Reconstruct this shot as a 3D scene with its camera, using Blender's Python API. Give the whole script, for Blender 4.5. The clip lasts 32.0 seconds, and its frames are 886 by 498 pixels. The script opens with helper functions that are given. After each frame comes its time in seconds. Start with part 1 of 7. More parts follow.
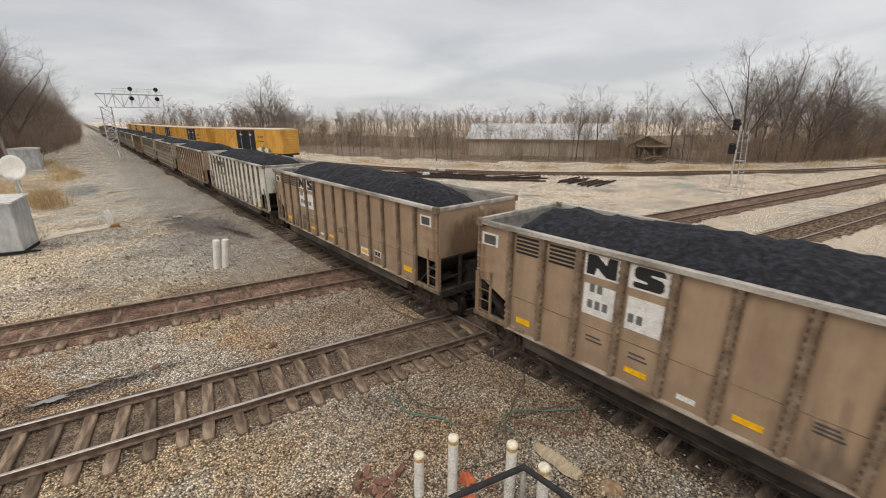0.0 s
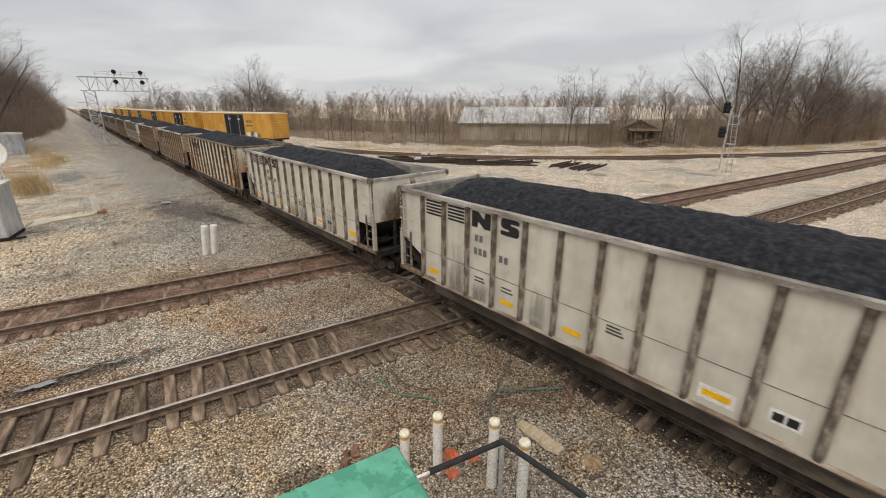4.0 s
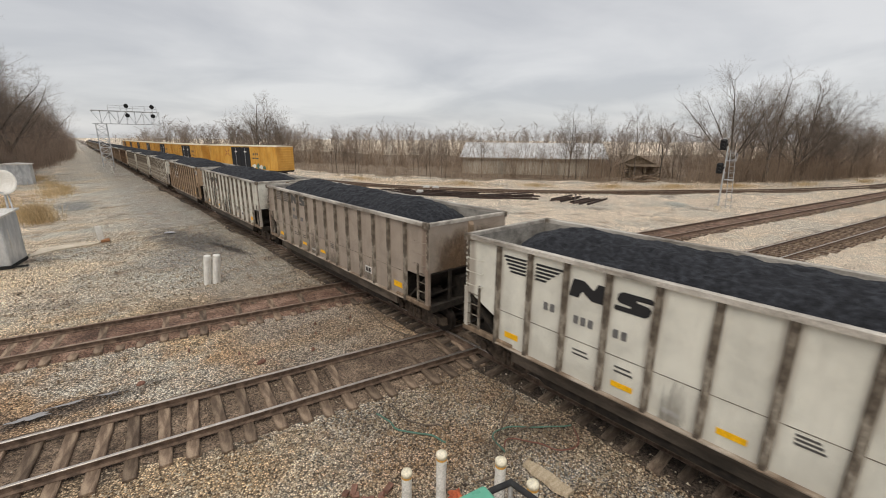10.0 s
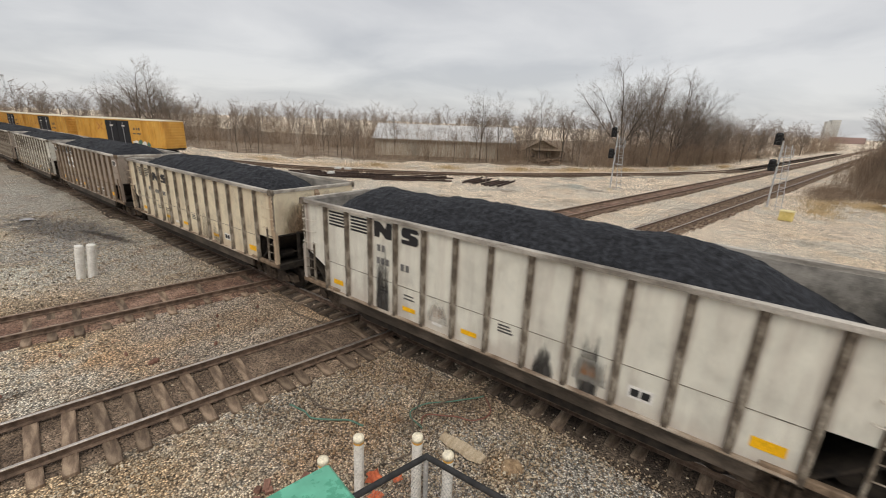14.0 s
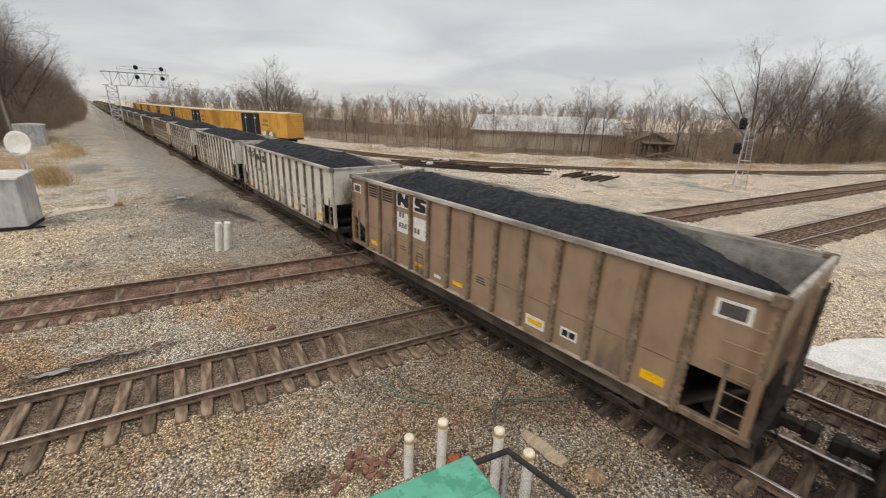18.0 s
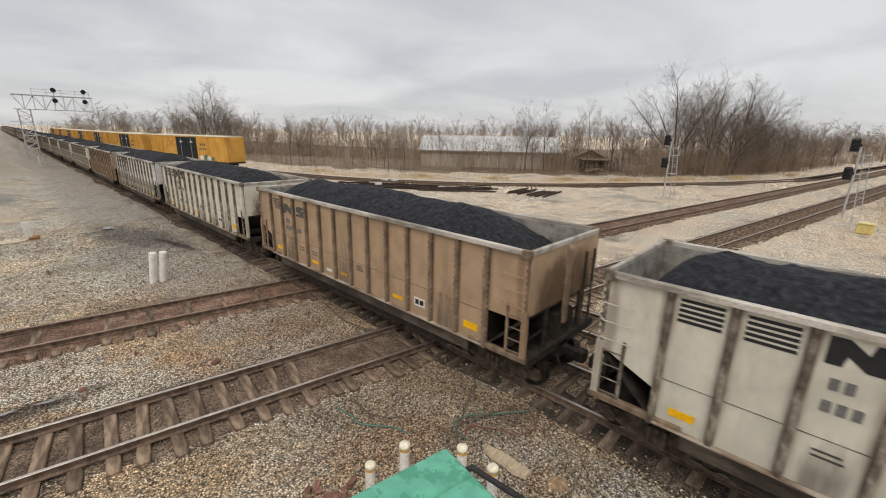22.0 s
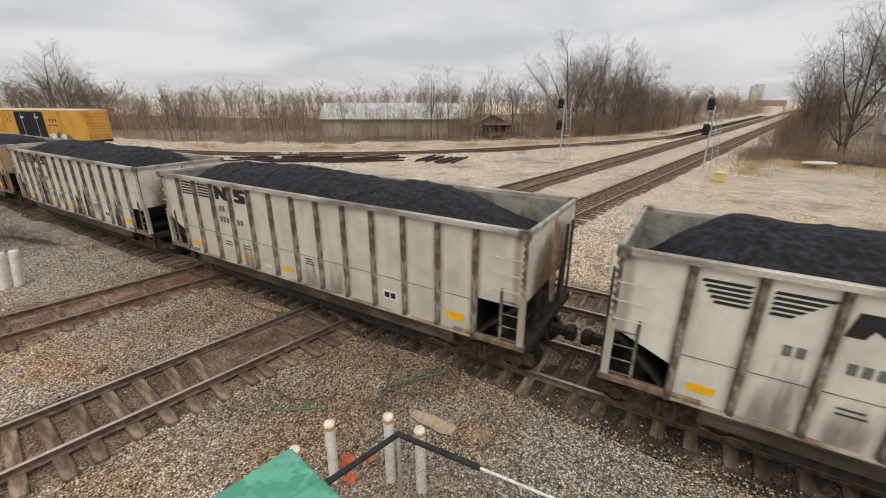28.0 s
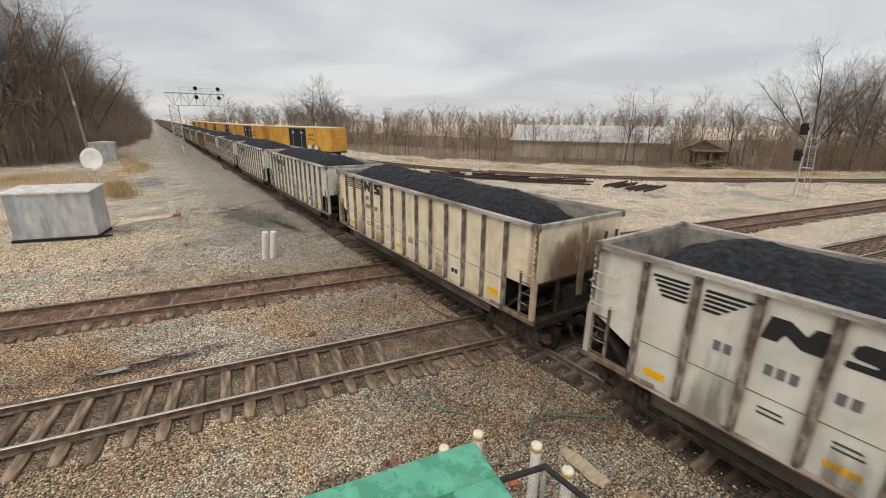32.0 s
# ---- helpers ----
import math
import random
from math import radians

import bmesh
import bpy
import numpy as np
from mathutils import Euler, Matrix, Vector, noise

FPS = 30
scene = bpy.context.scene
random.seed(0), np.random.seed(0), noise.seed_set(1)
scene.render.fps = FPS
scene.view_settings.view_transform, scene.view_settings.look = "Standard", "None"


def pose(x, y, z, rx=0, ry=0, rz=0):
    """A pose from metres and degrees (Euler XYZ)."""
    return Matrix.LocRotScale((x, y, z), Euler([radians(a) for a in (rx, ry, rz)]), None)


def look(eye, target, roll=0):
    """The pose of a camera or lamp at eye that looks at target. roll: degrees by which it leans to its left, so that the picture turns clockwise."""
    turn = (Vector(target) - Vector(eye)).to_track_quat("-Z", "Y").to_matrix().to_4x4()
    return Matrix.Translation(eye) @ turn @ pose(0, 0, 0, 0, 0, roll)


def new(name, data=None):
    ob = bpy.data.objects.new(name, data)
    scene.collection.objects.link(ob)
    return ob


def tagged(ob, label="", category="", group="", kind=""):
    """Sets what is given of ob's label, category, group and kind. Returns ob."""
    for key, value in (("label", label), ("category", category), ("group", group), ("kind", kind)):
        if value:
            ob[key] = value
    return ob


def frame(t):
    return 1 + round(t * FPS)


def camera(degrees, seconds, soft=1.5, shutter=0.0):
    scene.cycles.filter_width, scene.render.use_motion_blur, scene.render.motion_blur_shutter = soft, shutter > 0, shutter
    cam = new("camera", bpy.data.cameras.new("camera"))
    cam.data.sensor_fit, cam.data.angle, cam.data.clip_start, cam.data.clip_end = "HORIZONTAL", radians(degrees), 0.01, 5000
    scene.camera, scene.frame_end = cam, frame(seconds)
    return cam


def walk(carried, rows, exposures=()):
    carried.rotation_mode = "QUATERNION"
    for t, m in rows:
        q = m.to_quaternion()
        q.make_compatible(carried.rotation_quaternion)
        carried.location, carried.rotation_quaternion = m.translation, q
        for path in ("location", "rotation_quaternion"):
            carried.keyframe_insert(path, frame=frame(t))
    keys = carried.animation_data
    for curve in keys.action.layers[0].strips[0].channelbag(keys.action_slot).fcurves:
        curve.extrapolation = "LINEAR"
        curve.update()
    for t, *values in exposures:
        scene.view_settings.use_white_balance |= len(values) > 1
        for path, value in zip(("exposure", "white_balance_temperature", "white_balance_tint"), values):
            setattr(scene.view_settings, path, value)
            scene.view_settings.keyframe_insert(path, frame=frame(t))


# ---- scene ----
cam = camera(93.47, 32.0, soft=1.0, shutter=0.12)
# seconds, eye x y z in metres, then yaw (left of +y), pitch (up) and roll in degrees
PATH = [
    (0.0, -0.039, 0.158, 6.053, -40.08, -17.12, 0.02),
    (0.5, 0.029, 0.114, 6.060, -38.93, -15.19, -0.37),
    (1.0, 0.040, 0.132, 6.043, -42.11, -15.06, -1.26),
    (1.5, 0.009, 0.180, 6.018, -51.40, -16.51, -1.29),
    (2.0, -0.001, 0.124, 6.037, -57.49, -18.03, -0.06),
    (2.5, 0.020, 0.028, 6.008, -56.44, -18.38, 0.47),
    (3.0, 0.003, 0.015, 6.027, -52.69, -18.50, 0.25),
    (3.5, 0.052, 0.040, 5.995, -46.72, -18.72, 0.02),
    (4.0, 0.037, -0.010, 6.030, -41.00, -19.13, -0.05),
    (4.5, 0.040, -0.029, 6.032, -37.20, -19.31, -0.13),
    (6.5, 0.035, 0.005, 6.018, -36.29, -18.77, 0.13),
    (7.0, 0.015, 0.032, 6.016, -37.95, -18.70, 0.24),
    (7.5, 0.012, 0.052, 5.997, -39.19, -16.76, 0.24),
    (8.0, 0.001, 0.045, 6.001, -37.09, -15.15, -0.10),
    (8.5, 0.002, 0.041, 6.002, -36.54, -15.15, -0.08),
    (9.0, 0.011, 0.051, 6.002, -38.24, -15.77, 0.07),
    (9.5, 0.012, 0.064, 5.986, -39.60, -15.66, 0.30),
    (10.0, -0.011, 0.056, 6.011, -40.89, -14.71, 0.42),
    (10.5, 0.007, -0.018, 6.048, -43.33, -13.82, 0.23),
    (11.0, -0.002, -0.005, 6.059, -46.16, -13.19, -0.04),
    (11.5, -0.023, 0.007, 6.067, -50.76, -13.77, -0.18),
    (12.0, 0.023, -0.034, 6.062, -52.52, -15.86, 0.28),
    (12.5, 0.027, -0.022, 6.026, -44.55, -17.70, -0.70),
    (13.0, -0.023, 0.019, 6.041, -40.67, -18.71, -1.68),
    (13.5, -0.014, 0.021, 6.032, -47.24, -18.09, 0.89),
    (14.0, 0.039, 0.015, 6.001, -52.89, -16.86, 2.24),
    (14.5, 0.066, 0.018, 5.988, -58.39, -18.46, 0.75),
    (16.5, 0.050, -0.028, 6.025, -43.86, -18.48, -1.06),
    (17.0, -0.018, -0.030, 6.069, -38.29, -18.68, 0.94),
    (17.5, -0.015, -0.020, 6.067, -36.29, -18.70, 1.66),
    (18.0, -0.058, -0.008, 6.093, -39.86, -18.48, 1.93),
    (18.5, -0.035, -0.022, 6.061, -50.32, -17.22, 1.04),
    (19.0, -0.073, -0.042, 6.097, -58.55, -16.26, 1.11),
    (19.5, -0.054, -0.043, 6.085, -64.25, -14.93, 2.07),
    (20.0, -0.034, -0.044, 6.073, -58.29, -15.25, 1.09),
    (20.5, 0.014, -0.072, 6.058, -46.06, -18.02, 0.59),
    (21.0, 0.009, -0.048, 6.046, -40.13, -18.92, 0.60),
    (21.5, -0.068, -0.004, 6.051, -42.75, -16.49, 0.72),
    (22.0, -0.075, -0.004, 6.061, -46.64, -15.65, 1.17),
    (22.5, 0.017, -0.062, 6.056, -46.18, -16.92, -0.30),
    (23.0, 0.043, -0.060, 6.042, -40.73, -17.85, -1.29),
    (23.5, 0.004, -0.053, 6.048, -36.21, -17.17, -0.41),
    (24.0, -0.011, -0.051, 6.048, -36.58, -16.33, 0.36),
    (24.5, 0.042, 0.013, 6.014, -43.13, -16.70, 0.74),
    (25.0, 0.068, 0.052, 5.978, -54.62, -19.87, 2.32),
    (25.5, 0.005, -0.000, 6.018, -60.57, -20.50, 3.78),
    (27.5, 0.040, -0.092, 6.001, -59.91, -18.30, -1.23),
    (28.0, 0.034, -0.005, 6.010, -58.93, -19.62, 0.12),
    (28.5, 0.019, 0.048, 6.036, -56.36, -20.51, 1.55),
    (29.0, 0.055, 0.024, 5.994, -50.73, -19.94, 2.03),
    (29.5, 0.027, -0.023, 6.044, -44.28, -18.73, 1.77),
    (30.0, 0.019, -0.042, 6.043, -39.17, -17.50, 1.28),
    (30.5, -0.003, -0.049, 6.045, -36.08, -16.71, 0.83),
    (31.0, -0.009, -0.032, 6.036, -34.76, -16.50, 0.58),
    (31.5, -0.011, -0.010, 6.025, -34.33, -16.65, 0.63),
    (32.0, -0.018, -0.018, 6.041, -34.26, -17.09, 0.67),
]


def aim(x, y, z, yaw, pitch, roll):
    a, b = radians(yaw), radians(pitch)
    ahead = Vector((-math.sin(a) * math.cos(b), math.cos(a) * math.cos(b), math.sin(b)))
    return look((x, y, z), Vector((x, y, z)) + ahead, roll)


walk(cam, [(t, aim(*row)) for t, *row in PATH], [(0, 0, 6500, 10), (9.8, 0, 6500, 10), (10.8, -0.12, 6200, 10), (11.2, -0.12, 6200, 10), (12.0, -0.08, 6350, 10), (12.8, 0, 6500, 10), (32, 0, 6500, 10)])

# ---- light: an overcast winter sky ----
world = bpy.data.worlds.new("overcast_sky")
scene.world = world
world.use_nodes = True
wn, wl = world.node_tree.nodes, world.node_tree.links
wn.clear()
w_out = wn.new("ShaderNodeOutputWorld")
w_bg = wn.new("ShaderNodeBackground")
w_sky = wn.new("ShaderNodeTexSky")
w_sky.sky_type, w_sky.sun_disc = "NISHITA", False
w_sky.sun_elevation, w_sky.sun_rotation = radians(56), radians(237)
w_coord = wn.new("ShaderNodeTexCoord")
w_sep = wn.new("ShaderNodeSeparateXYZ")
wl.new(w_coord.outputs["Generated"], w_sep.inputs[0])
# cloud sheet: the direction projected on a flat layer, so that the clouds flatten towards the horizon
w_add = wn.new("ShaderNodeMath")
w_add.operation = "ADD"
w_add.inputs[1].default_value = 0.16
w_abs = wn.new("ShaderNodeMath")
w_abs.operation = "ABSOLUTE"
wl.new(w_sep.outputs["Z"], w_abs.inputs[0])
wl.new(w_abs.outputs[0], w_add.inputs[0])
w_div = wn.new("ShaderNodeVectorMath")
w_div.operation = "DIVIDE"
wl.new(w_coord.outputs["Generated"], w_div.inputs[0])
w_cmb = wn.new("ShaderNodeCombineXYZ")
for axis in range(3):
    wl.new(w_add.outputs[0], w_cmb.inputs[axis])
wl.new(w_cmb.outputs[0], w_div.inputs[1])
w_noise = wn.new("ShaderNodeTexNoise")
w_noise.inputs["Scale"].default_value = 0.85
w_noise.inputs["Detail"].default_value = 5.0
w_noise.inputs["Roughness"].default_value = 0.5
w_noise.inputs["Distortion"].default_value = 0.4
wl.new(w_div.outputs[0], w_noise.inputs["Vector"])
w_ramp = wn.new("ShaderNodeValToRGB")
w_ramp.color_ramp.elements[0].position, w_ramp.color_ramp.elements[0].color = 0.36, (0.556, 0.558, 0.570, 1)
w_ramp.color_ramp.elements[1].position, w_ramp.color_ramp.elements[1].color = 0.64, (0.745, 0.737, 0.730, 1)
wl.new(w_noise.outputs["Fac"], w_ramp.inputs[0])
w_mix = wn.new("ShaderNodeMixRGB")
w_mix.inputs[0].default_value = 0.985
wl.new(w_sky.outputs[0], w_mix.inputs[1])
wl.new(w_ramp.outputs[0], w_mix.inputs[2])
wl.new(w_mix.outputs[0], w_bg.inputs["Color"])
w_bg.inputs["Strength"].default_value = 0.93
wl.new(w_bg.outputs[0], w_out.inputs[0])

sun_data = bpy.data.lights.new("sun", "SUN")
sun_data.energy, sun_data.angle, sun_data.color = 1.6, radians(40), (1.0, 0.93, 0.82)
sun = new("sun", sun_data)
sun.matrix_world = look((0, 0, 60), (34, 22, 0))

# ---- materials ----
TOP, CHORD, SHEET, SILL = 3.58, 3.47, 1.03, 0.69  # heights of a gondola over the rail: rim, side, floor line, sill


def material(name, colours, scale=4.0, rough=0.8, metal=0.0, bump=0.2, fine=60.0, stretch=(1, 1, 1), detail=6.0, spots=None, random_tint=0.0, island=0.0, spec=0.4):
    """A procedural surface: two or three colours blended by noise at two scales, with relief."""
    m = bpy.data.materials.new(name)
    m.use_nodes = True
    nt, ln = m.node_tree.nodes, m.node_tree.links
    bsdf = nt["Principled BSDF"]
    co = nt.new("ShaderNodeTexCoord")
    mp = nt.new("ShaderNodeMapping")
    mp.inputs["Scale"].default_value = stretch
    ln.new(co.outputs["Object"], mp.inputs["Vector"])
    n1 = nt.new("ShaderNodeTexNoise")
    n1.inputs["Scale"].default_value, n1.inputs["Detail"].default_value, n1.inputs["Roughness"].default_value = scale, detail, 0.6
    ln.new(mp.outputs[0], n1.inputs["Vector"])
    ramp = nt.new("ShaderNodeValToRGB")
    els = ramp.color_ramp.elements
    span = (0.36, 0.5, 0.64) if len(colours) == 3 else (0.38, 0.62)
    while len(els) < len(colours):
        els.new(0.5)
    for el, pos, col in zip(els, span, colours):
        el.position, el.color = pos, (*col, 1)
    ln.new(n1.outputs["Fac"], ramp.inputs[0])
    n2 = nt.new("ShaderNodeTexNoise")
    n2.inputs["Scale"].default_value, n2.inputs["Detail"].default_value = fine, 4.0
    ln.new(co.outputs["Object"], n2.inputs["Vector"])
    grain = nt.new("ShaderNodeMapRange")
    grain.inputs["From Min"].default_value, grain.inputs["From Max"].default_value = 0.3, 0.7
    grain.inputs["To Min"].default_value, grain.inputs["To Max"].default_value = 0.78, 1.2
    ln.new(n2.outputs["Fac"], grain.inputs["Value"])
    mul = nt.new("ShaderNodeMixRGB")
    mul.blend_type, mul.inputs[0].default_value = "MULTIPLY", 1.0
    ln.new(ramp.outputs[0], mul.inputs[1])
    ln.new(grain.outputs[0], mul.inputs[2])
    colour = mul.outputs[0]
    if random_tint or island:
        hs = nt.new("ShaderNodeHueSaturation")
        src = nt.new("ShaderNodeObjectInfo").outputs["Random"] if random_tint else nt.new("ShaderNodeNewGeometry").outputs["Random Per Island"]
        amount = random_tint or island
        mr = nt.new("ShaderNodeMapRange")
        mr.inputs["To Min"].default_value, mr.inputs["To Max"].default_value = 1 - amount, 1 + amount
        ln.new(src, mr.inputs["Value"])
        ln.new(mr.outputs[0], hs.inputs["Value"])
        ln.new(colour, hs.inputs["Color"])
        colour = hs.outputs[0]
    if spots:
        colour = blotch(nt, ln, mp.outputs[0], colour, *spots)
    ln.new(colour, bsdf.inputs["Base Color"])
    rr = nt.new("ShaderNodeMapRange")
    rr.inputs["To Min"].default_value, rr.inputs["To Max"].default_value = max(rough - 0.12, 0.03), min(rough + 0.12, 1)
    ln.new(n2.outputs["Fac"], rr.inputs["Value"])
    ln.new(rr.outputs[0], bsdf.inputs["Roughness"])
    bsdf.inputs["Metallic"].default_value = metal
    bsdf.inputs["Specular IOR Level"].default_value = spec
    if bump:
        bp = nt.new("ShaderNodeBump")
        bp.inputs["Strength"].default_value, bp.inputs["Distance"].default_value = bump, 0.02
        ln.new(n2.outputs["Fac"], bp.inputs["Height"])
        ln.new(bp.outputs[0], bsdf.inputs["Normal"])
    return m


def blotch(nt, ln, vector, colour, tint, scale, low, high, amount):
    """Stains of a second colour where a coarse noise is high."""
    n = nt.new("ShaderNodeTexNoise")
    n.inputs["Scale"].default_value, n.inputs["Detail"].default_value, n.inputs["Roughness"].default_value = scale, 8.0, 0.65
    ln.new(vector, n.inputs["Vector"])
    mr = nt.new("ShaderNodeMapRange")
    mr.inputs["From Min"].default_value, mr.inputs["From Max"].default_value = low, high
    mr.inputs["To Max"].default_value = amount
    ln.new(n.outputs["Fac"], mr.inputs["Value"])
    mx = nt.new("ShaderNodeMixRGB")
    ln.new(mr.outputs[0], mx.inputs[0])
    ln.new(colour, mx.inputs[1])
    mx.inputs[2].default_value = (*tint, 1)
    return mx.outputs[0]


def plain(name, colour, rough=0.6, metal=0.0):
    return material(name, [tuple(c * 0.9 for c in colour), tuple(min(c * 1.08, 1) for c in colour)], 6.0, rough, metal, 0.05, 40.0)


def car_paint(name, base, grime, rust, rust_amount=0.5, streak=0.55, lower=None, rusted=False):
    """Weathered paint: vertical streaks of grime and blooms of rust."""
    m = material(name, [tuple(c * 0.86 for c in base), base, tuple(min(c * 1.1, 1) for c in base)], 1.3, 0.62, 0.0, 0.03, 120.0, random_tint=0.08)
    nt, ln = m.node_tree.nodes, m.node_tree.links
    bsdf = nt["Principled BSDF"]
    colour = bsdf.inputs["Base Color"].links[0].from_socket
    co = nt.new("ShaderNodeTexCoord")
    inf = nt.new("ShaderNodeObjectInfo")
    off = nt.new("ShaderNodeVectorMath")
    off.operation = "ADD"
    ln.new(co.outputs["Object"], off.inputs[0])
    cmb = nt.new("ShaderNodeCombineXYZ")
    mu = nt.new("ShaderNodeMath")
    mu.operation, mu.inputs[1].default_value = "MULTIPLY", 90.0
    ln.new(inf.outputs["Random"], mu.inputs[0])
    ln.new(mu.outputs[0], cmb.inputs[1])
    ln.new(cmb.outputs[0], off.inputs[1])
    mp = nt.new("ShaderNodeMapping")
    mp.inputs["Scale"].default_value = (1, 3.0, 0.25)
    ln.new(off.outputs[0], mp.inputs["Vector"])
    colour = blotch(nt, ln, mp.outputs[0], colour, grime, 1.1, 0.47, 0.78, streak)
    mp2 = nt.new("ShaderNodeMapping")
    mp2.inputs["Scale"].default_value = (1, 1.6, 0.7)
    ln.new(off.outputs[0], mp2.inputs["Vector"])
    colour = blotch(nt, ln, mp2.outputs[0], colour, rust, 1.7, 0.56, 0.72, rust_amount)
    if rusted:  # broad soft orange staining with darker hearts
        mp3 = nt.new("ShaderNodeMapping")
        mp3.inputs["Scale"].default_value = (1, 1.5, 0.45)
        ln.new(off.outputs[0], mp3.inputs["Vector"])
        colour = blotch(nt, ln, mp3.outputs[0], colour, (0.47, 0.25, 0.10), 0.8, 0.46, 0.62, 0.8)
        colour = blotch(nt, ln, mp3.outputs[0], colour, (0.27, 0.115, 0.05), 1.1, 0.52, 0.70, 0.8)
    # grime and rust gather along the foot of every rib
    sy = nt.new("ShaderNodeSeparateXYZ")
    ln.new(co.outputs["Object"], sy.inputs[0])
    bay = nt.new("ShaderNodeMath")
    bay.operation, bay.inputs[1].default_value = "MULTIPLY_ADD", 1 / 0.9
    bay.inputs[2].default_value = 10.0
    ln.new(sy.outputs["Y"], bay.inputs[0])
    fr = nt.new("ShaderNodeMath")
    fr.operation, fr.inputs[1].default_value = "PINGPONG", 0.5
    ln.new(bay.outputs[0], fr.inputs[0])
    wn2 = nt.new("ShaderNodeTexNoise")
    wn2.inputs["Scale"].default_value, wn2.inputs["Detail"].default_value = 1.6, 6.0
    ln.new(mp2.outputs[0], wn2.inputs["Vector"])
    ed = nt.new("ShaderNodeMath")
    ed.operation, ed.inputs[1].default_value = "MULTIPLY_ADD", -0.40 if rusted else -0.27
    ln.new(wn2.outputs["Fac"], ed.inputs[0])
    ln.new(fr.outputs[0], ed.inputs[2])
    em = nt.new("ShaderNodeMapRange")
    em.inputs["From Min"].default_value, em.inputs["From Max"].default_value = 0.02, -0.10
    em.inputs["To Max"].default_value = 0.75
    ln.new(ed.outputs[0], em.inputs["Value"])
    eg = nt.new("ShaderNodeMixRGB")
    ln.new(em.outputs[0], eg.inputs[0])
    ln.new(colour, eg.inputs[1])
    eg.inputs[2].default_value = (*(0.6 * a + 0.4 * b for a, b in zip(grime, rust)), 1)
    colour = eg.outputs[0]
    # tint of base and grime mixed in towards the sill, reaching higher here and there
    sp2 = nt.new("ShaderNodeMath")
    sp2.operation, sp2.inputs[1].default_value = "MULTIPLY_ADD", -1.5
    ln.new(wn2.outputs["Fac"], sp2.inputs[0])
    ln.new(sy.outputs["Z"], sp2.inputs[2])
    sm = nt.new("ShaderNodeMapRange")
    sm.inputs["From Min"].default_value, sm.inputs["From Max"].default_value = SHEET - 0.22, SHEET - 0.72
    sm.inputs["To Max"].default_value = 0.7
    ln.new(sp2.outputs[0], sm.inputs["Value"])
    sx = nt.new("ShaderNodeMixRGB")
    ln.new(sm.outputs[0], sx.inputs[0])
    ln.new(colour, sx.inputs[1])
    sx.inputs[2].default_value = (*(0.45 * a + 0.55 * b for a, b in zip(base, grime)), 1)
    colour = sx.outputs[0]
    if lower:  # an old tide of grime up to a height
        sz = nt.new("ShaderNodeSeparateXYZ")
        ln.new(co.outputs["Object"], sz.inputs[0])
        mr = nt.new("ShaderNodeMapRange")
        mr.inputs["From Min"].default_value, mr.inputs["From Max"].default_value = lower[1] + 0.02, lower[1] - 0.02
        mr.inputs["To Max"].default_value = 0.85
        ln.new(sz.outputs["Z"], mr.inputs["Value"])
        mx = nt.new("ShaderNodeMixRGB")
        ln.new(mr.outputs[0], mx.inputs[0])
        ln.new(colour, mx.inputs[1])
        mx.inputs[2].default_value = (*lower[0], 1)
        colour = mx.outputs[0]
    ln.new(colour, bsdf.inputs["Base Color"])
    return m


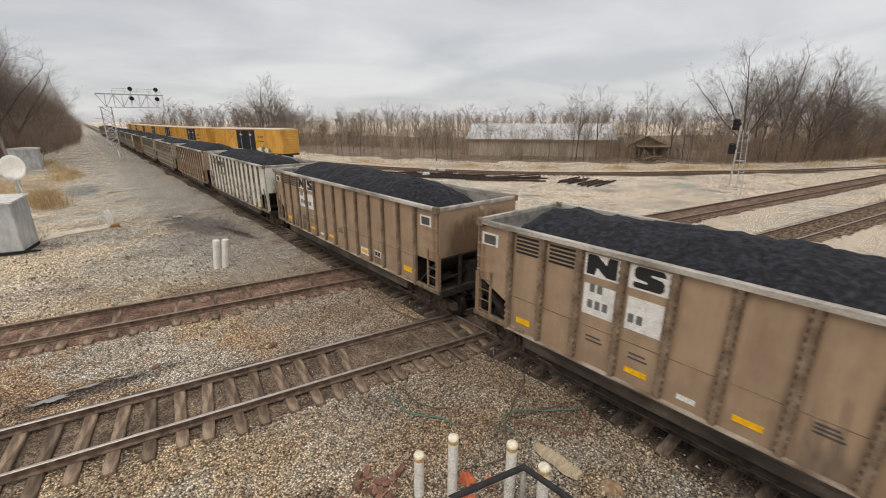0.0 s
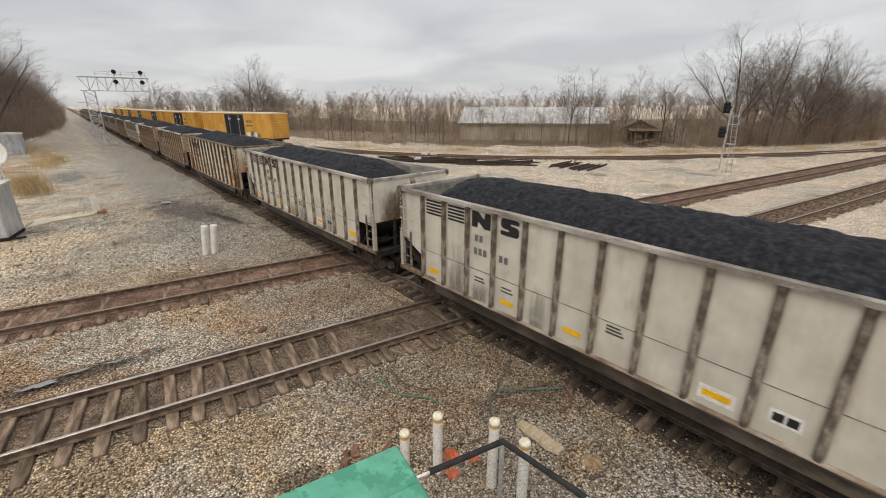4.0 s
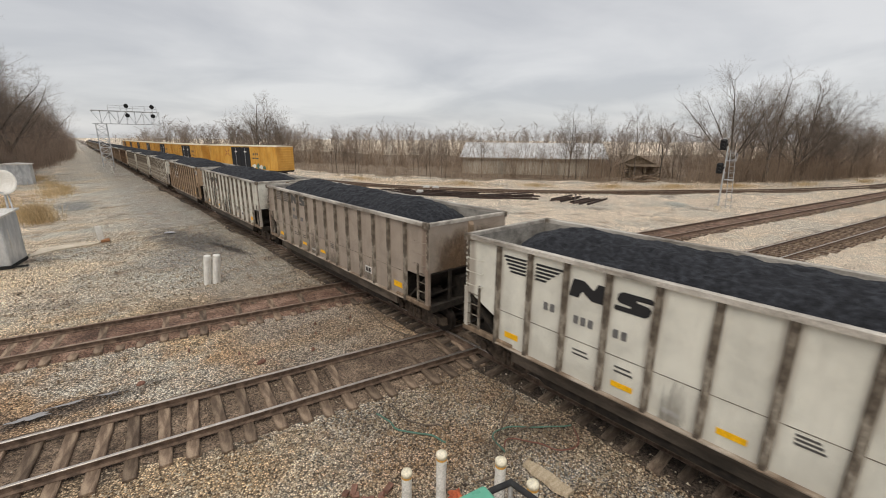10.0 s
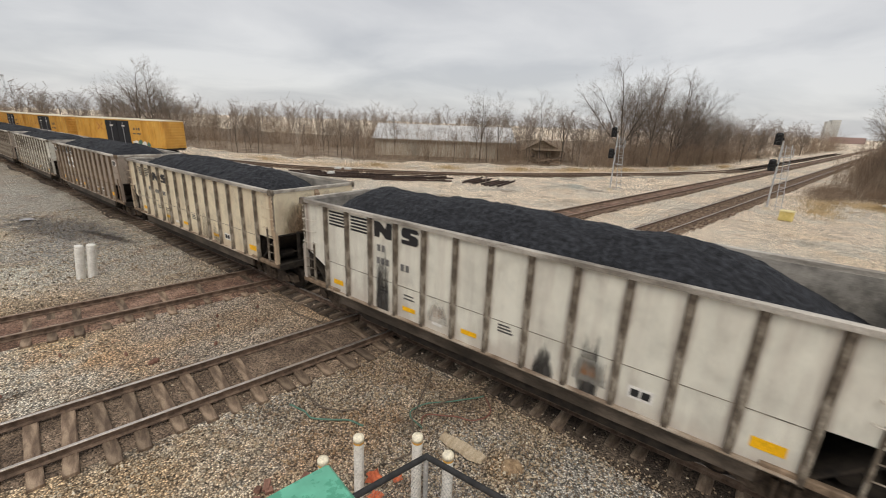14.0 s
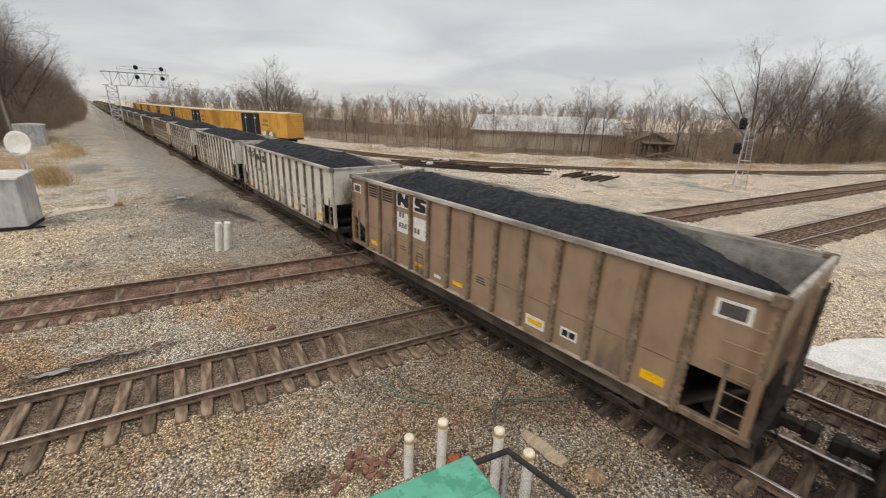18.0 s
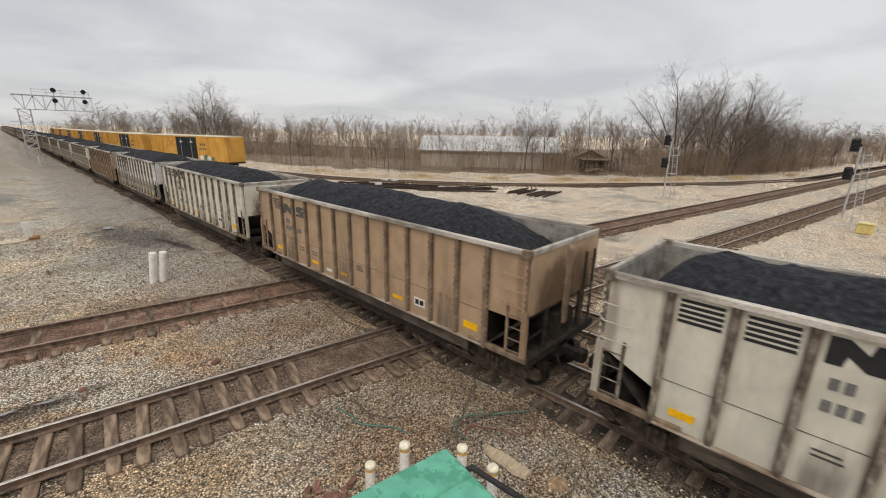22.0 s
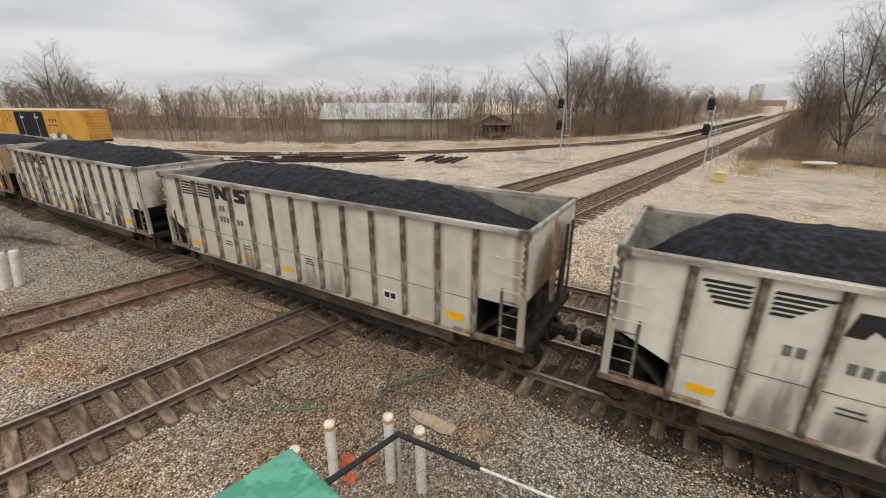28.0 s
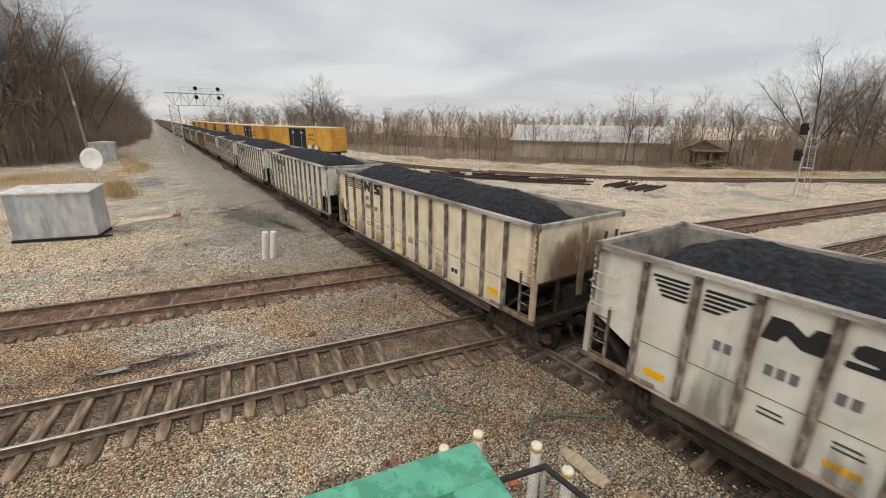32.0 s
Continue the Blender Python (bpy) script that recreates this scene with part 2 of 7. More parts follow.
def stain(name, colour, reach=0.55, grain=2.4, across="Y", amount=0.92):
    """A stain on paint: dense in its middle, ragged and thin towards its edge."""
    m = material(name, [tuple(c * 0.7 for c in colour), colour], 3.0, 0.75, 0, 0.05, 30.0)
    nt, ln = m.node_tree.nodes, m.node_tree.links
    co = nt.new("ShaderNodeTexCoord")
    sep = nt.new("ShaderNodeSeparateXYZ")
    ln.new(co.outputs["Generated"], sep.inputs[0])
    fades = []
    for axis in (across, "Z"):
        fd = nt.new("ShaderNodeMapRange")
        if axis == "Z":  # densest low down, thinning upwards
            fd.inputs["From Min"].default_value, fd.inputs["From Max"].default_value = 1.0, 0.15
            ln.new(sep.outputs[axis], fd.inputs["Value"])
        else:
            pp = nt.new("ShaderNodeMath")
            pp.operation, pp.inputs[1].default_value = "PINGPONG", 0.5
            ln.new(sep.outputs[axis], pp.inputs[0])
            fd.inputs["From Max"].default_value = 0.3
            ln.new(pp.outputs[0], fd.inputs["Value"])
        fades.append(fd)
    both = nt.new("ShaderNodeMath")
    both.operation = "MULTIPLY"
    ln.new(fades[0].outputs[0], both.inputs[0])
    ln.new(fades[1].outputs[0], both.inputs[1])
    mp = nt.new("ShaderNodeMapping")
    mp.inputs["Scale"].default_value = (1, 2.6, 0.4)
    ln.new(co.outputs["Object"], mp.inputs["Vector"])
    n = nt.new("ShaderNodeTexNoise")
    n.inputs["Scale"].default_value, n.inputs["Detail"].default_value, n.inputs["Roughness"].default_value = grain, 8.0, 0.7
    ln.new(mp.outputs[0], n.inputs["Vector"])
    wide = nt.new("ShaderNodeMapRange")
    wide.inputs["From Min"].default_value, wide.inputs["From Max"].default_value = 0.3, 0.7
    ln.new(n.outputs["Fac"], wide.inputs["Value"])
    add = nt.new("ShaderNodeMath")
    add.operation = "ADD"
    ln.new(both.outputs[0], add.inputs[0])
    ln.new(wide.outputs[0], add.inputs[1])
    mr = nt.new("ShaderNodeMapRange")
    mr.inputs["From Min"].default_value, mr.inputs["From Max"].default_value = 1.25 - reach, 2.0 - reach
    mr.inputs["To Max"].default_value = amount
    ln.new(add.outputs[0], mr.inputs["Value"])
    edge = nt.new("ShaderNodeMath")
    edge.operation = "MULTIPLY"
    clip = nt.new("ShaderNodeMapRange")
    clip.inputs["From Max"].default_value = 0.35
    ln.new(both.outputs[0], clip.inputs["Value"])
    ln.new(mr.outputs[0], edge.inputs[0])
    ln.new(clip.outputs[0], edge.inputs[1])
    ln.new(edge.outputs[0], nt["Principled BSDF"].inputs["Alpha"])
    return m


M_SOOT = stain("soot_stain", (0.06, 0.056, 0.052), 0.5, 2.0, amount=0.85)
M_ENDGRIME = stain("end_grime", (0.25, 0.16, 0.095), 0.7, 1.6, "X", 0.6)
M_RUSTBLOOM = stain("rust_bloom", (0.36, 0.18, 0.08), 0.5, 2.6, amount=0.72)
M_FAINT = stain("faint_grime", (0.20, 0.175, 0.145), 0.35, 1.5, amount=0.28)
M_SCRUB = stain("scrubbed_patch", (0.66, 0.62, 0.55), 0.6, 2.0)
M_FLANGE = material("worn_flange", [(0.16, 0.11, 0.075), (0.30, 0.235, 0.175), (0.46, 0.40, 0.33)], 2.5, 0.7, 0, 0.1, 30, (1, 0.5, 1))
M_SILL = material("grimy_side_sill", [(0.028, 0.022, 0.017), (0.062, 0.049, 0.038), (0.13, 0.103, 0.08)], 2.0, 0.6, 0, 0.15, 30, (1, 0.4, 1))
M_GRIME = material("grime_on_ribs", [(0.075, 0.058, 0.043), (0.17, 0.14, 0.108), (0.34, 0.30, 0.245)], 4.5, 0.85, 0, 0.2, 30, (1, 1, 0.6))
M_RIB_RUST = material("rust_dark_ribs", [(0.05, 0.03, 0.02), (0.115, 0.068, 0.04), (0.21, 0.13, 0.08)], 3.0, 0.85, 0, 0.2, 30, (1, 1, 0.6))
M_RIB_BROWN = material("grime_on_brown_ribs", [(0.12, 0.082, 0.054), (0.21, 0.15, 0.10), (0.31, 0.225, 0.155)], 3.0, 0.85, 0, 0.2, 30, (1, 1, 0.6))
# near black: grime, with the shade under the cars put into the colour
M_UNDER = material("shaded_underframe_grime", [(0.014, 0.011, 0.009), (0.040, 0.031, 0.023)], 5, 0.85, 0, 0.3, 40)
M_TRUCK = material("rusty_truck_casting", [(0.03, 0.021, 0.015), (0.075, 0.054, 0.038), (0.13, 0.095, 0.068)], 5, 0.8, 0, 0.3, 40)
M_WHEEL = material("wheel_steel", [(0.016, 0.013, 0.011), (0.05, 0.038, 0.03)], 8, 0.6, 0.4, 0.15, 40)
M_CHORD = material("scuffed_rim_steel", [(0.22, 0.195, 0.165), (0.40, 0.365, 0.32), (0.56, 0.52, 0.465)], 2.6, 0.6, 0.1, 0.15, 30, (1, 0.3, 1), random_tint=0.12)
M_COAL = material("coal", [(0.010, 0.0105, 0.0125), (0.020, 0.0213, 0.0255), (0.041, 0.044, 0.052)], 9.0, 0.7, 0, 1.0, 34.0, detail=9, spec=0.18)
M_YELLOW = plain("reflective_yellow", (0.95, 0.50, 0.008), 0.45)
M_WHITE = plain("white_stencil", (0.78, 0.76, 0.72), 0.6)
M_BLACK = plain("black_stencil", (0.02, 0.02, 0.022), 0.6)
M_DIGIT = plain("thin_black_stencil", (0.16, 0.155, 0.15), 0.7)
M_FADED = plain("faded_black_stencil", (0.09, 0.085, 0.08), 0.7)
M_INNER = material("worn_car_inside", [(0.16, 0.15, 0.135), (0.30, 0.28, 0.25), (0.40, 0.37, 0.33)], 2.2, 0.7, 0.1, 0.15, 30)
M_TIE = material("weathered_tie", [(0.075, 0.05, 0.034), (0.155, 0.108, 0.075), (0.29, 0.215, 0.15)], 1.6, 0.9, 0, 0.5, 70, (0.8, 4, 4), random_tint=0.45)
M_TIE_MAIN = material("creosote_tie", [(0.085, 0.06, 0.043), (0.17, 0.125, 0.09), (0.29, 0.225, 0.165)], 1.6, 0.9, 0, 0.5, 70, (0.8, 4, 4), random_tint=0.4)
M_RAIL_RUST = material("rusty_rail", [(0.09, 0.06, 0.043), (0.155, 0.105, 0.075), (0.23, 0.16, 0.115)], 6.0, 0.8, 0.2, 0.2, 50)
M_RAIL_TOP = material("polished_rail_head", [(0.50, 0.45, 0.40), (0.66, 0.60, 0.55)], 4.0, 0.40, 0.9, 0.04, 60, (1, 1, 1))
M_RAIL_DULL = material("dull_rail_head", [(0.24, 0.17, 0.125), (0.38, 0.29, 0.225)], 4.0, 0.5, 0.6, 0.06, 60)

# ---- mesh building ----


class Shape:
    """Vertices and faces that grow into one mesh."""

    def __init__(self):
        self.v, self.f = [], []

    def add(self, verts, faces):
        n = len(self.v)
        self.v.extend(verts)
        self.f.extend([tuple(i + n for i in face) for face in faces])
        return self

    def box(self, x0, x1, y0, y1, z0, z1, c=0.0):
        """A box; c chamfers its long upright and top edges."""
        if c <= 0:
            vs = [(x, y, z) for z in (z0, z1) for y in (y0, y1) for x in (x0, x1)]
            return self.add(vs, [(0, 2, 3, 1), (4, 5, 7, 6), (0, 1, 5, 4), (2, 6, 7, 3), (0, 4, 6, 2), (1, 3, 7, 5)])
        ring = [(x0 + c, y0), (x1 - c, y0), (x1, y0 + c), (x1, y1 - c), (x1 - c, y1), (x0 + c, y1), (x0, y1 - c), (x0, y0 + c)]
        mid = ((x0 + x1) / 2, (y0 + y1) / 2)
        sx, sy = 1 - 2 * c / max(x1 - x0, 1e-6), 1 - 2 * c / max(y1 - y0, 1e-6)
        top = [(mid[0] + (x - mid[0]) * sx, mid[1] + (y - mid[1]) * sy) for x, y in ring]
        vs = [(x, y, z0) for x, y in ring] + [(x, y, z1 - c) for x, y in ring] + [(x, y, z1) for x, y in top]
        fs = [(i, (i + 1) % 8, 8 + (i + 1) % 8, 8 + i) for i in range(8)] + [(8 + i, 8 + (i + 1) % 8, 16 + (i + 1) % 8, 16 + i) for i in range(8)]
        return self.add(vs, fs + [tuple(range(7, -1, -1)), tuple(range(16, 24))])

    def prism(self, outline, axis, a, b):
        """An outline in the two other axes (in order), drawn out from a to b along the axis."""
        n = len(outline)

        def at(p, q):
            return (q, *p) if axis == 0 else (p[0], q, p[1]) if axis == 1 else (*p, q)

        vs = [at(p, a) for p in outline] + [at(p, b) for p in outline]
        return self.add(vs, [tuple(range(n - 1, -1, -1)), tuple(range(n, 2 * n))] + [(i, (i + 1) % n, n + (i + 1) % n, n + i) for i in range(n)])

    def tube(self, p, q, r0, r1=None, n=8, caps=True):
        r1 = r0 if r1 is None else r1
        p, q = Vector(p), Vector(q)
        d = (q - p).normalized()
        u = d.orthogonal().normalized()
        w = d.cross(u)
        vs = []
        for c, r in ((p, r0), (q, r1)):
            for i in range(n):
                a = 2 * math.pi * i / n
                vs.append(tuple(c + r * (math.cos(a) * u + math.sin(a) * w)))
        fs = [(i, (i + 1) % n, n + (i + 1) % n, n + i) for i in range(n)]
        if caps:
            fs += [tuple(range(n - 1, -1, -1)), tuple(range(n, 2 * n))]
        return self.add(vs, fs)

    def chain(self, points, r, n=8):
        for p, q in zip(points, points[1:]):
            self.tube(p, q, r, r, n)
        return self

    def lathe(self, profile, n=16, centre=(0, 0, 0)):
        """A profile of (radius, height) turned round the upright axis."""
        vs = [(centre[0] + r * math.cos(2 * math.pi * i / n), centre[1] + r * math.sin(2 * math.pi * i / n), centre[2] + z) for r, z in profile for i in range(n)]
        fs = [(k * n + i, k * n + (i + 1) % n, (k + 1) * n + (i + 1) % n, (k + 1) * n + i) for k in range(len(profile) - 1) for i in range(n)]
        fs += [tuple(range(n - 1, -1, -1)), tuple(range((len(profile) - 1) * n, len(profile) * n))]
        return self.add(vs, fs)

    def mesh(self, name, mat=None, smooth=False):
        me = bpy.data.meshes.new(name)
        me.from_pydata(self.v, [], self.f)
        if mat:
            me.materials.append(mat)
        if smooth:
            me.polygons.foreach_set("use_smooth", [True] * len(me.polygons))
        me.update()
        return me


def part(name, shape, mat, parent, label="", at=None, smooth=False):
    """Links a shape, or a mesh made before, as one object under a thing or a part."""
    me = shape.mesh(name, mat, smooth) if isinstance(shape, Shape) else shape
    ob = new(name, me)
    ob.parent = parent
    if at is not None:
        ob.matrix_basis = at
    return tagged(ob, label) if label else ob


def thing(name, label, category, group="", kind="", at=None):
    ob = new(name)
    ob.empty_display_size = 0.2
    if at is not None:
        ob.matrix_basis = at
    return tagged(ob, label, category, group, kind)


def lone(name, shape, mat, label, category, group="", kind="", smooth=False, at=None):
    ob = new(name, shape.mesh(name, mat, smooth) if isinstance(shape, Shape) else shape)
    if at is not None:
        ob.matrix_basis = at
    return tagged(ob, label, category, group, kind)


# ---- the plan: the main line runs along y, the two crossing tracks run along CROSS ----
RAIL_TOP = 0.18
MAIN_X, SECOND_X = 8.73, 12.33
CROSS_YAW = radians(80.06)
CROSS = Vector((math.sin(CROSS_YAW), -math.cos(CROSS_YAW), 0))
ACROSS = Vector((math.cos(CROSS_YAW), math.sin(CROSS_YAW), 0))
NEAR_OFF, FAR_OFF = 9.70, 15.68

# ---- ground ----


def patch(nt, ln, co, wob, colour, x, y, long, wide, turn, tint, amount, blend="MIX"):
    """One patch of other ground, with a ragged edge."""
    mp = nt.new("ShaderNodeMapping")
    mp.vector_type = "TEXTURE"
    mp.inputs["Location"].default_value = (x, y, 0)
    mp.inputs["Rotation"].default_value = (0, 0, radians(turn))
    mp.inputs["Scale"].default_value = (long, wide, 50)
    ln.new(co.outputs["Object"], mp.inputs["Vector"])
    far = nt.new("ShaderNodeVectorMath")
    far.operation = "LENGTH"
    ln.new(mp.outputs[0], far.inputs[0])
    jog = nt.new("ShaderNodeMath")
    jog.operation, jog.inputs[1].default_value = "MULTIPLY_ADD", 1.6
    ln.new(wob.outputs["Fac"], jog.inputs[0])
    ln.new(far.outputs["Value"], jog.inputs[2])
    mr = nt.new("ShaderNodeMapRange")
    mr.inputs["From Min"].default_value, mr.inputs["From Max"].default_value, mr.inputs["To Max"].default_value = 1.9, 1.35, amount
    ln.new(jog.outputs[0], mr.inputs["Value"])
    mx = nt.new("ShaderNodeMixRGB")
    mx.blend_type = blend
    ln.new(mr.outputs[0], mx.inputs[0])
    ln.new(colour, mx.inputs[1])
    mx.inputs[2].default_value = (*tint, 1)
    return mx.outputs[0]


def ground_material():
    """Crushed stone, browner round the crossing tracks, grey beside the main line, pale sand in the yard beyond it."""
    m = material("gravel_yard", [(0.31, 0.23, 0.155), (0.45, 0.35, 0.247), (0.59, 0.48, 0.355)], 0.9, 0.95, 0, 0.0, 9.0, detail=10)
    nt, ln = m.node_tree.nodes, m.node_tree.links
    bsdf = nt["Principled BSDF"]
    colour = bsdf.inputs["Base Color"].links[0].from_socket
    co = nt.new("ShaderNodeTexCoord")
    place = nt.new("ShaderNodeSeparateXYZ")
    ln.new(co.outputs["Object"], place.inputs[0])
    wob = nt.new("ShaderNodeTexNoise")
    wob.inputs["Scale"].default_value, wob.inputs["Detail"].default_value = 0.22, 6.0
    ln.new(co.outputs["Object"], wob.inputs["Vector"])

    def zone(axis, start, full, tint, amount):
        """A second ground that begins along an uneven line."""
        jog = nt.new("ShaderNodeMath")
        jog.operation, jog.inputs[1].default_value = "MULTIPLY_ADD", 9.0 if full > start else -9.0
        ln.new(wob.outputs["Fac"], jog.inputs[0])
        ln.new(place.outputs[axis], jog.inputs[2])
        mr = nt.new("ShaderNodeMapRange")
        mr.inputs["From Min"].default_value, mr.inputs["From Max"].default_value, mr.inputs["To Max"].default_value = start + (4.5 if full > start else -4.5), full + (4.5 if full > start else -4.5), amount
        ln.new(jog.outputs[0], mr.inputs["Value"])
        mx = nt.new("ShaderNodeMixRGB")
        ln.new(mr.outputs[0], mx.inputs[0])
        ln.new(colour, mx.inputs[1])
        mx.inputs[2].default_value = (*tint, 1)
        return mx.outputs[0]

    def band(value, centre, inner, outer, tint, amount):
        """Ballast of another tint along a line, with an uneven edge."""
        d = nt.new("ShaderNodeMath")
        d.operation, d.inputs[1].default_value = "SUBTRACT", centre
        ln.new(value, d.inputs[0])
        ab = nt.new("ShaderNodeMath")
        ab.operation = "ABSOLUTE"
        ln.new(d.outputs[0], ab.inputs[0])
        jog = nt.new("ShaderNodeMath")
        jog.operation, jog.inputs[1].default_value = "MULTIPLY_ADD", 2.6
        ln.new(wob2.outputs["Fac"], jog.inputs[0])
        ln.new(ab.outputs[0], jog.inputs[2])
        mr = nt.new("ShaderNodeMapRange")
        mr.inputs["From Min"].default_value, mr.inputs["From Max"].default_value, mr.inputs["To Max"].default_value = outer + 1.3, inner + 1.3, amount
        ln.new(jog.outputs[0], mr.inputs["Value"])
        mx = nt.new("ShaderNodeMixRGB")
        ln.new(mr.outputs[0], mx.inputs[0])
        ln.new(colour, mx.inputs[1])
        mx.inputs[2].default_value = (*tint, 1)
        return mx.outputs[0]

    wob2 = nt.new("ShaderNodeTexNoise")
    wob2.inputs["Scale"].default_value, wob2.inputs["Detail"].default_value = 0.9, 6.0
    ln.new(co.outputs["Object"], wob2.inputs["Vector"])
    dot = nt.new("ShaderNodeVectorMath")
    dot.operation = "DOT_PRODUCT"
    dot.inputs[1].default_value = ACROSS
    ln.new(co.outputs["Object"], dot.inputs[0])
    colour = zone("Y", 16, 20, (0.47, 0.435, 0.37), 0.88)
    colour = zone("X", -0.2, -3.2, (0.70, 0.60, 0.475), 0.8)
    colour = zone("Y", 20, 16, (0.40, 0.30, 0.20), 0.8)
    colour = band(dot.outputs["Value"], 12.7, 1.2, 2.6, (0.30, 0.19, 0.115), 0.62)
    colour = zone("X", 12.5, 16.5, (0.73, 0.625, 0.505), 0.85)
    # broad patches of tan dirt, bluish crushed stone and brown stain
    colour = blotch(nt, ln, co.outputs["Object"], colour, (0.60, 0.47, 0.31), 0.10, 0.50, 0.62, 0.55)
    colour = blotch(nt, ln, co.outputs["Object"], colour, (0.47, 0.455, 0.40), 0.13, 0.49, 0.56, 0.75)
    colour = blotch(nt, ln, co.outputs["Object"], colour, (0.26, 0.155, 0.085), 0.5, 0.53, 0.70, 0.5)
    colour = band(place.outputs["X"], 5.0, 1.3, 3.0, (0.29, 0.275, 0.25), 0.62)
    colour = zone("X", 14, 19, (0.60, 0.52, 0.42), 0.4)
    colour = band(dot.outputs["Value"], NEAR_OFF, 0.8, 1.5, (0.085, 0.065, 0.05), 0.72)
    colour = band(dot.outputs["Value"], FAR_OFF, 0.8, 1.5, (0.12, 0.075, 0.05), 0.6)
    # brown main line ground, the train's shade painted into this band
    colour = band(place.outputs["X"], MAIN_X, 1.1, 2.0, (0.15, 0.112, 0.08), 0.6)
    colour = band(place.outputs["X"], SECOND_X, 0.9, 1.7, (0.10, 0.075, 0.055), 0.6)
    colour = blotch(nt, ln, co.outputs["Object"], colour, (0.11, 0.09, 0.075), 0.33, 0.54, 0.68, 0.62)
    colour = blotch(nt, ln, co.outputs["Object"], colour, (0.25, 0.15, 0.09), 0.85, 0.54, 0.66, 0.5)
    colour = blotch(nt, ln, co.outputs["Object"], colour, (0.62, 0.53, 0.42), 0.6, 0.58, 0.70, 0.45)

    for row in ((-4.0, 25.4, 5.5, 2.6, 8, (0.68, 0.56, 0.41), 0.75),  # pale sand round the cabinet
                (-1.2, 31.8, 2.2, 0.8, 4, (0.74, 0.64, 0.50), 0.8),
                (-0.8, 50, 1.7, 4.5, 0, (0.20, 0.205, 0.20), 0.75),  # a spread of bluish crushed stone
                (-1.0, 12.0, 1.9, 0.34, -2, (0.075, 0.06, 0.05), 0.85),  # the muddy hollow between the crossing tracks
                (-3.4, 12.6, 1.6, 0.5, -4, (0.13, 0.10, 0.08), 0.6),
                (4.6, 28.5, 1.7, 5.0, 12, (0.12, 0.117, 0.115), 0.8),  # wet ground beside the main line
                (5.75, 25.4, 0.26, 2.6, 14, (0.05, 0.042, 0.036), 0.85),
                (3.2, 24.5, 1.6, 3.0, 10, (0.26, 0.255, 0.24), 0.6),
                (3.4, 12.0, 2.4, 0.5, -9, (0.40, 0.29, 0.19), 0.45),  # tan and rusty dirt between the crossing tracks
                (5.6, 11.8, 1.6, 0.9, -9, (0.24, 0.175, 0.12), 0.6),
                (-5.0, 13.0, 2.0, 0.9, 0, (0.34, 0.29, 0.22), 0.6),
                (44.5, 16.0, 2.2, 1.2, 30, (0.30, 0.31, 0.28), 0.7),  # a greenish puddle hollow in the yard
                (6.2, 1.2, 1.5, 3.4, 20, (0.40, 0.39, 0.365), 0.7),  # clean grey stone by the main line
                (12.0, 1, 2.6, 16, 0, (0.27, 0.21, 0.15), 0.55),  # brown ballast between the main lines
                (5.7, 2.8, 0.5, 0.4, 0, (0.36, 0.25, 0.15), 0.8),
                (1.7, 5.7, 0.5, 0.3, -20, (0.07, 0.058, 0.05), 0.7),
                (4.4, 5.6, 1.6, 1.0, 0, (0.30, 0.20, 0.125), 0.35),
                (6.4, 8.0, 1.0, 4.6, 6, (0.22, 0.155, 0.105), 0.4),
                (62, 22.3, 19, 2.8, -33, (0.46, 0.34, 0.22), 0.65),  # straw and brown turf along the curved track
                (37.5, 46.5, 13, 2.6, -60, (0.46, 0.34, 0.22), 0.6),
                (-9.5, 58, 7.0, 9.0, 0, (0.36, 0.24, 0.14), 0.7)):  # dead brown turf before the woods
        colour = patch(nt, ln, co, wob2, colour, *row)
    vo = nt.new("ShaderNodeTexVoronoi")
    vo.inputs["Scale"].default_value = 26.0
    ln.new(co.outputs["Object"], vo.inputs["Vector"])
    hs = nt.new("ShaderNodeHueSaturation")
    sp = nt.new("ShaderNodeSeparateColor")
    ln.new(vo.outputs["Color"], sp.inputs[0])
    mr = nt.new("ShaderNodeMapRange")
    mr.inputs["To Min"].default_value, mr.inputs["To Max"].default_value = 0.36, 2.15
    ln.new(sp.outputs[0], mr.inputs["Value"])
    gap = nt.new("ShaderNodeMapRange")  # shade of the gaps between stones, put into the colour
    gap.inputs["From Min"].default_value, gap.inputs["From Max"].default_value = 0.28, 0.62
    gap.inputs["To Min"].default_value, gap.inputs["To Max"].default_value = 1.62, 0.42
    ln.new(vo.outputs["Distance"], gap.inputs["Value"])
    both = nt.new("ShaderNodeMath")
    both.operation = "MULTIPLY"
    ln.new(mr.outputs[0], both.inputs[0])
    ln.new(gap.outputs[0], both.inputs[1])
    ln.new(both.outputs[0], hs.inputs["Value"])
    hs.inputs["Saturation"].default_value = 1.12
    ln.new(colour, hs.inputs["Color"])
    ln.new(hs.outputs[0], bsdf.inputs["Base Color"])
    bp = nt.new("ShaderNodeBump")
    bp.inputs["Strength"].default_value, bp.inputs["Distance"].default_value = 1.0, 0.04
    bp.invert = True
    ln.new(vo.outputs["Distance"], bp.inputs["Height"])
    ln.new(bp.outputs[0], bsdf.inputs["Normal"])
    return m


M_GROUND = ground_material()


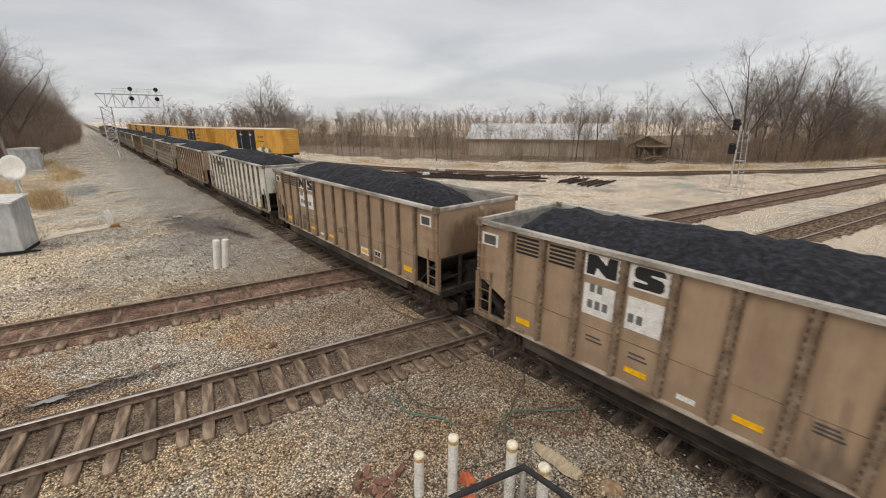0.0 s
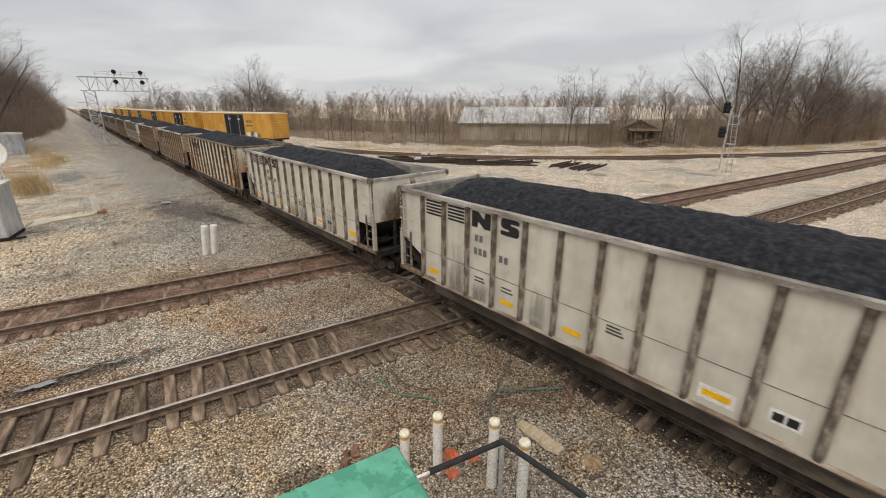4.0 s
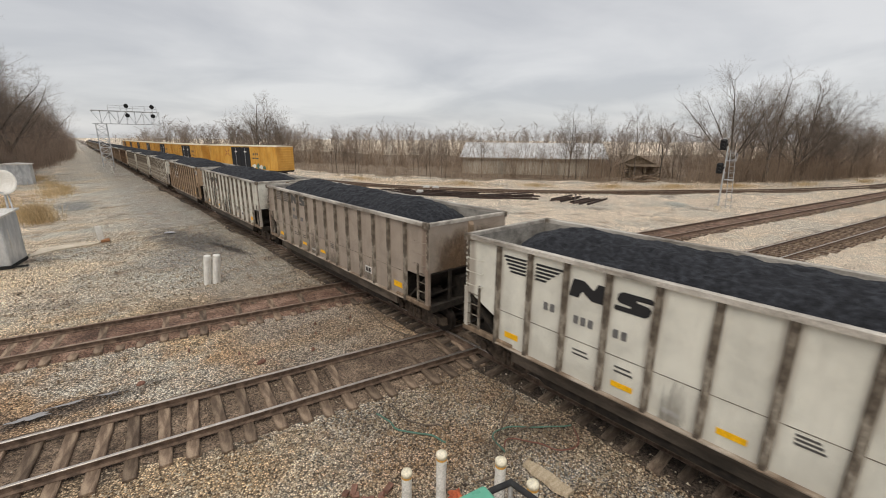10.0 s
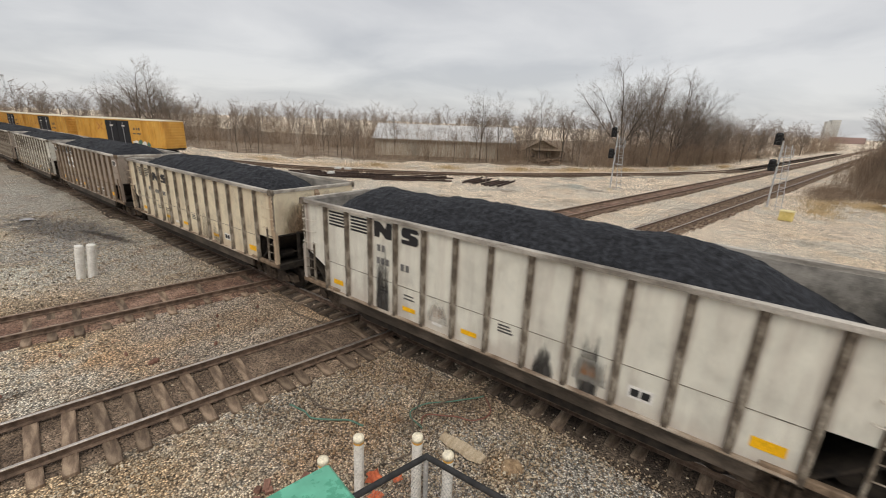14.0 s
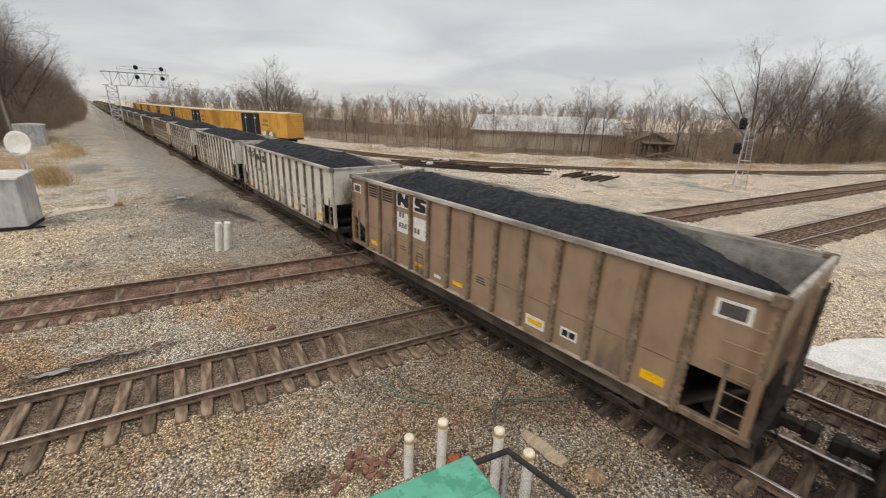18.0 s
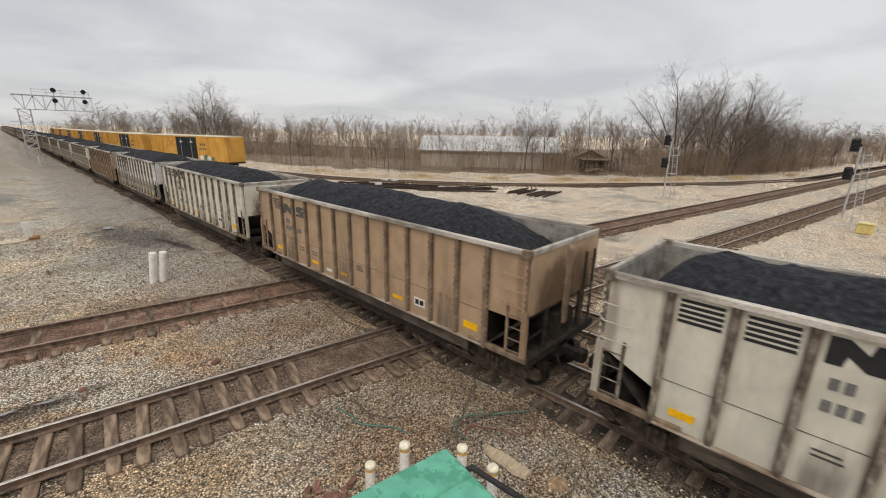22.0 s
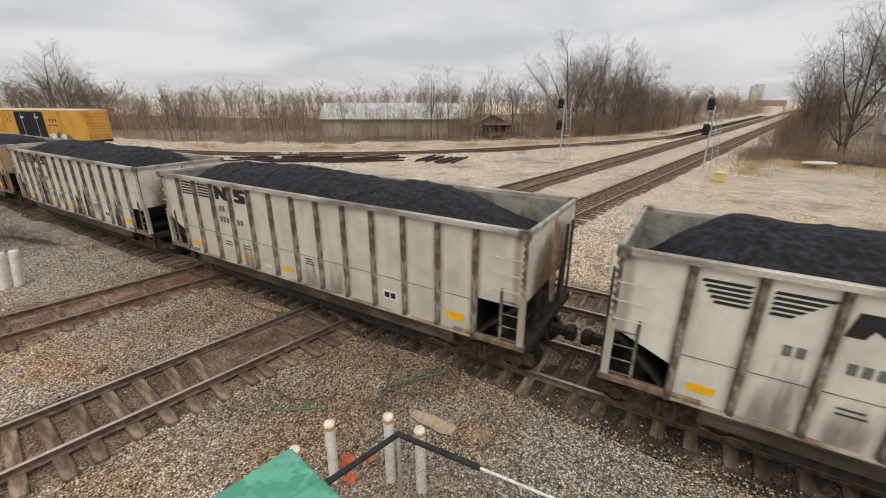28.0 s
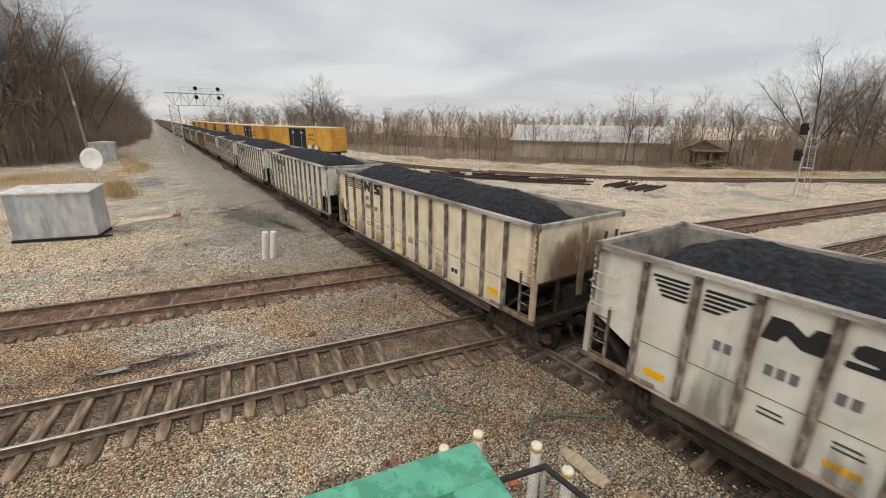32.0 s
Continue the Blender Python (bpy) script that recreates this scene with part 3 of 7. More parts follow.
def build_ground():
    s = Shape()
    xs = [-1500, -400, -120, -40] + [x * 1.5 for x in range(-20, 51)] + [90, 120, 200, 500, 1500, 3000]
    ys = [-1500, -400, -120, -40] + [y * 1.5 for y in range(-13, 61)] + [105, 130, 200, 500, 1500, 3000]
    for y in ys:
        for x in xs:
            z = 0.07 * noise.noise((x * 0.21, y * 0.21, 0.3)) + 0.04 * noise.noise((x * 0.7, y * 0.7, 4.0)) if abs(x) < 85 and -25 < y < 95 else 0.0
            s.v.append((x, y, z - 0.05))
    w = len(xs)
    s.f = [(j * w + i, j * w + i + 1, (j + 1) * w + i + 1, (j + 1) * w + i) for j in range(len(ys) - 1) for i in range(w - 1)]
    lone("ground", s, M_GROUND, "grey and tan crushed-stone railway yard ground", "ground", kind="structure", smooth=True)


build_ground()

# ---- tracks ----
RAIL_SECTION = [(-0.07, 0.0), (0.07, 0.0), (0.07, 0.012), (0.012, 0.035), (0.012, 0.115), (0.036, 0.128), (0.036, 0.148), (-0.036, 0.148), (-0.036, 0.128), (-0.012, 0.115), (-0.012, 0.035), (-0.07, 0.012)]
HEAD_SECTION = [(-0.036, 0.148), (0.036, 0.148), (0.034, 0.16), (0.028, 0.165), (-0.028, 0.165), (-0.034, 0.16)]


def sweep(points, section, side):
    """A section carried along a level line of points, side metres to its right."""
    s = Shape()
    n = len(section)
    for i, p in enumerate(points):
        a, b = points[max(i - 1, 0)], points[min(i + 1, len(points) - 1)]
        d = (Vector(b) - Vector(a)).normalized()
        right = Vector((d.y, -d.x, 0))
        for u, h in section:
            q = Vector(p) + right * (side + u)
            s.v.append((q.x, q.y, q.z + h))
    for i in range(len(points) - 1):
        s.f += [(i * n + k, i * n + (k + 1) % n, (i + 1) * n + (k + 1) % n, (i + 1) * n + k) for k in range(n)]
    s.f += [tuple(range(n)), tuple(range((len(points) - 1) * n, len(points) * n))]
    return s


def tie_mesh(seed, length=2.45, mat=M_TIE):
    rnd = random.Random(seed)
    s = Shape()
    L, w, n = length / 2, 0.115, 7
    ring = []
    for i in range(n):
        x = -L + 2 * L * i / (n - 1)
        e = 0.005 * rnd.uniform(-1, 1)
        t = -0.004 * rnd.random() - (0.012 if i in (0, n - 1) else 0)
        ring.append([(x, -w + e, -0.16), (x, w + e, -0.16), (x, w + e, t - 0.02), (x, w - 0.02 + e, t), (x, -w + 0.02 + e, t), (x, -w + e, t - 0.02)])
    for r in ring:
        s.v += r
    for i in range(n - 1):
        s.f += [(i * 6 + k, i * 6 + (k + 1) % 6, (i + 1) * 6 + (k + 1) % 6, (i + 1) * 6 + k) for k in range(6)]
    s.f += [tuple(range(5, -1, -1)), tuple(range((n - 1) * 6, n * 6))]
    return s.mesh("tie", mat)


TIES = [tie_mesh(k) for k in range(5)]
TIES_DARK = [tie_mesh(k, mat=M_TIE_MAIN) for k in range(5)]


def length_points(points):
    out, total = [0.0], 0.0
    for p, q in zip(points, points[1:]):
        total += (Vector(q) - Vector(p)).length
        out.append(total)
    return out


def along(points, dist, s):
    s = min(max(s, 0), dist[-1] - 1e-6)
    k = max(i for i in range(len(dist)) if dist[i] <= s)
    k = min(k, len(points) - 2)
    p, q = Vector(points[k]), Vector(points[k + 1])
    return p + (q - p) * ((s - dist[k]) / (dist[k + 1] - dist[k])), (q - p).normalized()


def bed_material(name, colours, dark, dusty=False):
    """Ballast between the ties: small stones, clogged with dirt; dusty: sanded over beyond the main line."""
    m = material(name, colours, 1.2, 0.95, 0, 0.0, 26.0, detail=9, spots=(dark, 0.5, 0.5, 0.66, 0.6))
    nt, ln = m.node_tree.nodes, m.node_tree.links
    bsdf = nt["Principled BSDF"]
    co = nt.new("ShaderNodeTexCoord")
    vo = nt.new("ShaderNodeTexVoronoi")
    vo.inputs["Scale"].default_value = 30.0
    ln.new(co.outputs["Object"], vo.inputs["Vector"])
    sp = nt.new("ShaderNodeSeparateColor")
    ln.new(vo.outputs["Color"], sp.inputs[0])
    mr = nt.new("ShaderNodeMapRange")
    mr.inputs["To Min"].default_value, mr.inputs["To Max"].default_value = 0.4, 1.9
    ln.new(sp.outputs[0], mr.inputs["Value"])
    hs = nt.new("ShaderNodeHueSaturation")
    ln.new(mr.outputs[0], hs.inputs["Value"])
    colour = bsdf.inputs["Base Color"].links[0].from_socket
    if dusty:
        place = nt.new("ShaderNodeSeparateXYZ")
        ln.new(co.outputs["Object"], place.inputs[0])
        sand = nt.new("ShaderNodeMapRange")
        sand.inputs["From Min"].default_value, sand.inputs["From Max"].default_value, sand.inputs["To Max"].default_value = 13.0, 19.0, 0.8
        ln.new(place.outputs["X"], sand.inputs["Value"])
        mx = nt.new("ShaderNodeMixRGB")
        ln.new(sand.outputs[0], mx.inputs[0])
        ln.new(colour, mx.inputs[1])
        mx.inputs[2].default_value = (0.40, 0.325, 0.25, 1)
        colour = mx.outputs[0]
    ln.new(colour, hs.inputs["Color"])
    ln.new(hs.outputs[0], bsdf.inputs["Base Color"])
    bp = nt.new("ShaderNodeBump")
    bp.inputs["Strength"].default_value, bp.inputs["Distance"].default_value = 1.0, 0.03
    bp.invert = True
    ln.new(vo.outputs["Distance"], bp.inputs["Height"])
    ln.new(bp.outputs[0], bsdf.inputs["Normal"])
    return m


BED = bed_material("trackbed_ballast", [(0.095, 0.066, 0.046), (0.16, 0.115, 0.08), (0.26, 0.19, 0.135)], (0.09, 0.062, 0.045))
BED_DUSTY = bed_material("dusty_ballast", [(0.095, 0.066, 0.046), (0.16, 0.115, 0.08), (0.26, 0.19, 0.135)], (0.09, 0.062, 0.045), True)
BED_RED = bed_material("rusty_ballast", [(0.10, 0.06, 0.042), (0.19, 0.115, 0.08), (0.29, 0.19, 0.14)], (0.12, 0.06, 0.04))
# main line ballast, darkened in its colour for the shade under the train
BED_DARK = bed_material("train_shade_ballast", [(0.04, 0.03, 0.023), (0.08, 0.06, 0.045), (0.15, 0.115, 0.085)], (0.03, 0.024, 0.019))


def build_track(label, points, close, head, bed, width=3.4, spacing=0.54, seed=1, shift=0.0, fill=None):
    """A track along points at tie height; ties between the distances close[0] and close[1] are parts of their own."""
    rnd = random.Random(seed)
    track = thing("railway_track", label, "railway track", "railway tracks", "structure")
    low = [(p[0], p[1], 0.034) for p in points]
    level = -0.02 - 0.005 * seed if fill is None else fill
    part("ballast_bed", sweep(points, [(-width / 2 - 0.5, -0.1), (width / 2 + 0.5, -0.1), (width / 2, level), (-width / 2, level)], 0), bed, track)
    for side in (-0.7525, 0.7525):
        rail = part("rail", sweep(low, RAIL_SECTION, side), M_RAIL_RUST, track)
        part("rail_head", sweep(low, HEAD_SECTION, side), head, rail, "worn steel running surface")
    dist = length_points(points)
    rest = Shape()
    s = 0.3
    while s < dist[-1] - 0.3:
        p, d = along(points, dist, s)
        yaw = math.atan2(d.y, d.x) - math.pi / 2 + radians(rnd.uniform(-3.5, 3.5))
        slide = shift + rnd.uniform(-0.13, 0.13)
        m = Matrix.Translation((p.x, p.y, 0.036 + rnd.uniform(-0.02, 0.006))) @ Matrix.Rotation(yaw, 4, "Z") @ Matrix.Translation((slide, 0, 0))
        if close[0] < s < close[1]:
            tie = part("tie", rnd.choice(TIES_DARK if bed is BED_DARK else TIES), None, track, at=m)
        else:
            vs = [tuple(m @ Vector(v)) for v in [(-1.3, -0.11, 0), (1.3, -0.11, 0), (1.3, 0.11, 0), (-1.3, 0.11, 0), (-1.3, -0.11, -0.15), (1.3, -0.11, -0.15), (1.3, 0.11, -0.15), (-1.3, 0.11, -0.15)]]
            rest.add(vs, [(0, 1, 2, 3), (4, 5, 1, 0), (5, 6, 2, 1), (6, 7, 3, 2), (7, 4, 0, 3)])
        s += spacing + rnd.uniform(-0.04, 0.04)
        if s > 260:
            break
    if rest.v:
        tagged(part("ties", rest, M_TIE_MAIN if bed is BED_DARK else M_TIE, track), kind="stuff")
    return track


def cross_line(off, a, b, step=12.0):
    n = int((b - a) / step) + 1
    return [tuple(ACROSS * off + CROSS * (a + (b - a) * i / n)) for i in range(n + 1)]


def bend(points, n=8):
    """A smooth line through points."""
    out = []
    for i in range(len(points) - 1):
        p0, p1, p2, p3 = (Vector((*points[max(0, min(len(points) - 1, j))], 0)) for j in (i - 1, i, i + 1, i + 2))
        for k in range(n):
            t = k / n
            out.append(tuple(0.5 * (2 * p1 + (p2 - p0) * t + (2 * p0 - 5 * p1 + 4 * p2 - p3) * t * t + (3 * p1 - p0 - 3 * p2 + p3) * t ** 3)))
    return out + [(*points[-1], 0)]


MAIN_LINE = [(MAIN_X, y, 0) for y in (-40, -10, 20, 60, 120, 300, 900)]
SECOND_LINE = [(SECOND_X, y, 0) for y in (-40, -10, 20, 60, 120, 300, 900)]
SIDING = bend([(16.2, 260), (16.2, 170), (16.6, 120), (17.8, 94), (20.2, 81), (24.6, 65.7), (26.6, 58.5), (28.6, 51.2), (30.7, 45.6), (33.1, 41.2), (36.8, 35.5), (41.1, 30.5), (46, 26.0), (51.5, 22), (57.6, 18.2), (63.8, 14.0), (72, 9.7), (84, 5.0), (100, 1.8), (130, -3.4), (230, -20.8)])
build_track("main line track of dark wooden ties and bright worn rails", MAIN_LINE, (30, 92), M_RAIL_TOP, BED_DARK, 2.5, seed=2, shift=-0.08)
build_track("second main line track beside the train", SECOND_LINE, (36, 60), M_RAIL_TOP, BED, 2.4, seed=3)
near_track = build_track("crossing track with weathered ties and bright rails", cross_line(NEAR_OFF, -34, 420), (10, 48), M_RAIL_TOP, BED_DUSTY, 2.4, seed=4, shift=0.2)
part("ballast_fill", sweep(cross_line(NEAR_OFF, 2.4, 5.6, 1.0), [(-0.67, -0.1), (0.67, -0.1), (0.64, 0.034), (-0.64, 0.038)], 0), BED, near_track, "dirt heaped over the ties")
build_track("crossing track with rusty rails half sunk in gravel", cross_line(FAR_OFF, -50, 420), (18, 72), M_RAIL_DULL, BED_RED, 1.9, seed=5, shift=0.12, fill=0.024)
build_track("curved connecting track with rusty rails", SIDING, (0, 0), M_RAIL_DULL, BED, 2.4, seed=6)

# ---- the coal train ----
BODY, PITCH, HALF = 13.02, 14.55, 1.6
STEP = 0.9
RIBS = [STEP * (k - 6) for k in range(13)]


def side_outline():
    """The side sheet seen from the side: full height between the end ribs, cut away below at both ends."""
    h = BODY / 2
    return [(-5.4, SHEET), (5.4, SHEET), (5.4, 1.62), (h, 2.12), (h, CHORD), (-h, CHORD), (-h, 1.96), (-5.4, 1.96)]


def coal_heap(seed):
    """A heaped load: a long mound that falls away to the ends, lumpy all over."""
    rnd = random.Random(seed)
    s = Shape()
    nx, ny = 22, 96
    hx, hy = HALF - 0.08, BODY / 2 - 0.1
    drop_a, drop_b = rnd.uniform(2.6, 3.8), rnd.uniform(1.2, 1.9)
    peak = rnd.uniform(0.30, 0.48)
    for j in range(ny):
        y = -hy + 2 * hy * j / (ny - 1)
        ends = min((y + hy) / drop_a, (hy - y) / drop_b, 1.0)
        ends = math.sin(ends * math.pi / 2)
        swell = peak * (0.82 + 0.3 * noise.noise((y * 0.32, seed * 3.1, 0)))
        for i in range(nx):
            x = -hx + 2 * hx * i / (nx - 1)
            u = abs(x) / hx
            crown = 1 - u ** 2.2
            z = CHORD - 0.95 + 0.95 * ends + (swell + 0.10) * crown * ends - 0.12 * u * ends
            z += 0.075 * noise.noise((x * 1.7, y * 1.7, seed)) + 0.05 * noise.noise((x * 4.5, y * 4.5, seed + 9.0)) + rnd.uniform(-0.016, 0.016)
            s.v.append((x, y, z))
    s.f = [(j * nx + i, j * nx + i + 1, (j + 1) * nx + i + 1, (j + 1) * nx + i) for j in range(ny - 1) for i in range(nx - 1)]
    return s.mesh("coal_load", M_COAL)


COAL = [coal_heap(k) for k in range(6)]


def text_bars(car, y, z, widths, height, mat, gap=0.06):
    """Stencilled marks as a row of plain bars, from the +y end."""
    for w in widths:
        part("stencil_bar", Shape().box(-HALF - 0.012, -HALF - 0.002, y - w, y, z, z + height), mat, car)
        y -= w + gap


def build_gondola(paint, rib_paint, style, stencil, label, load, seed):
    """One coal gondola, centred on the origin at rail height, its seen side at -x."""
    rnd = random.Random(seed)
    car = thing("coal_gondola", label, "freight car", "coal train")
    h = BODY / 2
    key = (paint.name, rib_paint.name)
    if key not in CACHE:
        c = CACHE[key] = {}
        c["side"] = Shape().prism(side_outline(), 0, -HALF, -HALF + 0.03).mesh("side_sheet", paint)
        rim = M_RIB_BROWN if rib_paint is M_RIB_RUST else M_CHORD
        # a rib is a pressed channel: narrower outside, tapered at the foot
        rib = Shape()
        for z0, z1, d in ((SHEET - 0.03, SHEET + 0.2, 0.10), (SHEET + 0.2, CHORD, 0.085)):
            rib.add([(-HALF, -0.066, z0), (-HALF - d, -0.04, z0), (-HALF - d, 0.04, z0), (-HALF, 0.066, z0), (-HALF, -0.066, z1), (-HALF - 0.085, -0.04, z1), (-HALF - 0.085, 0.04, z1), (-HALF, 0.066, z1)], [(0, 1, 5, 4), (1, 2, 6, 5), (2, 3, 7, 6), (0, 3, 2, 1), (4, 5, 6, 7)])
        if rib_paint is M_RIB_BROWN:  # rows of bolt heads and their plates along both edges
            for k in range(16):
                z = SHEET + 0.12 + 0.145 * k
                for side in (-1, 1):
                    y0 = side * 0.052
                    rib.box(-HALF - 0.075, -HALF - 0.03, y0 - 0.028, y0 + 0.028, z, z + 0.06)
        c["rib"] = rib.mesh("rib", rib_paint)
        c["chord"] = Shape().box(-HALF - 0.085, -HALF + 0.025, -h - 0.02, h + 0.02, CHORD, TOP, 0.02).mesh("top_chord", rim)
        c["cap"] = Shape().box(-HALF - 0.088, -HALF + 0.03, h - 0.22, h + 0.025, CHORD - 0.06, TOP + 0.004, 0.015).mesh("chord_cap", rib_paint)
        c["endchord"] = Shape().box(-HALF + 0.025, HALF - 0.025, h - 0.07, h + 0.02, CHORD, TOP, 0.02).mesh("end_chord", rim)
        c["end"] = Shape().prism([(h - 0.04, 2.1), (h, 2.1), (h, CHORD), (h - 0.04, CHORD)], 0, -HALF + 0.03, HALF - 0.03).mesh("end_sheet", paint)
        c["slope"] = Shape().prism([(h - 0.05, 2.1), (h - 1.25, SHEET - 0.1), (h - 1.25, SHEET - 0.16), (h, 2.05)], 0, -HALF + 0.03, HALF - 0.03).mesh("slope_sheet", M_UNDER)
        c["inner"] = Shape().prism([(h - 0.06, 2.2), (h - 0.05, 2.2), (h - 0.05, CHORD), (h - 0.06, CHORD)], 0, -HALF + 0.04, HALF - 0.04).box(-HALF + 0.03, -HALF + 0.034, -h + 0.05, h - 0.05, 2.1, CHORD).box(HALF - 0.034, HALF - 0.03, -h + 0.05, h - 0.05, 2.1, CHORD).box(-HALF + 0.04, HALF - 0.04, -h + 0.05, -h + 0.06, 2.2, CHORD).mesh("lining", M_INNER)
        c["sill"] = Shape().prism([(-HALF + 0.05, SILL), (-HALF - 0.02, SILL + 0.02), (-HALF - 0.03, SILL + 0.29), (-HALF - 0.10, SILL + 0.30), (-HALF - 0.10, SILL + 0.345), (-HALF + 0.05, SILL + 0.345)], 1, -4.9, 4.9).mesh("side_sill", M_SILL)
        c["flange"] = Shape().box(-HALF - 0.115, -HALF - 0.003, -5.35, 5.35, SHEET + 0.006, SHEET + 0.03).mesh("sill_flange", M_FLANGE)
        c["endsill"] = Shape().box(-HALF - 0.06, -HALF + 0.06, 4.9, h + 0.05, SHEET - 0.02, SHEET + 0.10, 0.015).mesh("end_side_sill", M_RIB_BROWN)
        c["post"] = Shape().box(-HALF - 0.05, -HALF + 0.06, -0.06, 0.06, SHEET, 2.2).mesh("corner_post", paint)
        c["seam"] = Shape()
        for a, b in zip(RIBS, RIBS[1:]):
            c["seam"].box(-HALF - 0.006, -HALF + 0.004, a + 0.06, b - 0.06, SHEET + 0.85, SHEET + 0.864)
        c["seam"] = c["seam"].mesh("lap_seam", rib_paint)
        rung = Shape().chain([(-HALF, -0.26, 0), (-HALF - 0.09, -0.26, 0), (-HALF - 0.09, 0.26, 0), (-HALF, 0.26, 0)], 0.011, 5)
        c["grab"] = rung.mesh("grab_iron", paint)
        edge = []
        for k in range(17):
            z = 2.2 + k * 0.07
            edge += [(0.05 if k % 2 else 0.02, z), (0.05 if k % 2 else 0.02, z + 0.05)]
        c["rivets"] = Shape().prism([(-0.05, 2.2), *edge, (-0.05, CHORD - 0.02)], 0, -HALF - 0.011, -HALF).mesh("rivet_strip", rib_paint)
        lad = Shape().box(-HALF - 0.04, -HALF + 0.01, -0.235, -0.185, SHEET + 0.08, 2.3)
        for k in range(4):
            lad.tube((-HALF - 0.03, -0.2, SHEET + 0.17 + 0.28 * k), (-HALF - 0.03, 0.22, SHEET + 0.17 + 0.28 * k), 0.014, n=5)
        c["ladder"] = lad.mesh("ladder", rib_paint)
        eg = Shape()
        for k in range(5):
            eg.tube((-HALF + 0.25, h + 0.08, 1.2 + 0.42 * k), (-HALF + 0.7, h + 0.08, 1.2 + 0.42 * k), 0.012, n=5)
        for x in (-HALF + 0.25, -HALF + 0.7):
            eg.box(x - 0.02, x + 0.02, h + 0.02, h + 0.08, 1.0, 3.1)
        c["endladder"] = eg.mesh("end_ladder", M_SILL)
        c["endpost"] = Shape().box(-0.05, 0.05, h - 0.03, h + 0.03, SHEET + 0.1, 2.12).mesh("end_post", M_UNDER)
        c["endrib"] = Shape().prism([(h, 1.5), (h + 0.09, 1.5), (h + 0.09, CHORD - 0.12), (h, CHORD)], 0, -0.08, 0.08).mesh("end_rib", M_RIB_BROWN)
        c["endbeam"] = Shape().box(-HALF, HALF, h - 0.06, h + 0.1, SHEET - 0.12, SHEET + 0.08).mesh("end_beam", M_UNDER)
    c = CACHE[key]
    flip = Matrix.Rotation(math.pi, 4, "Z")
    for m in (Matrix(), flip):
        part("side_sheet", c["side"], None, car, at=m if m == Matrix() else Matrix.Diagonal((-1, 1, 1, 1)))
    part("lining", c["inner"], None, car, "scuffed inside of the car walls")
    for m in (Matrix(), flip):
        part("top_chord", c["chord"], None, car, at=m)
        part("end_chord", c["endchord"], None, car, at=m)
        part("chord_cap", c["cap"], None, car, at=m)
        part("chord_cap", c["cap"], None, car, at=m @ Matrix.Diagonal((1, -1, 1, 1)))
        part("end_sheet", c["end"], None, car, at=m)
        part("slope_sheet", c["slope"], None, car, at=m)
        for x in (-0.8, 0.8):
            part("end_post", c["endpost"], None, car, at=m @ Matrix.Translation((x, 0, 0)))
        part("end_beam", c["endbeam"], None, car, at=m)
        part("end_rib", c["endrib"], None, car, at=m)
        part("end_ladder", c["endladder"], None, car, at=m)
    part("side_sill", c["sill"], None, car)
    part("sill_flange", c["flange"], None, car, "worn rusty flange")
    part("side_sill", c["sill"], None, car, at=flip)
    part("end_side_sill", c["endsill"], None, car)
    part("end_side_sill", c["endsill"], None, car, at=Matrix.Diagonal((1, -1, 1, 1)))
    part("lap_seam", c["seam"], None, car)
    for y in RIBS:
        part("rib", c["rib"], None, car, at=Matrix.Translation((0, y, 0)))
    for y, lad in ((h - 0.06, h - 0.29), (-h + 0.06, -h + 0.29)):
        part("corner_post", c["post"], None, car, at=Matrix.Translation((0, y, 0)))
        part("ladder", c["ladder"], None, car, at=Matrix.Translation((0, lad, 0)) @ Matrix.Diagonal((1, 1 if y > 0 else -1, 1, 1)))
        for k in range(3):
            part("grab_iron", c["grab"], None, car, at=Matrix.Translation((0, lad + (0.1 if y < 0 else -0.05), 2.3 + 0.34 * k)))
        part("rivet_strip", c["rivets"], None, car, at=Matrix.Translation((0, y, 0)))
    part("coal_load", COAL[load], None, car, "heaped black coal")
    # running gear
    part("centre_sill", GEAR["sill"], None, car)
    part("bay_bottom", GEAR["bottom"], None, car, "grimy underside with its shade painted in")
    for y in (5.35, -5.35):
        truck = part("truck_frame", GEAR["frame"], None, car, at=Matrix.Translation((0, y, 0)))
        for dy in (-0.89, 0.89):
            axle = part("wheelset", GEAR["wheels"], None, truck, at=Matrix.Translation((0, dy, 0.42)))
    for m in (Matrix(), flip):
        part("coupler", GEAR["coupler"], None, car, at=m)
        part("end_platform", GEAR["platform"], None, car, at=m)
    part("brake_hose", GEAR["hose"], None, car, "black rubber hose with bright fitting")
    car["stained"] = 3 if paint is P_RUSTY else 2 if paint in (P_STAIN, P_TWO) else 1
    markings(car, rnd, style, stencil)
    return car


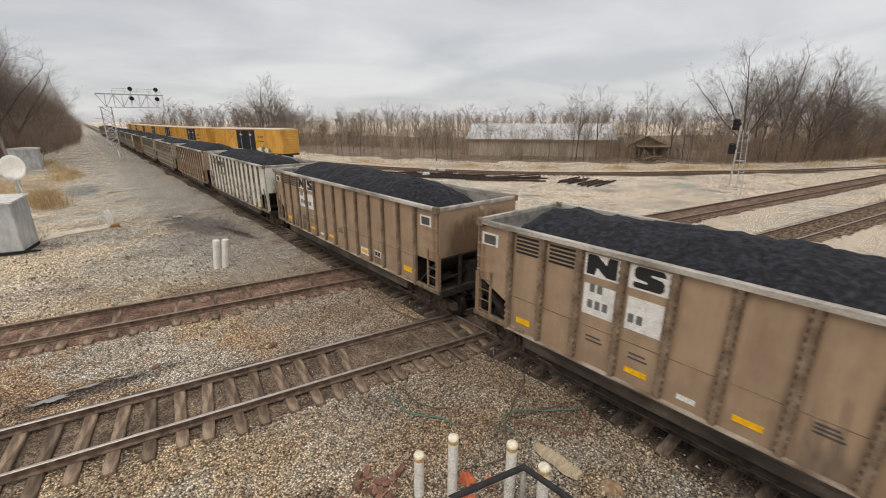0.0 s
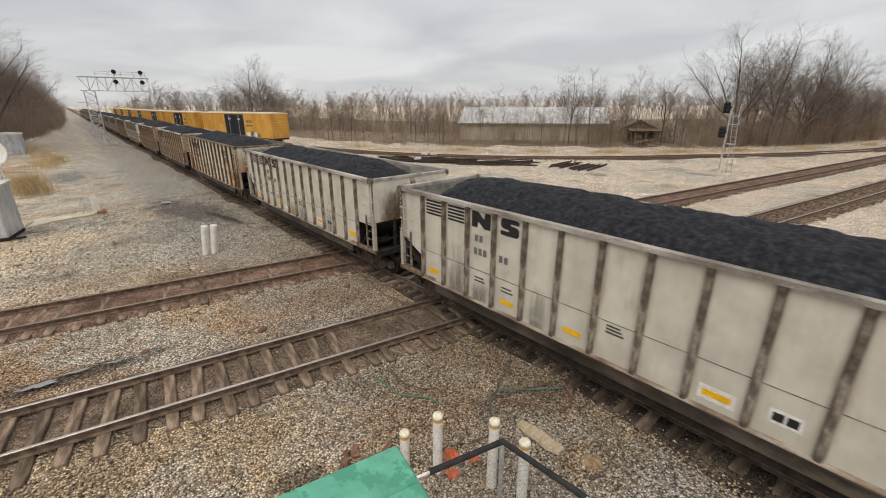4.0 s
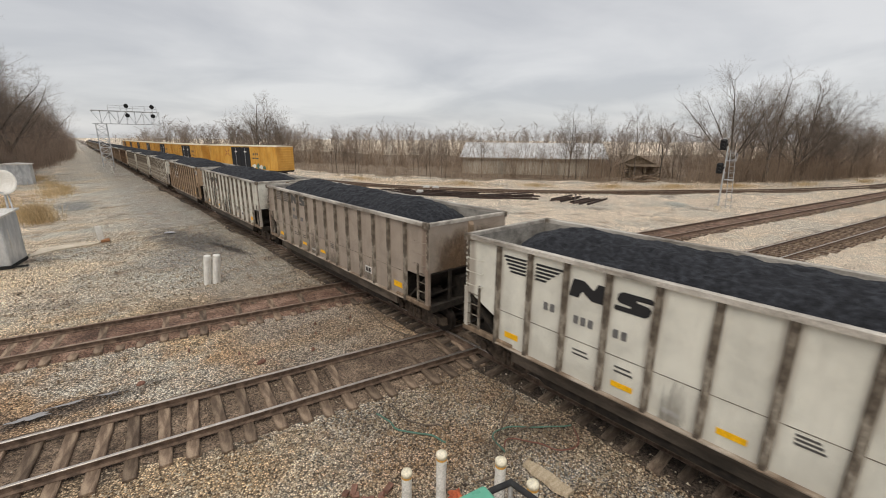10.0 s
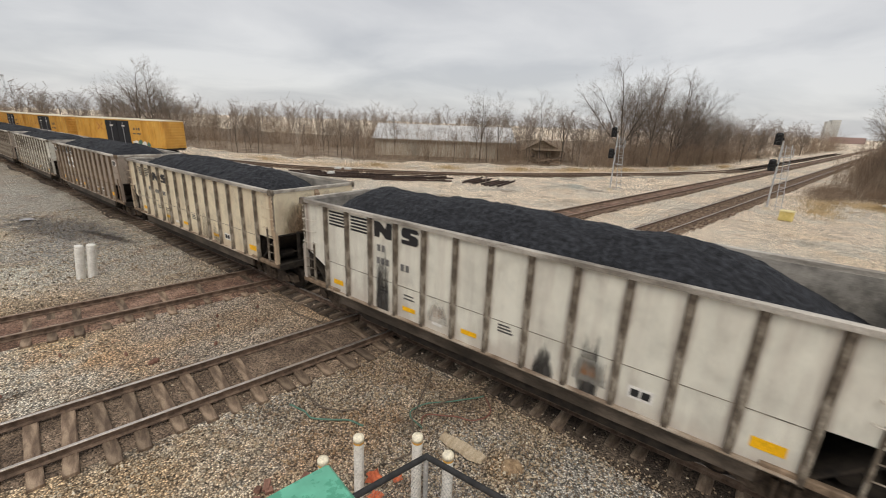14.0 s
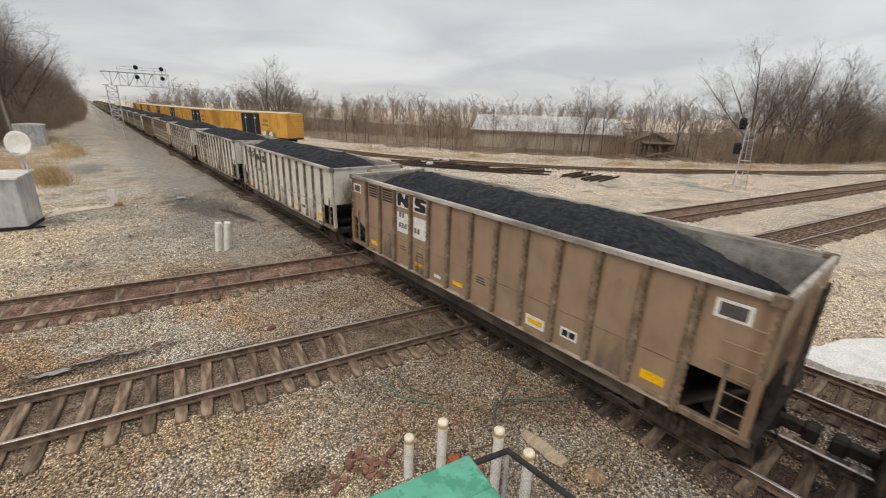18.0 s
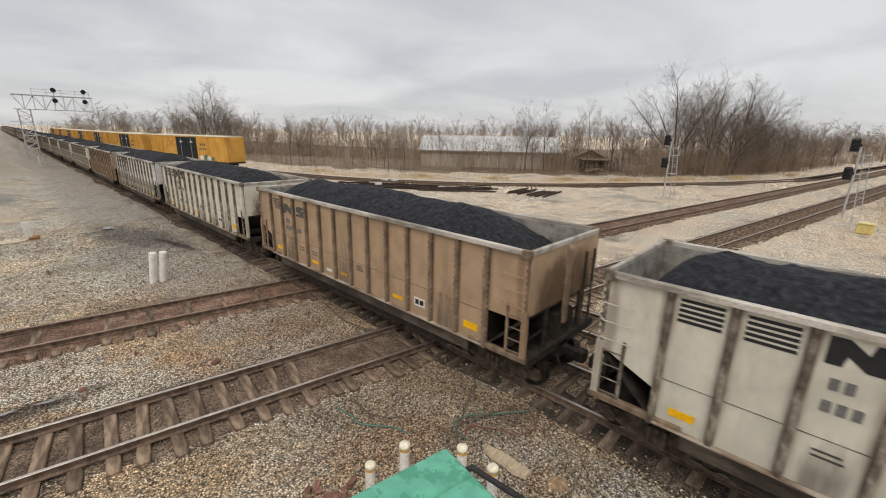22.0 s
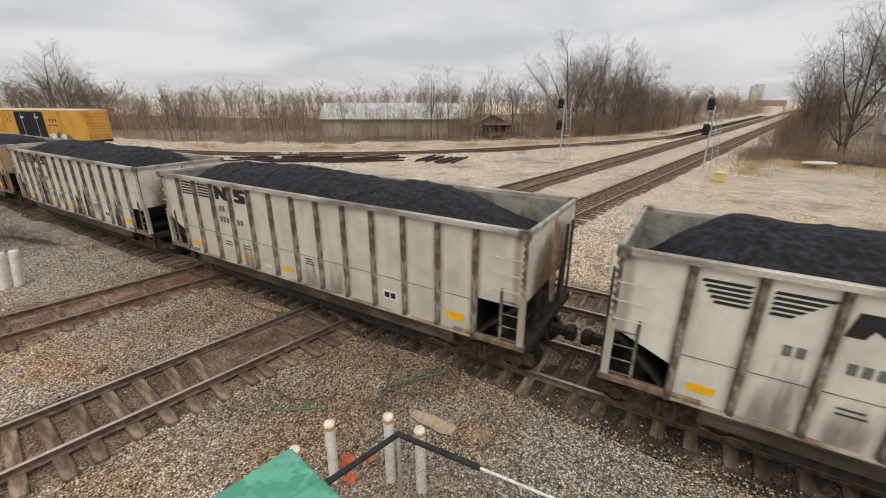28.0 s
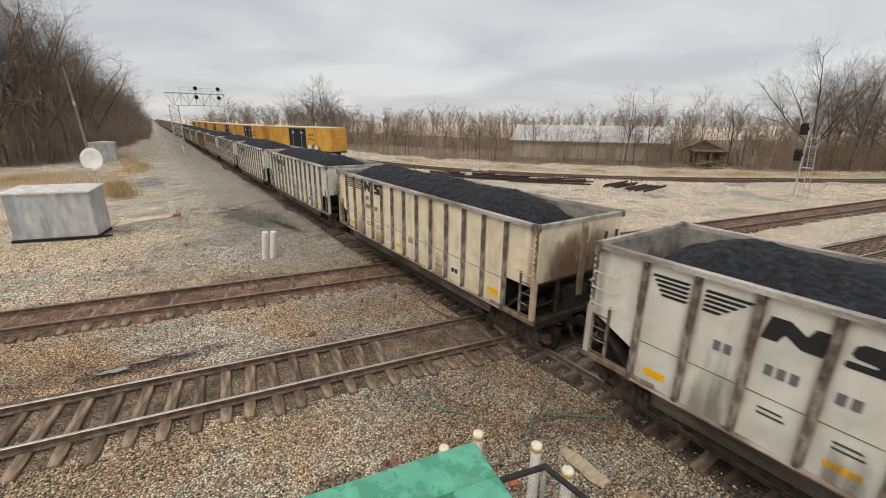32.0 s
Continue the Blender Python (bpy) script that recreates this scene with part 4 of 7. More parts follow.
def markings(car, rnd, style, stencil):
    x = -HALF
    mid = [(a + b) / 2 for a, b in zip(RIBS, RIBS[1:])]
    if stencil == "signed":  # two rows of large faded letters near the trailing end, and a tall ladder
        for word, z in (("TOP", CHORD - 0.62), ("GON", CHORD - 1.03)):
            font = bpy.data.curves.new("lettering", "FONT")
            font.body, font.size, font.offset, font.extrude = word, 0.39, 0.012, 0.002
            font.align_x = "CENTER"
            font.materials.append(M_FADED)
            part("lettering", font, None, car, "large faded grey letters", at=Matrix(((0, 0, -1, x - 0.009), (-1, 0, 0, mid[1] + 0.09), (0, 1, 0, z), (0, 0, 0, 1))))
        tall = Shape()
        y0 = -BODY / 2 + 0.3
        for y in (y0 - 0.24, y0 + 0.24):
            tall.box(x - 0.11, x - 0.07, y - 0.025, y + 0.025, SHEET - 0.25, CHORD - 0.35)
        for k in range(8):
            tall.tube((x - 0.09, y0 - 0.24, SHEET - 0.1 + 0.33 * k), (x - 0.09, y0 + 0.24, SHEET - 0.1 + 0.33 * k), 0.014, n=5)
        part("tall_ladder", tall, M_RIB_BROWN, car, "rusty ladder at the car's corner")
    # reflective stripes low on the side
    for k, big in ((11, 0), (8, 0), (6, 0), (3, 0), (0, 1)):
        if k == 3 and rnd.random() < 0.25:
            continue
        w, t, z = (0.22, 0.18, SHEET + 0.26) if big else (0.21, 0.11, SHEET + 0.24)
        if k == 11:
            w, t = 0.2, 0.14
        part("reflector", Shape().box(x - 0.01, x - 0.003, mid[k] - w, mid[k] + w, z, z + t), M_YELLOW, car, "yellow reflective sticker")
        if k == 3 and rnd.random() < 0.3:
            part("sticker_backing", Shape().box(x - 0.005, x - 0.001, mid[k] - w - 0.06, mid[k] + w + 0.06, z - 0.08, z + t + 0.08), M_WHITE, car, "white sticker patch")
    part("tag", Shape().box(x - 0.008, x - 0.001, mid[7] - 0.15, mid[7] + 0.15, SHEET + 0.17, SHEET + 0.27), M_WHITE, car, "small white label")
    k = 2
    label = part("data_label", Shape().box(x - 0.006, x - 0.001, mid[k] - 0.21, mid[k] + 0.21, SHEET + 0.28, SHEET + 0.52), M_WHITE, car, "white service label with dark bars")
    dark = Shape()
    for dy in (-0.09, 0.09):
        dark.box(x - 0.01, x - 0.004, mid[k] + dy - 0.07, mid[k] + dy + 0.07, SHEET + 0.33, SHEET + 0.47)
    part("label_print", dark, M_BLACK, label)
    mark = M_FADED if stencil == "faded" else M_BLACK
    big = mark
    if style == "stripes":  # bars, then two blocks near the top
        for b in (0, 1):
            bars = Shape()
            for i in range(5):
                z = CHORD - 0.13 - i * 0.088
                bars.box(x - 0.008, x - 0.001, mid[11 - b] - 0.31, mid[11 - b] + 0.31, z, z + 0.05)
            part("stripe_emblem", bars, mark, car)
        blocks_at, zt, hgt = (9, 8), CHORD - 0.47, 0.40
        if stencil == "panels":
            for y in (BODY / 2 - 0.42, -BODY / 2 + 0.62):
                plate = part("end_plate", Shape().box(x - 0.006, x - 0.001, y - 0.26, y + 0.26, CHORD - 0.52, CHORD - 0.2), M_WHITE, car, "white-framed dark plate")
                part("plate_face", Shape().box(x - 0.01, x - 0.006, y - 0.19, y + 0.19, CHORD - 0.47, CHORD - 0.25), M_FADED, plate)
            for b in (9, 8):
                part("white_panel", Shape().box(x - 0.006, x - 0.001, mid[b] - 0.36, mid[b] + 0.36, zt - 0.04, CHORD - 0.06), M_WHITE, car, "white painted panel")
                part("white_panel", Shape().box(x - 0.006, x - 0.001, mid[b] - 0.33, mid[b] + 0.33, zt - 0.85, zt - 0.2), M_WHITE, car, "white painted panel")
    else:  # slanting bars that run out to the right, then two larger slanting blocks
        for b in ((0,) if style == "tight" else (0, 1)):
            bars = Shape()
            for i in range(5):
                z = CHORD - 0.24 - i * 0.082
                reach = 0.34 - 0.1 * i if b else 0.30
                lead = 0.33 - 0.05 * i if not b else 0.33
                bars.prism([(mid[11 - b] - reach, z), (mid[11 - b] + lead, z), (mid[11 - b] + lead - 0.03, z + 0.048), (mid[11 - b] - reach - 0.05, z + 0.048)], 0, x - 0.008, x - 0.001)
            part("stripe_emblem", bars, mark, car)
        blocks_at, zt, hgt = (9, 8), CHORD - 0.66, 0.37
    if style == "tight":
        blocks_at = (10, 9)
    lean = 0.0 if style == "stripes" else 0.08
    c, w = mid[blocks_at[0]], 0.31 if style == "stripes" else 0.37
    # first emblem block: a solid slanting block with two shallow notches
    def slant(pts, c):
        return [(c + u - lean * v, zt + hgt * v) for u, v in pts]

    part("emblem_block", Shape().prism(slant([(w, 0), (w * 0.42, 0), (w * 0.3, 0.4), (-w * 0.35, 0), (-w, 0), (-w, 1), (-w * 0.42, 1), (-w * 0.3, 0.6), (w * 0.35, 1), (w, 1)], c), 0, x - 0.010, x - 0.007), big, car)
    c, w = mid[blocks_at[1]], 0.27 if style == "stripes" else 0.32
    # second block: a solid block with cut corners and two short slots
    part("emblem_block", Shape().prism(slant([(w * 0.9, 0), (-w * 0.8, 0), (-w, 0.14), (-w, 0.45), (-w * 0.8, 0.58), (-w * 0.1, 0.64), (-w * 0.1, 0.74), (-w, 0.74), (-w, 0.88), (-w * 0.8, 1), (w * 0.8, 1), (w, 0.86), (w, 0.55), (w * 0.8, 0.42), (w * 0.1, 0.36), (w * 0.1, 0.26), (w, 0.26), (w, 0.08)], c), 0, x - 0.010, x - 0.007), big, car)
    # stencilled marks below: bars of their size
    digit = 0.105
    if style == "stripes":
        rows = ((9, 0.2, zt - 0.36, 2), (9, 0.22, zt - 0.70, 3), (8, 0.28, zt - 0.70, 2))
    elif style == "tight":
        rows = ((10, 0.2, zt - 0.36, 2), (10, 0.22, zt - 0.62, 3), (9, 0.28, zt - 0.62, 2))
    else:
        rows = ((10, 0.05, zt - 0.50, 2), (9, 0.22, zt - 0.56, 3), (8, 0.28, zt - 0.56, 2))
    for b, lead, z, count in rows:
        text_bars(car, mid[b] + lead, z, (digit,) * count, 0.17, M_DIGIT, 0.055)
    def smear(k, z0, z1, wide, mat, name, words):
        part(name, Shape().box(x - 0.0128, x - 0.0118, mid[k] - wide, mid[k] + wide, z0, z1), mat, car, words)

    if car["stained"] == 2:
        spots = [(9, rnd.uniform(1.6, 2.3), 0.3)] if rnd.random() < 0.7 else []
        k0 = rnd.randrange(3, 8)
        spots += [(k0, rnd.uniform(1.3, 2.3), rnd.uniform(0.22, 0.36)), (k0 + 1, rnd.uniform(0.6, 1.5), rnd.uniform(0.25, 0.42))]
        if rnd.random() < 0.4:
            spots.append((1, rnd.uniform(1.2, 2.2), 0.25))
        for k, tall, w in spots:
            z0, z1 = SHEET, SHEET + tall
            smear(k, z0, z1, w, M_SOOT, "soot_stain", "black coal stain with ragged edges")
        for k in (7, 3):
            smear(k, SHEET + 0.25, SHEET + 0.85, 0.36, M_SCRUB, "scrubbed_patch", "pale scrubbed patch")
            smear(k, SHEET + 0.38, SHEET + 0.72, 0.24, M_RUSTBLOOM, "rust_bloom", "small orange rust bloom")
    elif car["stained"] == 1:
        for k in rnd.sample(range(1, 11), 3):
            smear(k, SHEET, SHEET + rnd.uniform(0.9, 2.0), 0.42, M_FAINT, "grime_smear", "grey grime smear")
    for end in (BODY / 2 + 0.004, -BODY / 2 - 0.004):
        part("rust_bloom", Shape().box(-HALF + 0.1, HALF - 0.1, end - 0.0005, end + 0.0005, 2.1, CHORD - 0.02), M_ENDGRIME, car, "brown grime over the car's end")
    for b in (9, 8, 5):
        lines = Shape()
        for i in range(3 if b == 5 else 2):
            z = SHEET + 0.55 + i * 0.09 if b != 5 else SHEET + 0.62 + i * 0.07
            lines.box(x - 0.008, x - 0.001, mid[b] - 0.18 + 0.04 * i, mid[b] + 0.18, z, z + 0.035)
        part("fine_print", lines, M_FADED, car)


CACHE, GEAR = {}, {}


def running_gear():
    h = BODY / 2
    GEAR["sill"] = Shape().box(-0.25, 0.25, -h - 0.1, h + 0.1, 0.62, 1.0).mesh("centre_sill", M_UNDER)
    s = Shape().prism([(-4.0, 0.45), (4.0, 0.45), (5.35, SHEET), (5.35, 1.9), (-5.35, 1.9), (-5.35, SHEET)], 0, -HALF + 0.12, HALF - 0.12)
    # end gear added in near-black to close the view through the shaded opening
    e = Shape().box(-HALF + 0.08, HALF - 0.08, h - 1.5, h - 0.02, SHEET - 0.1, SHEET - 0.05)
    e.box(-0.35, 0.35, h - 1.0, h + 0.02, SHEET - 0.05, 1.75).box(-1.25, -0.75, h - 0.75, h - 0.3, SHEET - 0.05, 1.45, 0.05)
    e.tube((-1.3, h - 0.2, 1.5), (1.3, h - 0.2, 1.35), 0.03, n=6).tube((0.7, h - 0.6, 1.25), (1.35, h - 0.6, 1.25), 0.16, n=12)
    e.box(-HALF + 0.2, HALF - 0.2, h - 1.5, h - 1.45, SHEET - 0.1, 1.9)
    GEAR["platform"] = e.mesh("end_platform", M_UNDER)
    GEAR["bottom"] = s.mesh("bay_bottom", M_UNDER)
    f = Shape()
    for x in (-1.02, 1.02):
        f.prism([(-1.25, 0.36), (-1.2, 0.56), (-0.55, 0.62), (-0.4, 0.78), (0.4, 0.78), (0.55, 0.62), (1.2, 0.56), (1.25, 0.36), (0.8, 0.36), (0.45, 0.18), (-0.45, 0.18), (-0.8, 0.36)], 0, x - 0.09, x + 0.09)
        for dy in (-0.89, 0.89):
            f.tube((x - 0.16, dy, 0.44), (x + 0.16, dy, 0.44), 0.13, n=10)
        for dy in (-0.14, 0.0, 0.14):
            f.tube((x - 0.12 if x < 0 else x + 0.12, dy, 0.24), (x - 0.12 if x < 0 else x + 0.12, dy, 0.6), 0.055, n=8)
    f.box(-1.0, 1.0, -0.2, 0.2, 0.42, 0.66)
    GEAR["frame"] = f.mesh("truck_frame", M_TRUCK)
    wset = Shape()
    for x in (-1, 1):
        c = x * 0.7525
        wset.tube((c - 0.05 * x, 0, 0), (c + 0.07 * x, 0, 0), 0.415, 0.41, 24)
        wset.tube((c - 0.08 * x, 0, 0), (c - 0.05 * x, 0, 0), 0.44, 0.44, 24)
    wset.tube((-0.8, 0, 0), (0.8, 0, 0), 0.08, n=10)
    GEAR["wheels"] = wset.mesh("wheelset", M_WHEEL)
    cp = Shape().box(-0.09, 0.09, h + 0.1, h + 0.5, 0.72, 0.92, 0.02).box(-0.16, 0.14, h + 0.46, h + 0.7, 0.68, 0.96, 0.04)
    cp.tube((-1.3, h + 0.22, 0.86), (-0.1, h + 0.3, 0.8), 0.016, n=5)
    GEAR["coupler"] = cp.mesh("coupler", M_WHEEL)
    hose = Shape().chain([(-0.4, -h - 0.15, 0.8), (-0.42, -h - 0.3, 0.55), (-0.36, -h - 0.55, 0.4), (-0.34, -h - 0.72, 0.5)], 0.025, 6)
    GEAR["hose"] = hose.mesh("brake_hose", M_UNDER)


running_gear()
RUST = (0.16, 0.065, 0.025)
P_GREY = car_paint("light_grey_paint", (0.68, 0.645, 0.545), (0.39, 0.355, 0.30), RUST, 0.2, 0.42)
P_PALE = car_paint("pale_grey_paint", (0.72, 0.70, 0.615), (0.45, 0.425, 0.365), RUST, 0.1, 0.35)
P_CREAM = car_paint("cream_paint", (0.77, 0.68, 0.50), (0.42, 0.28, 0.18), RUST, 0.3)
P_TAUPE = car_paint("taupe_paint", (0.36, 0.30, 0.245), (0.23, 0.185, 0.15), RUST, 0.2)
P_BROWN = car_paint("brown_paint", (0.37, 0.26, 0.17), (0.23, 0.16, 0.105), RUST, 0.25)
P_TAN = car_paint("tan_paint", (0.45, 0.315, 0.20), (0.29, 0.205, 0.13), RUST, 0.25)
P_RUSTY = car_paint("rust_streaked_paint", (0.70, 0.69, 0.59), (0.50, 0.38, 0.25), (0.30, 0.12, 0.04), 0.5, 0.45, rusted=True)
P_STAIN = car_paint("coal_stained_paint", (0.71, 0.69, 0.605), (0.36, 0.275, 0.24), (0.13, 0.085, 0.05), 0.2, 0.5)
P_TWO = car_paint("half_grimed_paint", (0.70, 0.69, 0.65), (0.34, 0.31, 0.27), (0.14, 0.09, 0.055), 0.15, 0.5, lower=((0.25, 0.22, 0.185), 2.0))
# the train in order: paint, markings, stencil, and what sets each car apart
KINDS = {
    "g": (P_GREY, M_GRIME, "stripes", "plain", "light grey steel coal gondola heaped with coal, on the main line"),
    "p": (P_PALE, M_GRIME, "slant", "plain", "pale grey steel coal gondola with a slanting emblem, heaped with coal"),
    "d": (P_CREAM, M_GRIME, "stripes", "plain", "yellowed cream steel coal gondola with small marks, heaped with coal"),
    "c": (P_CREAM, M_GRIME, "slant", "plain", "yellowed cream steel coal gondola heaped with coal"),
    "t": (P_TAUPE, M_GRIME, "stripes", "faded", "dirty taupe steel coal gondola with faded marks, heaped with coal"),
    "b": (P_BROWN, M_RIB_BROWN, "stripes", "panels", "brown steel coal gondola with white panels, heaped with coal"),
    "u": (P_TAUPE, M_RIB_BROWN, "stripes", "panels", "taupe steel coal gondola with white panels, heaped with coal"),
    "m": (P_TAN, M_RIB_BROWN, "stripes", "panels", "tan steel coal gondola with white panels, heaped with coal"),
    "n": (P_TAN, M_RIB_BROWN, "tight", "faded", "tan steel coal gondola with dark marks, heaped with coal"),
    "r": (P_RUSTY, M_RIB_RUST, "tight", "signed", "rust-streaked pale coal gondola heaped with coal"),
    "z": (P_STAIN, M_GRIME, "slant", "plain", "light grey coal gondola with a slanting emblem and black coal stains"),
    "w": (P_TWO, M_GRIME, "stripes", "plain", "white coal gondola with a grey grimed lower half, heaped with coal"),
    "s": (P_STAIN, M_GRIME, "stripes", "plain", "light grey coal gondola with black coal stains down its side"),
}
# car 0 is the one whose leading end stands beside the camera at the start; those before it lead the train
FIRST = -16
ORDER = "tbtgtbgttgbttbpb" + "brggs" + "mztpu" + "csspb" + "wgngp" + "msgpp" + "dppg"
TRAIN = []
for i, kind in enumerate(ORDER):
    number = FIRST + i
    car = build_gondola(*KINDS[kind], (i * 5 + 2) % 6, 100 + i)
    TRAIN.append((number, car))

# ---- fast joined meshes ----


def mesh_from(name, verts, faces, mat, smooth=False):
    """A mesh from arrays of vertices and of faces with one count of corners."""
    me = bpy.data.meshes.new(name)
    k = faces.shape[1]
    me.vertices.add(len(verts))
    me.vertices.foreach_set("co", verts.astype(np.float32).ravel())
    me.loops.add(faces.size)
    me.loops.foreach_set("vertex_index", faces.astype(np.int32).ravel())
    me.polygons.add(len(faces))
    me.polygons.foreach_set("loop_start", np.arange(0, faces.size, k, dtype=np.int32))
    if smooth:
        me.polygons.foreach_set("use_smooth", np.ones(len(faces), dtype=bool))
    me.materials.append(mat)
    me.update(calc_edges=True)
    return me


def sticks(segs, sides=3):
    """Tapered tubes for rows of p (3), q (3), r0, r1: vertices and four-cornered faces."""
    segs = np.asarray(segs, float)
    p, q, r0, r1 = segs[:, :3], segs[:, 3:6], segs[:, 6], segs[:, 7]
    d = q - p
    d /= np.maximum(np.linalg.norm(d, axis=1, keepdims=True), 1e-9)
    ref = np.where(np.abs(d[:, 2:3]) > 0.9, np.array([[1.0, 0, 0]]), np.array([[0, 0, 1.0]]))
    u = np.cross(d, ref)
    u /= np.maximum(np.linalg.norm(u, axis=1, keepdims=True), 1e-9)
    w = np.cross(d, u)
    rings = []
    for c, r in ((p, r0), (q, r1)):
        for i in range(sides):
            a = 2 * math.pi * i / sides
            rings.append(c + r[:, None] * (math.cos(a) * u + math.sin(a) * w))
    verts = np.stack(rings, 1).reshape(-1, 3)
    base = np.arange(len(segs))[:, None] * 2 * sides
    faces = np.concatenate([np.stack([base[:, 0] + i, base[:, 0] + (i + 1) % sides, base[:, 0] + sides + (i + 1) % sides, base[:, 0] + sides + i], 1) for i in range(sides)])
    return verts, faces


def grow(seed, height, girth, limbs=4, spread=0.5, fork=0.2, bushy=1.0):
    """A bare tree: a trunk that forks into straight rising limbs, branches and a haze of twigs; rows for trunk and limbs, and rows for the twigs of the crown."""
    rnd = np.random.RandomState(seed)
    wood, twigs = [], []
    steps, wander, rise = (4, 8, 5, 3, 1), (0.02, 0.055, 0.08, 0.12, 0.10), (0.02, 0.02, 0.03, 0.02, 0.0)

    def aside(d, tilt):
        a = rnd.uniform(0, 2 * math.pi)
        u = np.cross(d, [0.31, 0.17, 0.93] if abs(d[2]) < 0.8 else [1.0, 0.2, 0.0])
        u /= np.linalg.norm(u)
        side = u * math.cos(a) + np.cross(d, u) * math.sin(a)
        return d * math.cos(tilt) + side * math.sin(tilt)

    def shoot(p, d, length, r, level):
        n = steps[level]
        for i in range(n):
            d = d + rnd.normal(0, wander[level], 3) + np.array([0, 0, rise[level]])
            d /= np.linalg.norm(d)
            q = p + d * length / n
            slim = (0.3, 0.85, 0.8, 0.7, 0.6)[level]
            ra, rb = r * (1 - slim * i / n), r * (1 - slim * (i + 1) / n)
            (wood if level < 2 else twigs).append([*p, *q, ra, rb])
            p = q
            at = (i + 1) / n
            if level in (0, 4):
                continue
            kids = (0, 1.5, 2.6 * bushy, 4.2 * bushy)[level] * length / n * 15 / height if at > (0, 0.15, 0.05, 0.05)[level] else 0
            kids = int(kids) + (rnd.rand() < kids % 1)
            for _ in range(kids):
                reach = (0, rnd.uniform(0.28, 0.52) * (1.2 - 0.65 * at), rnd.uniform(0.32, 0.55) * (1.2 - 0.5 * at), rnd.uniform(0.4, 0.8))[level]
                shoot(p, aside(d, rnd.uniform(0.45, 0.95)), length * reach, max(rb * rnd.uniform(0.45, 0.65), r * 0.15), level + 1)
        if level == 0:
            turn = rnd.uniform(0, 6.28)
            for k in range(limbs):
                a = turn + 6.28 * (k + rnd.uniform(-0.25, 0.25)) / max(limbs - 1, 1)
                t = spread * (rnd.uniform(0.75, 1.2) if k else 0.15)
                shoot(p, np.array([math.sin(t) * math.cos(a), math.sin(t) * math.sin(a), math.cos(t)]), height * (1 - fork) * (rnd.uniform(0.75, 0.98) if k else 1.0), rb * (rnd.uniform(0.5, 0.7) if k else 0.85), 1)

    shoot(np.zeros(3), np.array([rnd.normal(0, 0.04), rnd.normal(0, 0.04), 1.0]), height * fork, girth, 0)
    return np.array(wood), np.array(twigs)


M_BARK = material("grey_brown_bark", [(0.08, 0.066, 0.054), (0.14, 0.116, 0.095), (0.22, 0.19, 0.16)], 3.0, 0.95, 0, 0.5, 30, (1, 1, 0.3), random_tint=0.2)
M_TWIG = material("bare_twigs", [(0.15, 0.118, 0.095), (0.24, 0.195, 0.16)], 0.6, 0.95, 0, 0, 20, random_tint=0.2)
M_BRUSH = material("winter_brush", [(0.20, 0.143, 0.10), (0.31, 0.228, 0.163), (0.42, 0.325, 0.24)], 0.35, 0.95, 0, 0, 20, island=0.22)
M_BRUSH_DARK = material("dense_dark_brush", [(0.205, 0.15, 0.115), (0.325, 0.245, 0.19), (0.45, 0.35, 0.275)], 0.35, 0.95, 0, 0, 20, island=0.3)
M_DRY = material("dead_grass", [(0.46, 0.33, 0.17), (0.60, 0.45, 0.255), (0.74, 0.58, 0.36)], 0.8, 0.95, 0, 0, 20, island=0.3)
M_BIRCH = material("pale_bark", [(0.45, 0.43, 0.40), (0.66, 0.64, 0.60)], 2.0, 0.9, 0, 0.3, 30, (1, 1, 2))

TREES, HEIGHTS = [], []
for k, (hgt, girth, limbs, spread, fork, bushy) in enumerate([(15, 0.33, 6, 0.64, 0.2, 0.78), (16, 0.31, 5, 0.5, 0.28, 0.86), (13, 0.29, 6, 0.74, 0.17, 0.7), (14, 0.19, 4, 0.36, 0.34, 0.84), (9, 0.08, 3, 0.3, 0.3, 0.7), (7.5, 0.065, 3, 0.42, 0.22, 0.6)]):
    wood, twigs = grow(40 + k, hgt, girth, limbs, spread, fork, bushy)
    tallest = max(twigs[:, 5].max(), wood[:, 5].max())
    wood, twigs = wood * (hgt / tallest), twigs * (hgt / tallest)
    wood[:, 6:] = np.maximum(wood[:, 6:], 0.012)
    twigs[:, 6:] = np.clip(twigs[:, 6:], 0.0045, 0.05)
    HEIGHTS.append(hgt)
    TREES.append((mesh_from("trunk", *sticks(wood, 5), M_BARK, True), mesh_from("crown", *sticks(twigs, 3), M_TWIG)))


def plant(kind, x, y, scale, turn, label, bark=None):
    tree = thing("bare_tree", label, "tree", "bare trees", at=Matrix.Translation((x, y, -0.1)) @ Matrix.Rotation(turn, 4, "Z"))
    for name, me in zip(("trunk", "crown"), TREES[kind]):
        ob = part(name, me, None, tree)
        ob.scale = (scale, scale, scale)
    return tree


def in_line(points, count, wide, seed):
    """Places strewn along a line of points."""
    rnd = random.Random(seed)
    pts = [(*p, 0) for p in points]
    dist = length_points(pts)
    for _ in range(count):
        p, d = along(pts, dist, rnd.uniform(0, dist[-1]))
        off = rnd.uniform(-wide, wide)
        yield p.x + d.y * off, p.y - d.x * off, rnd


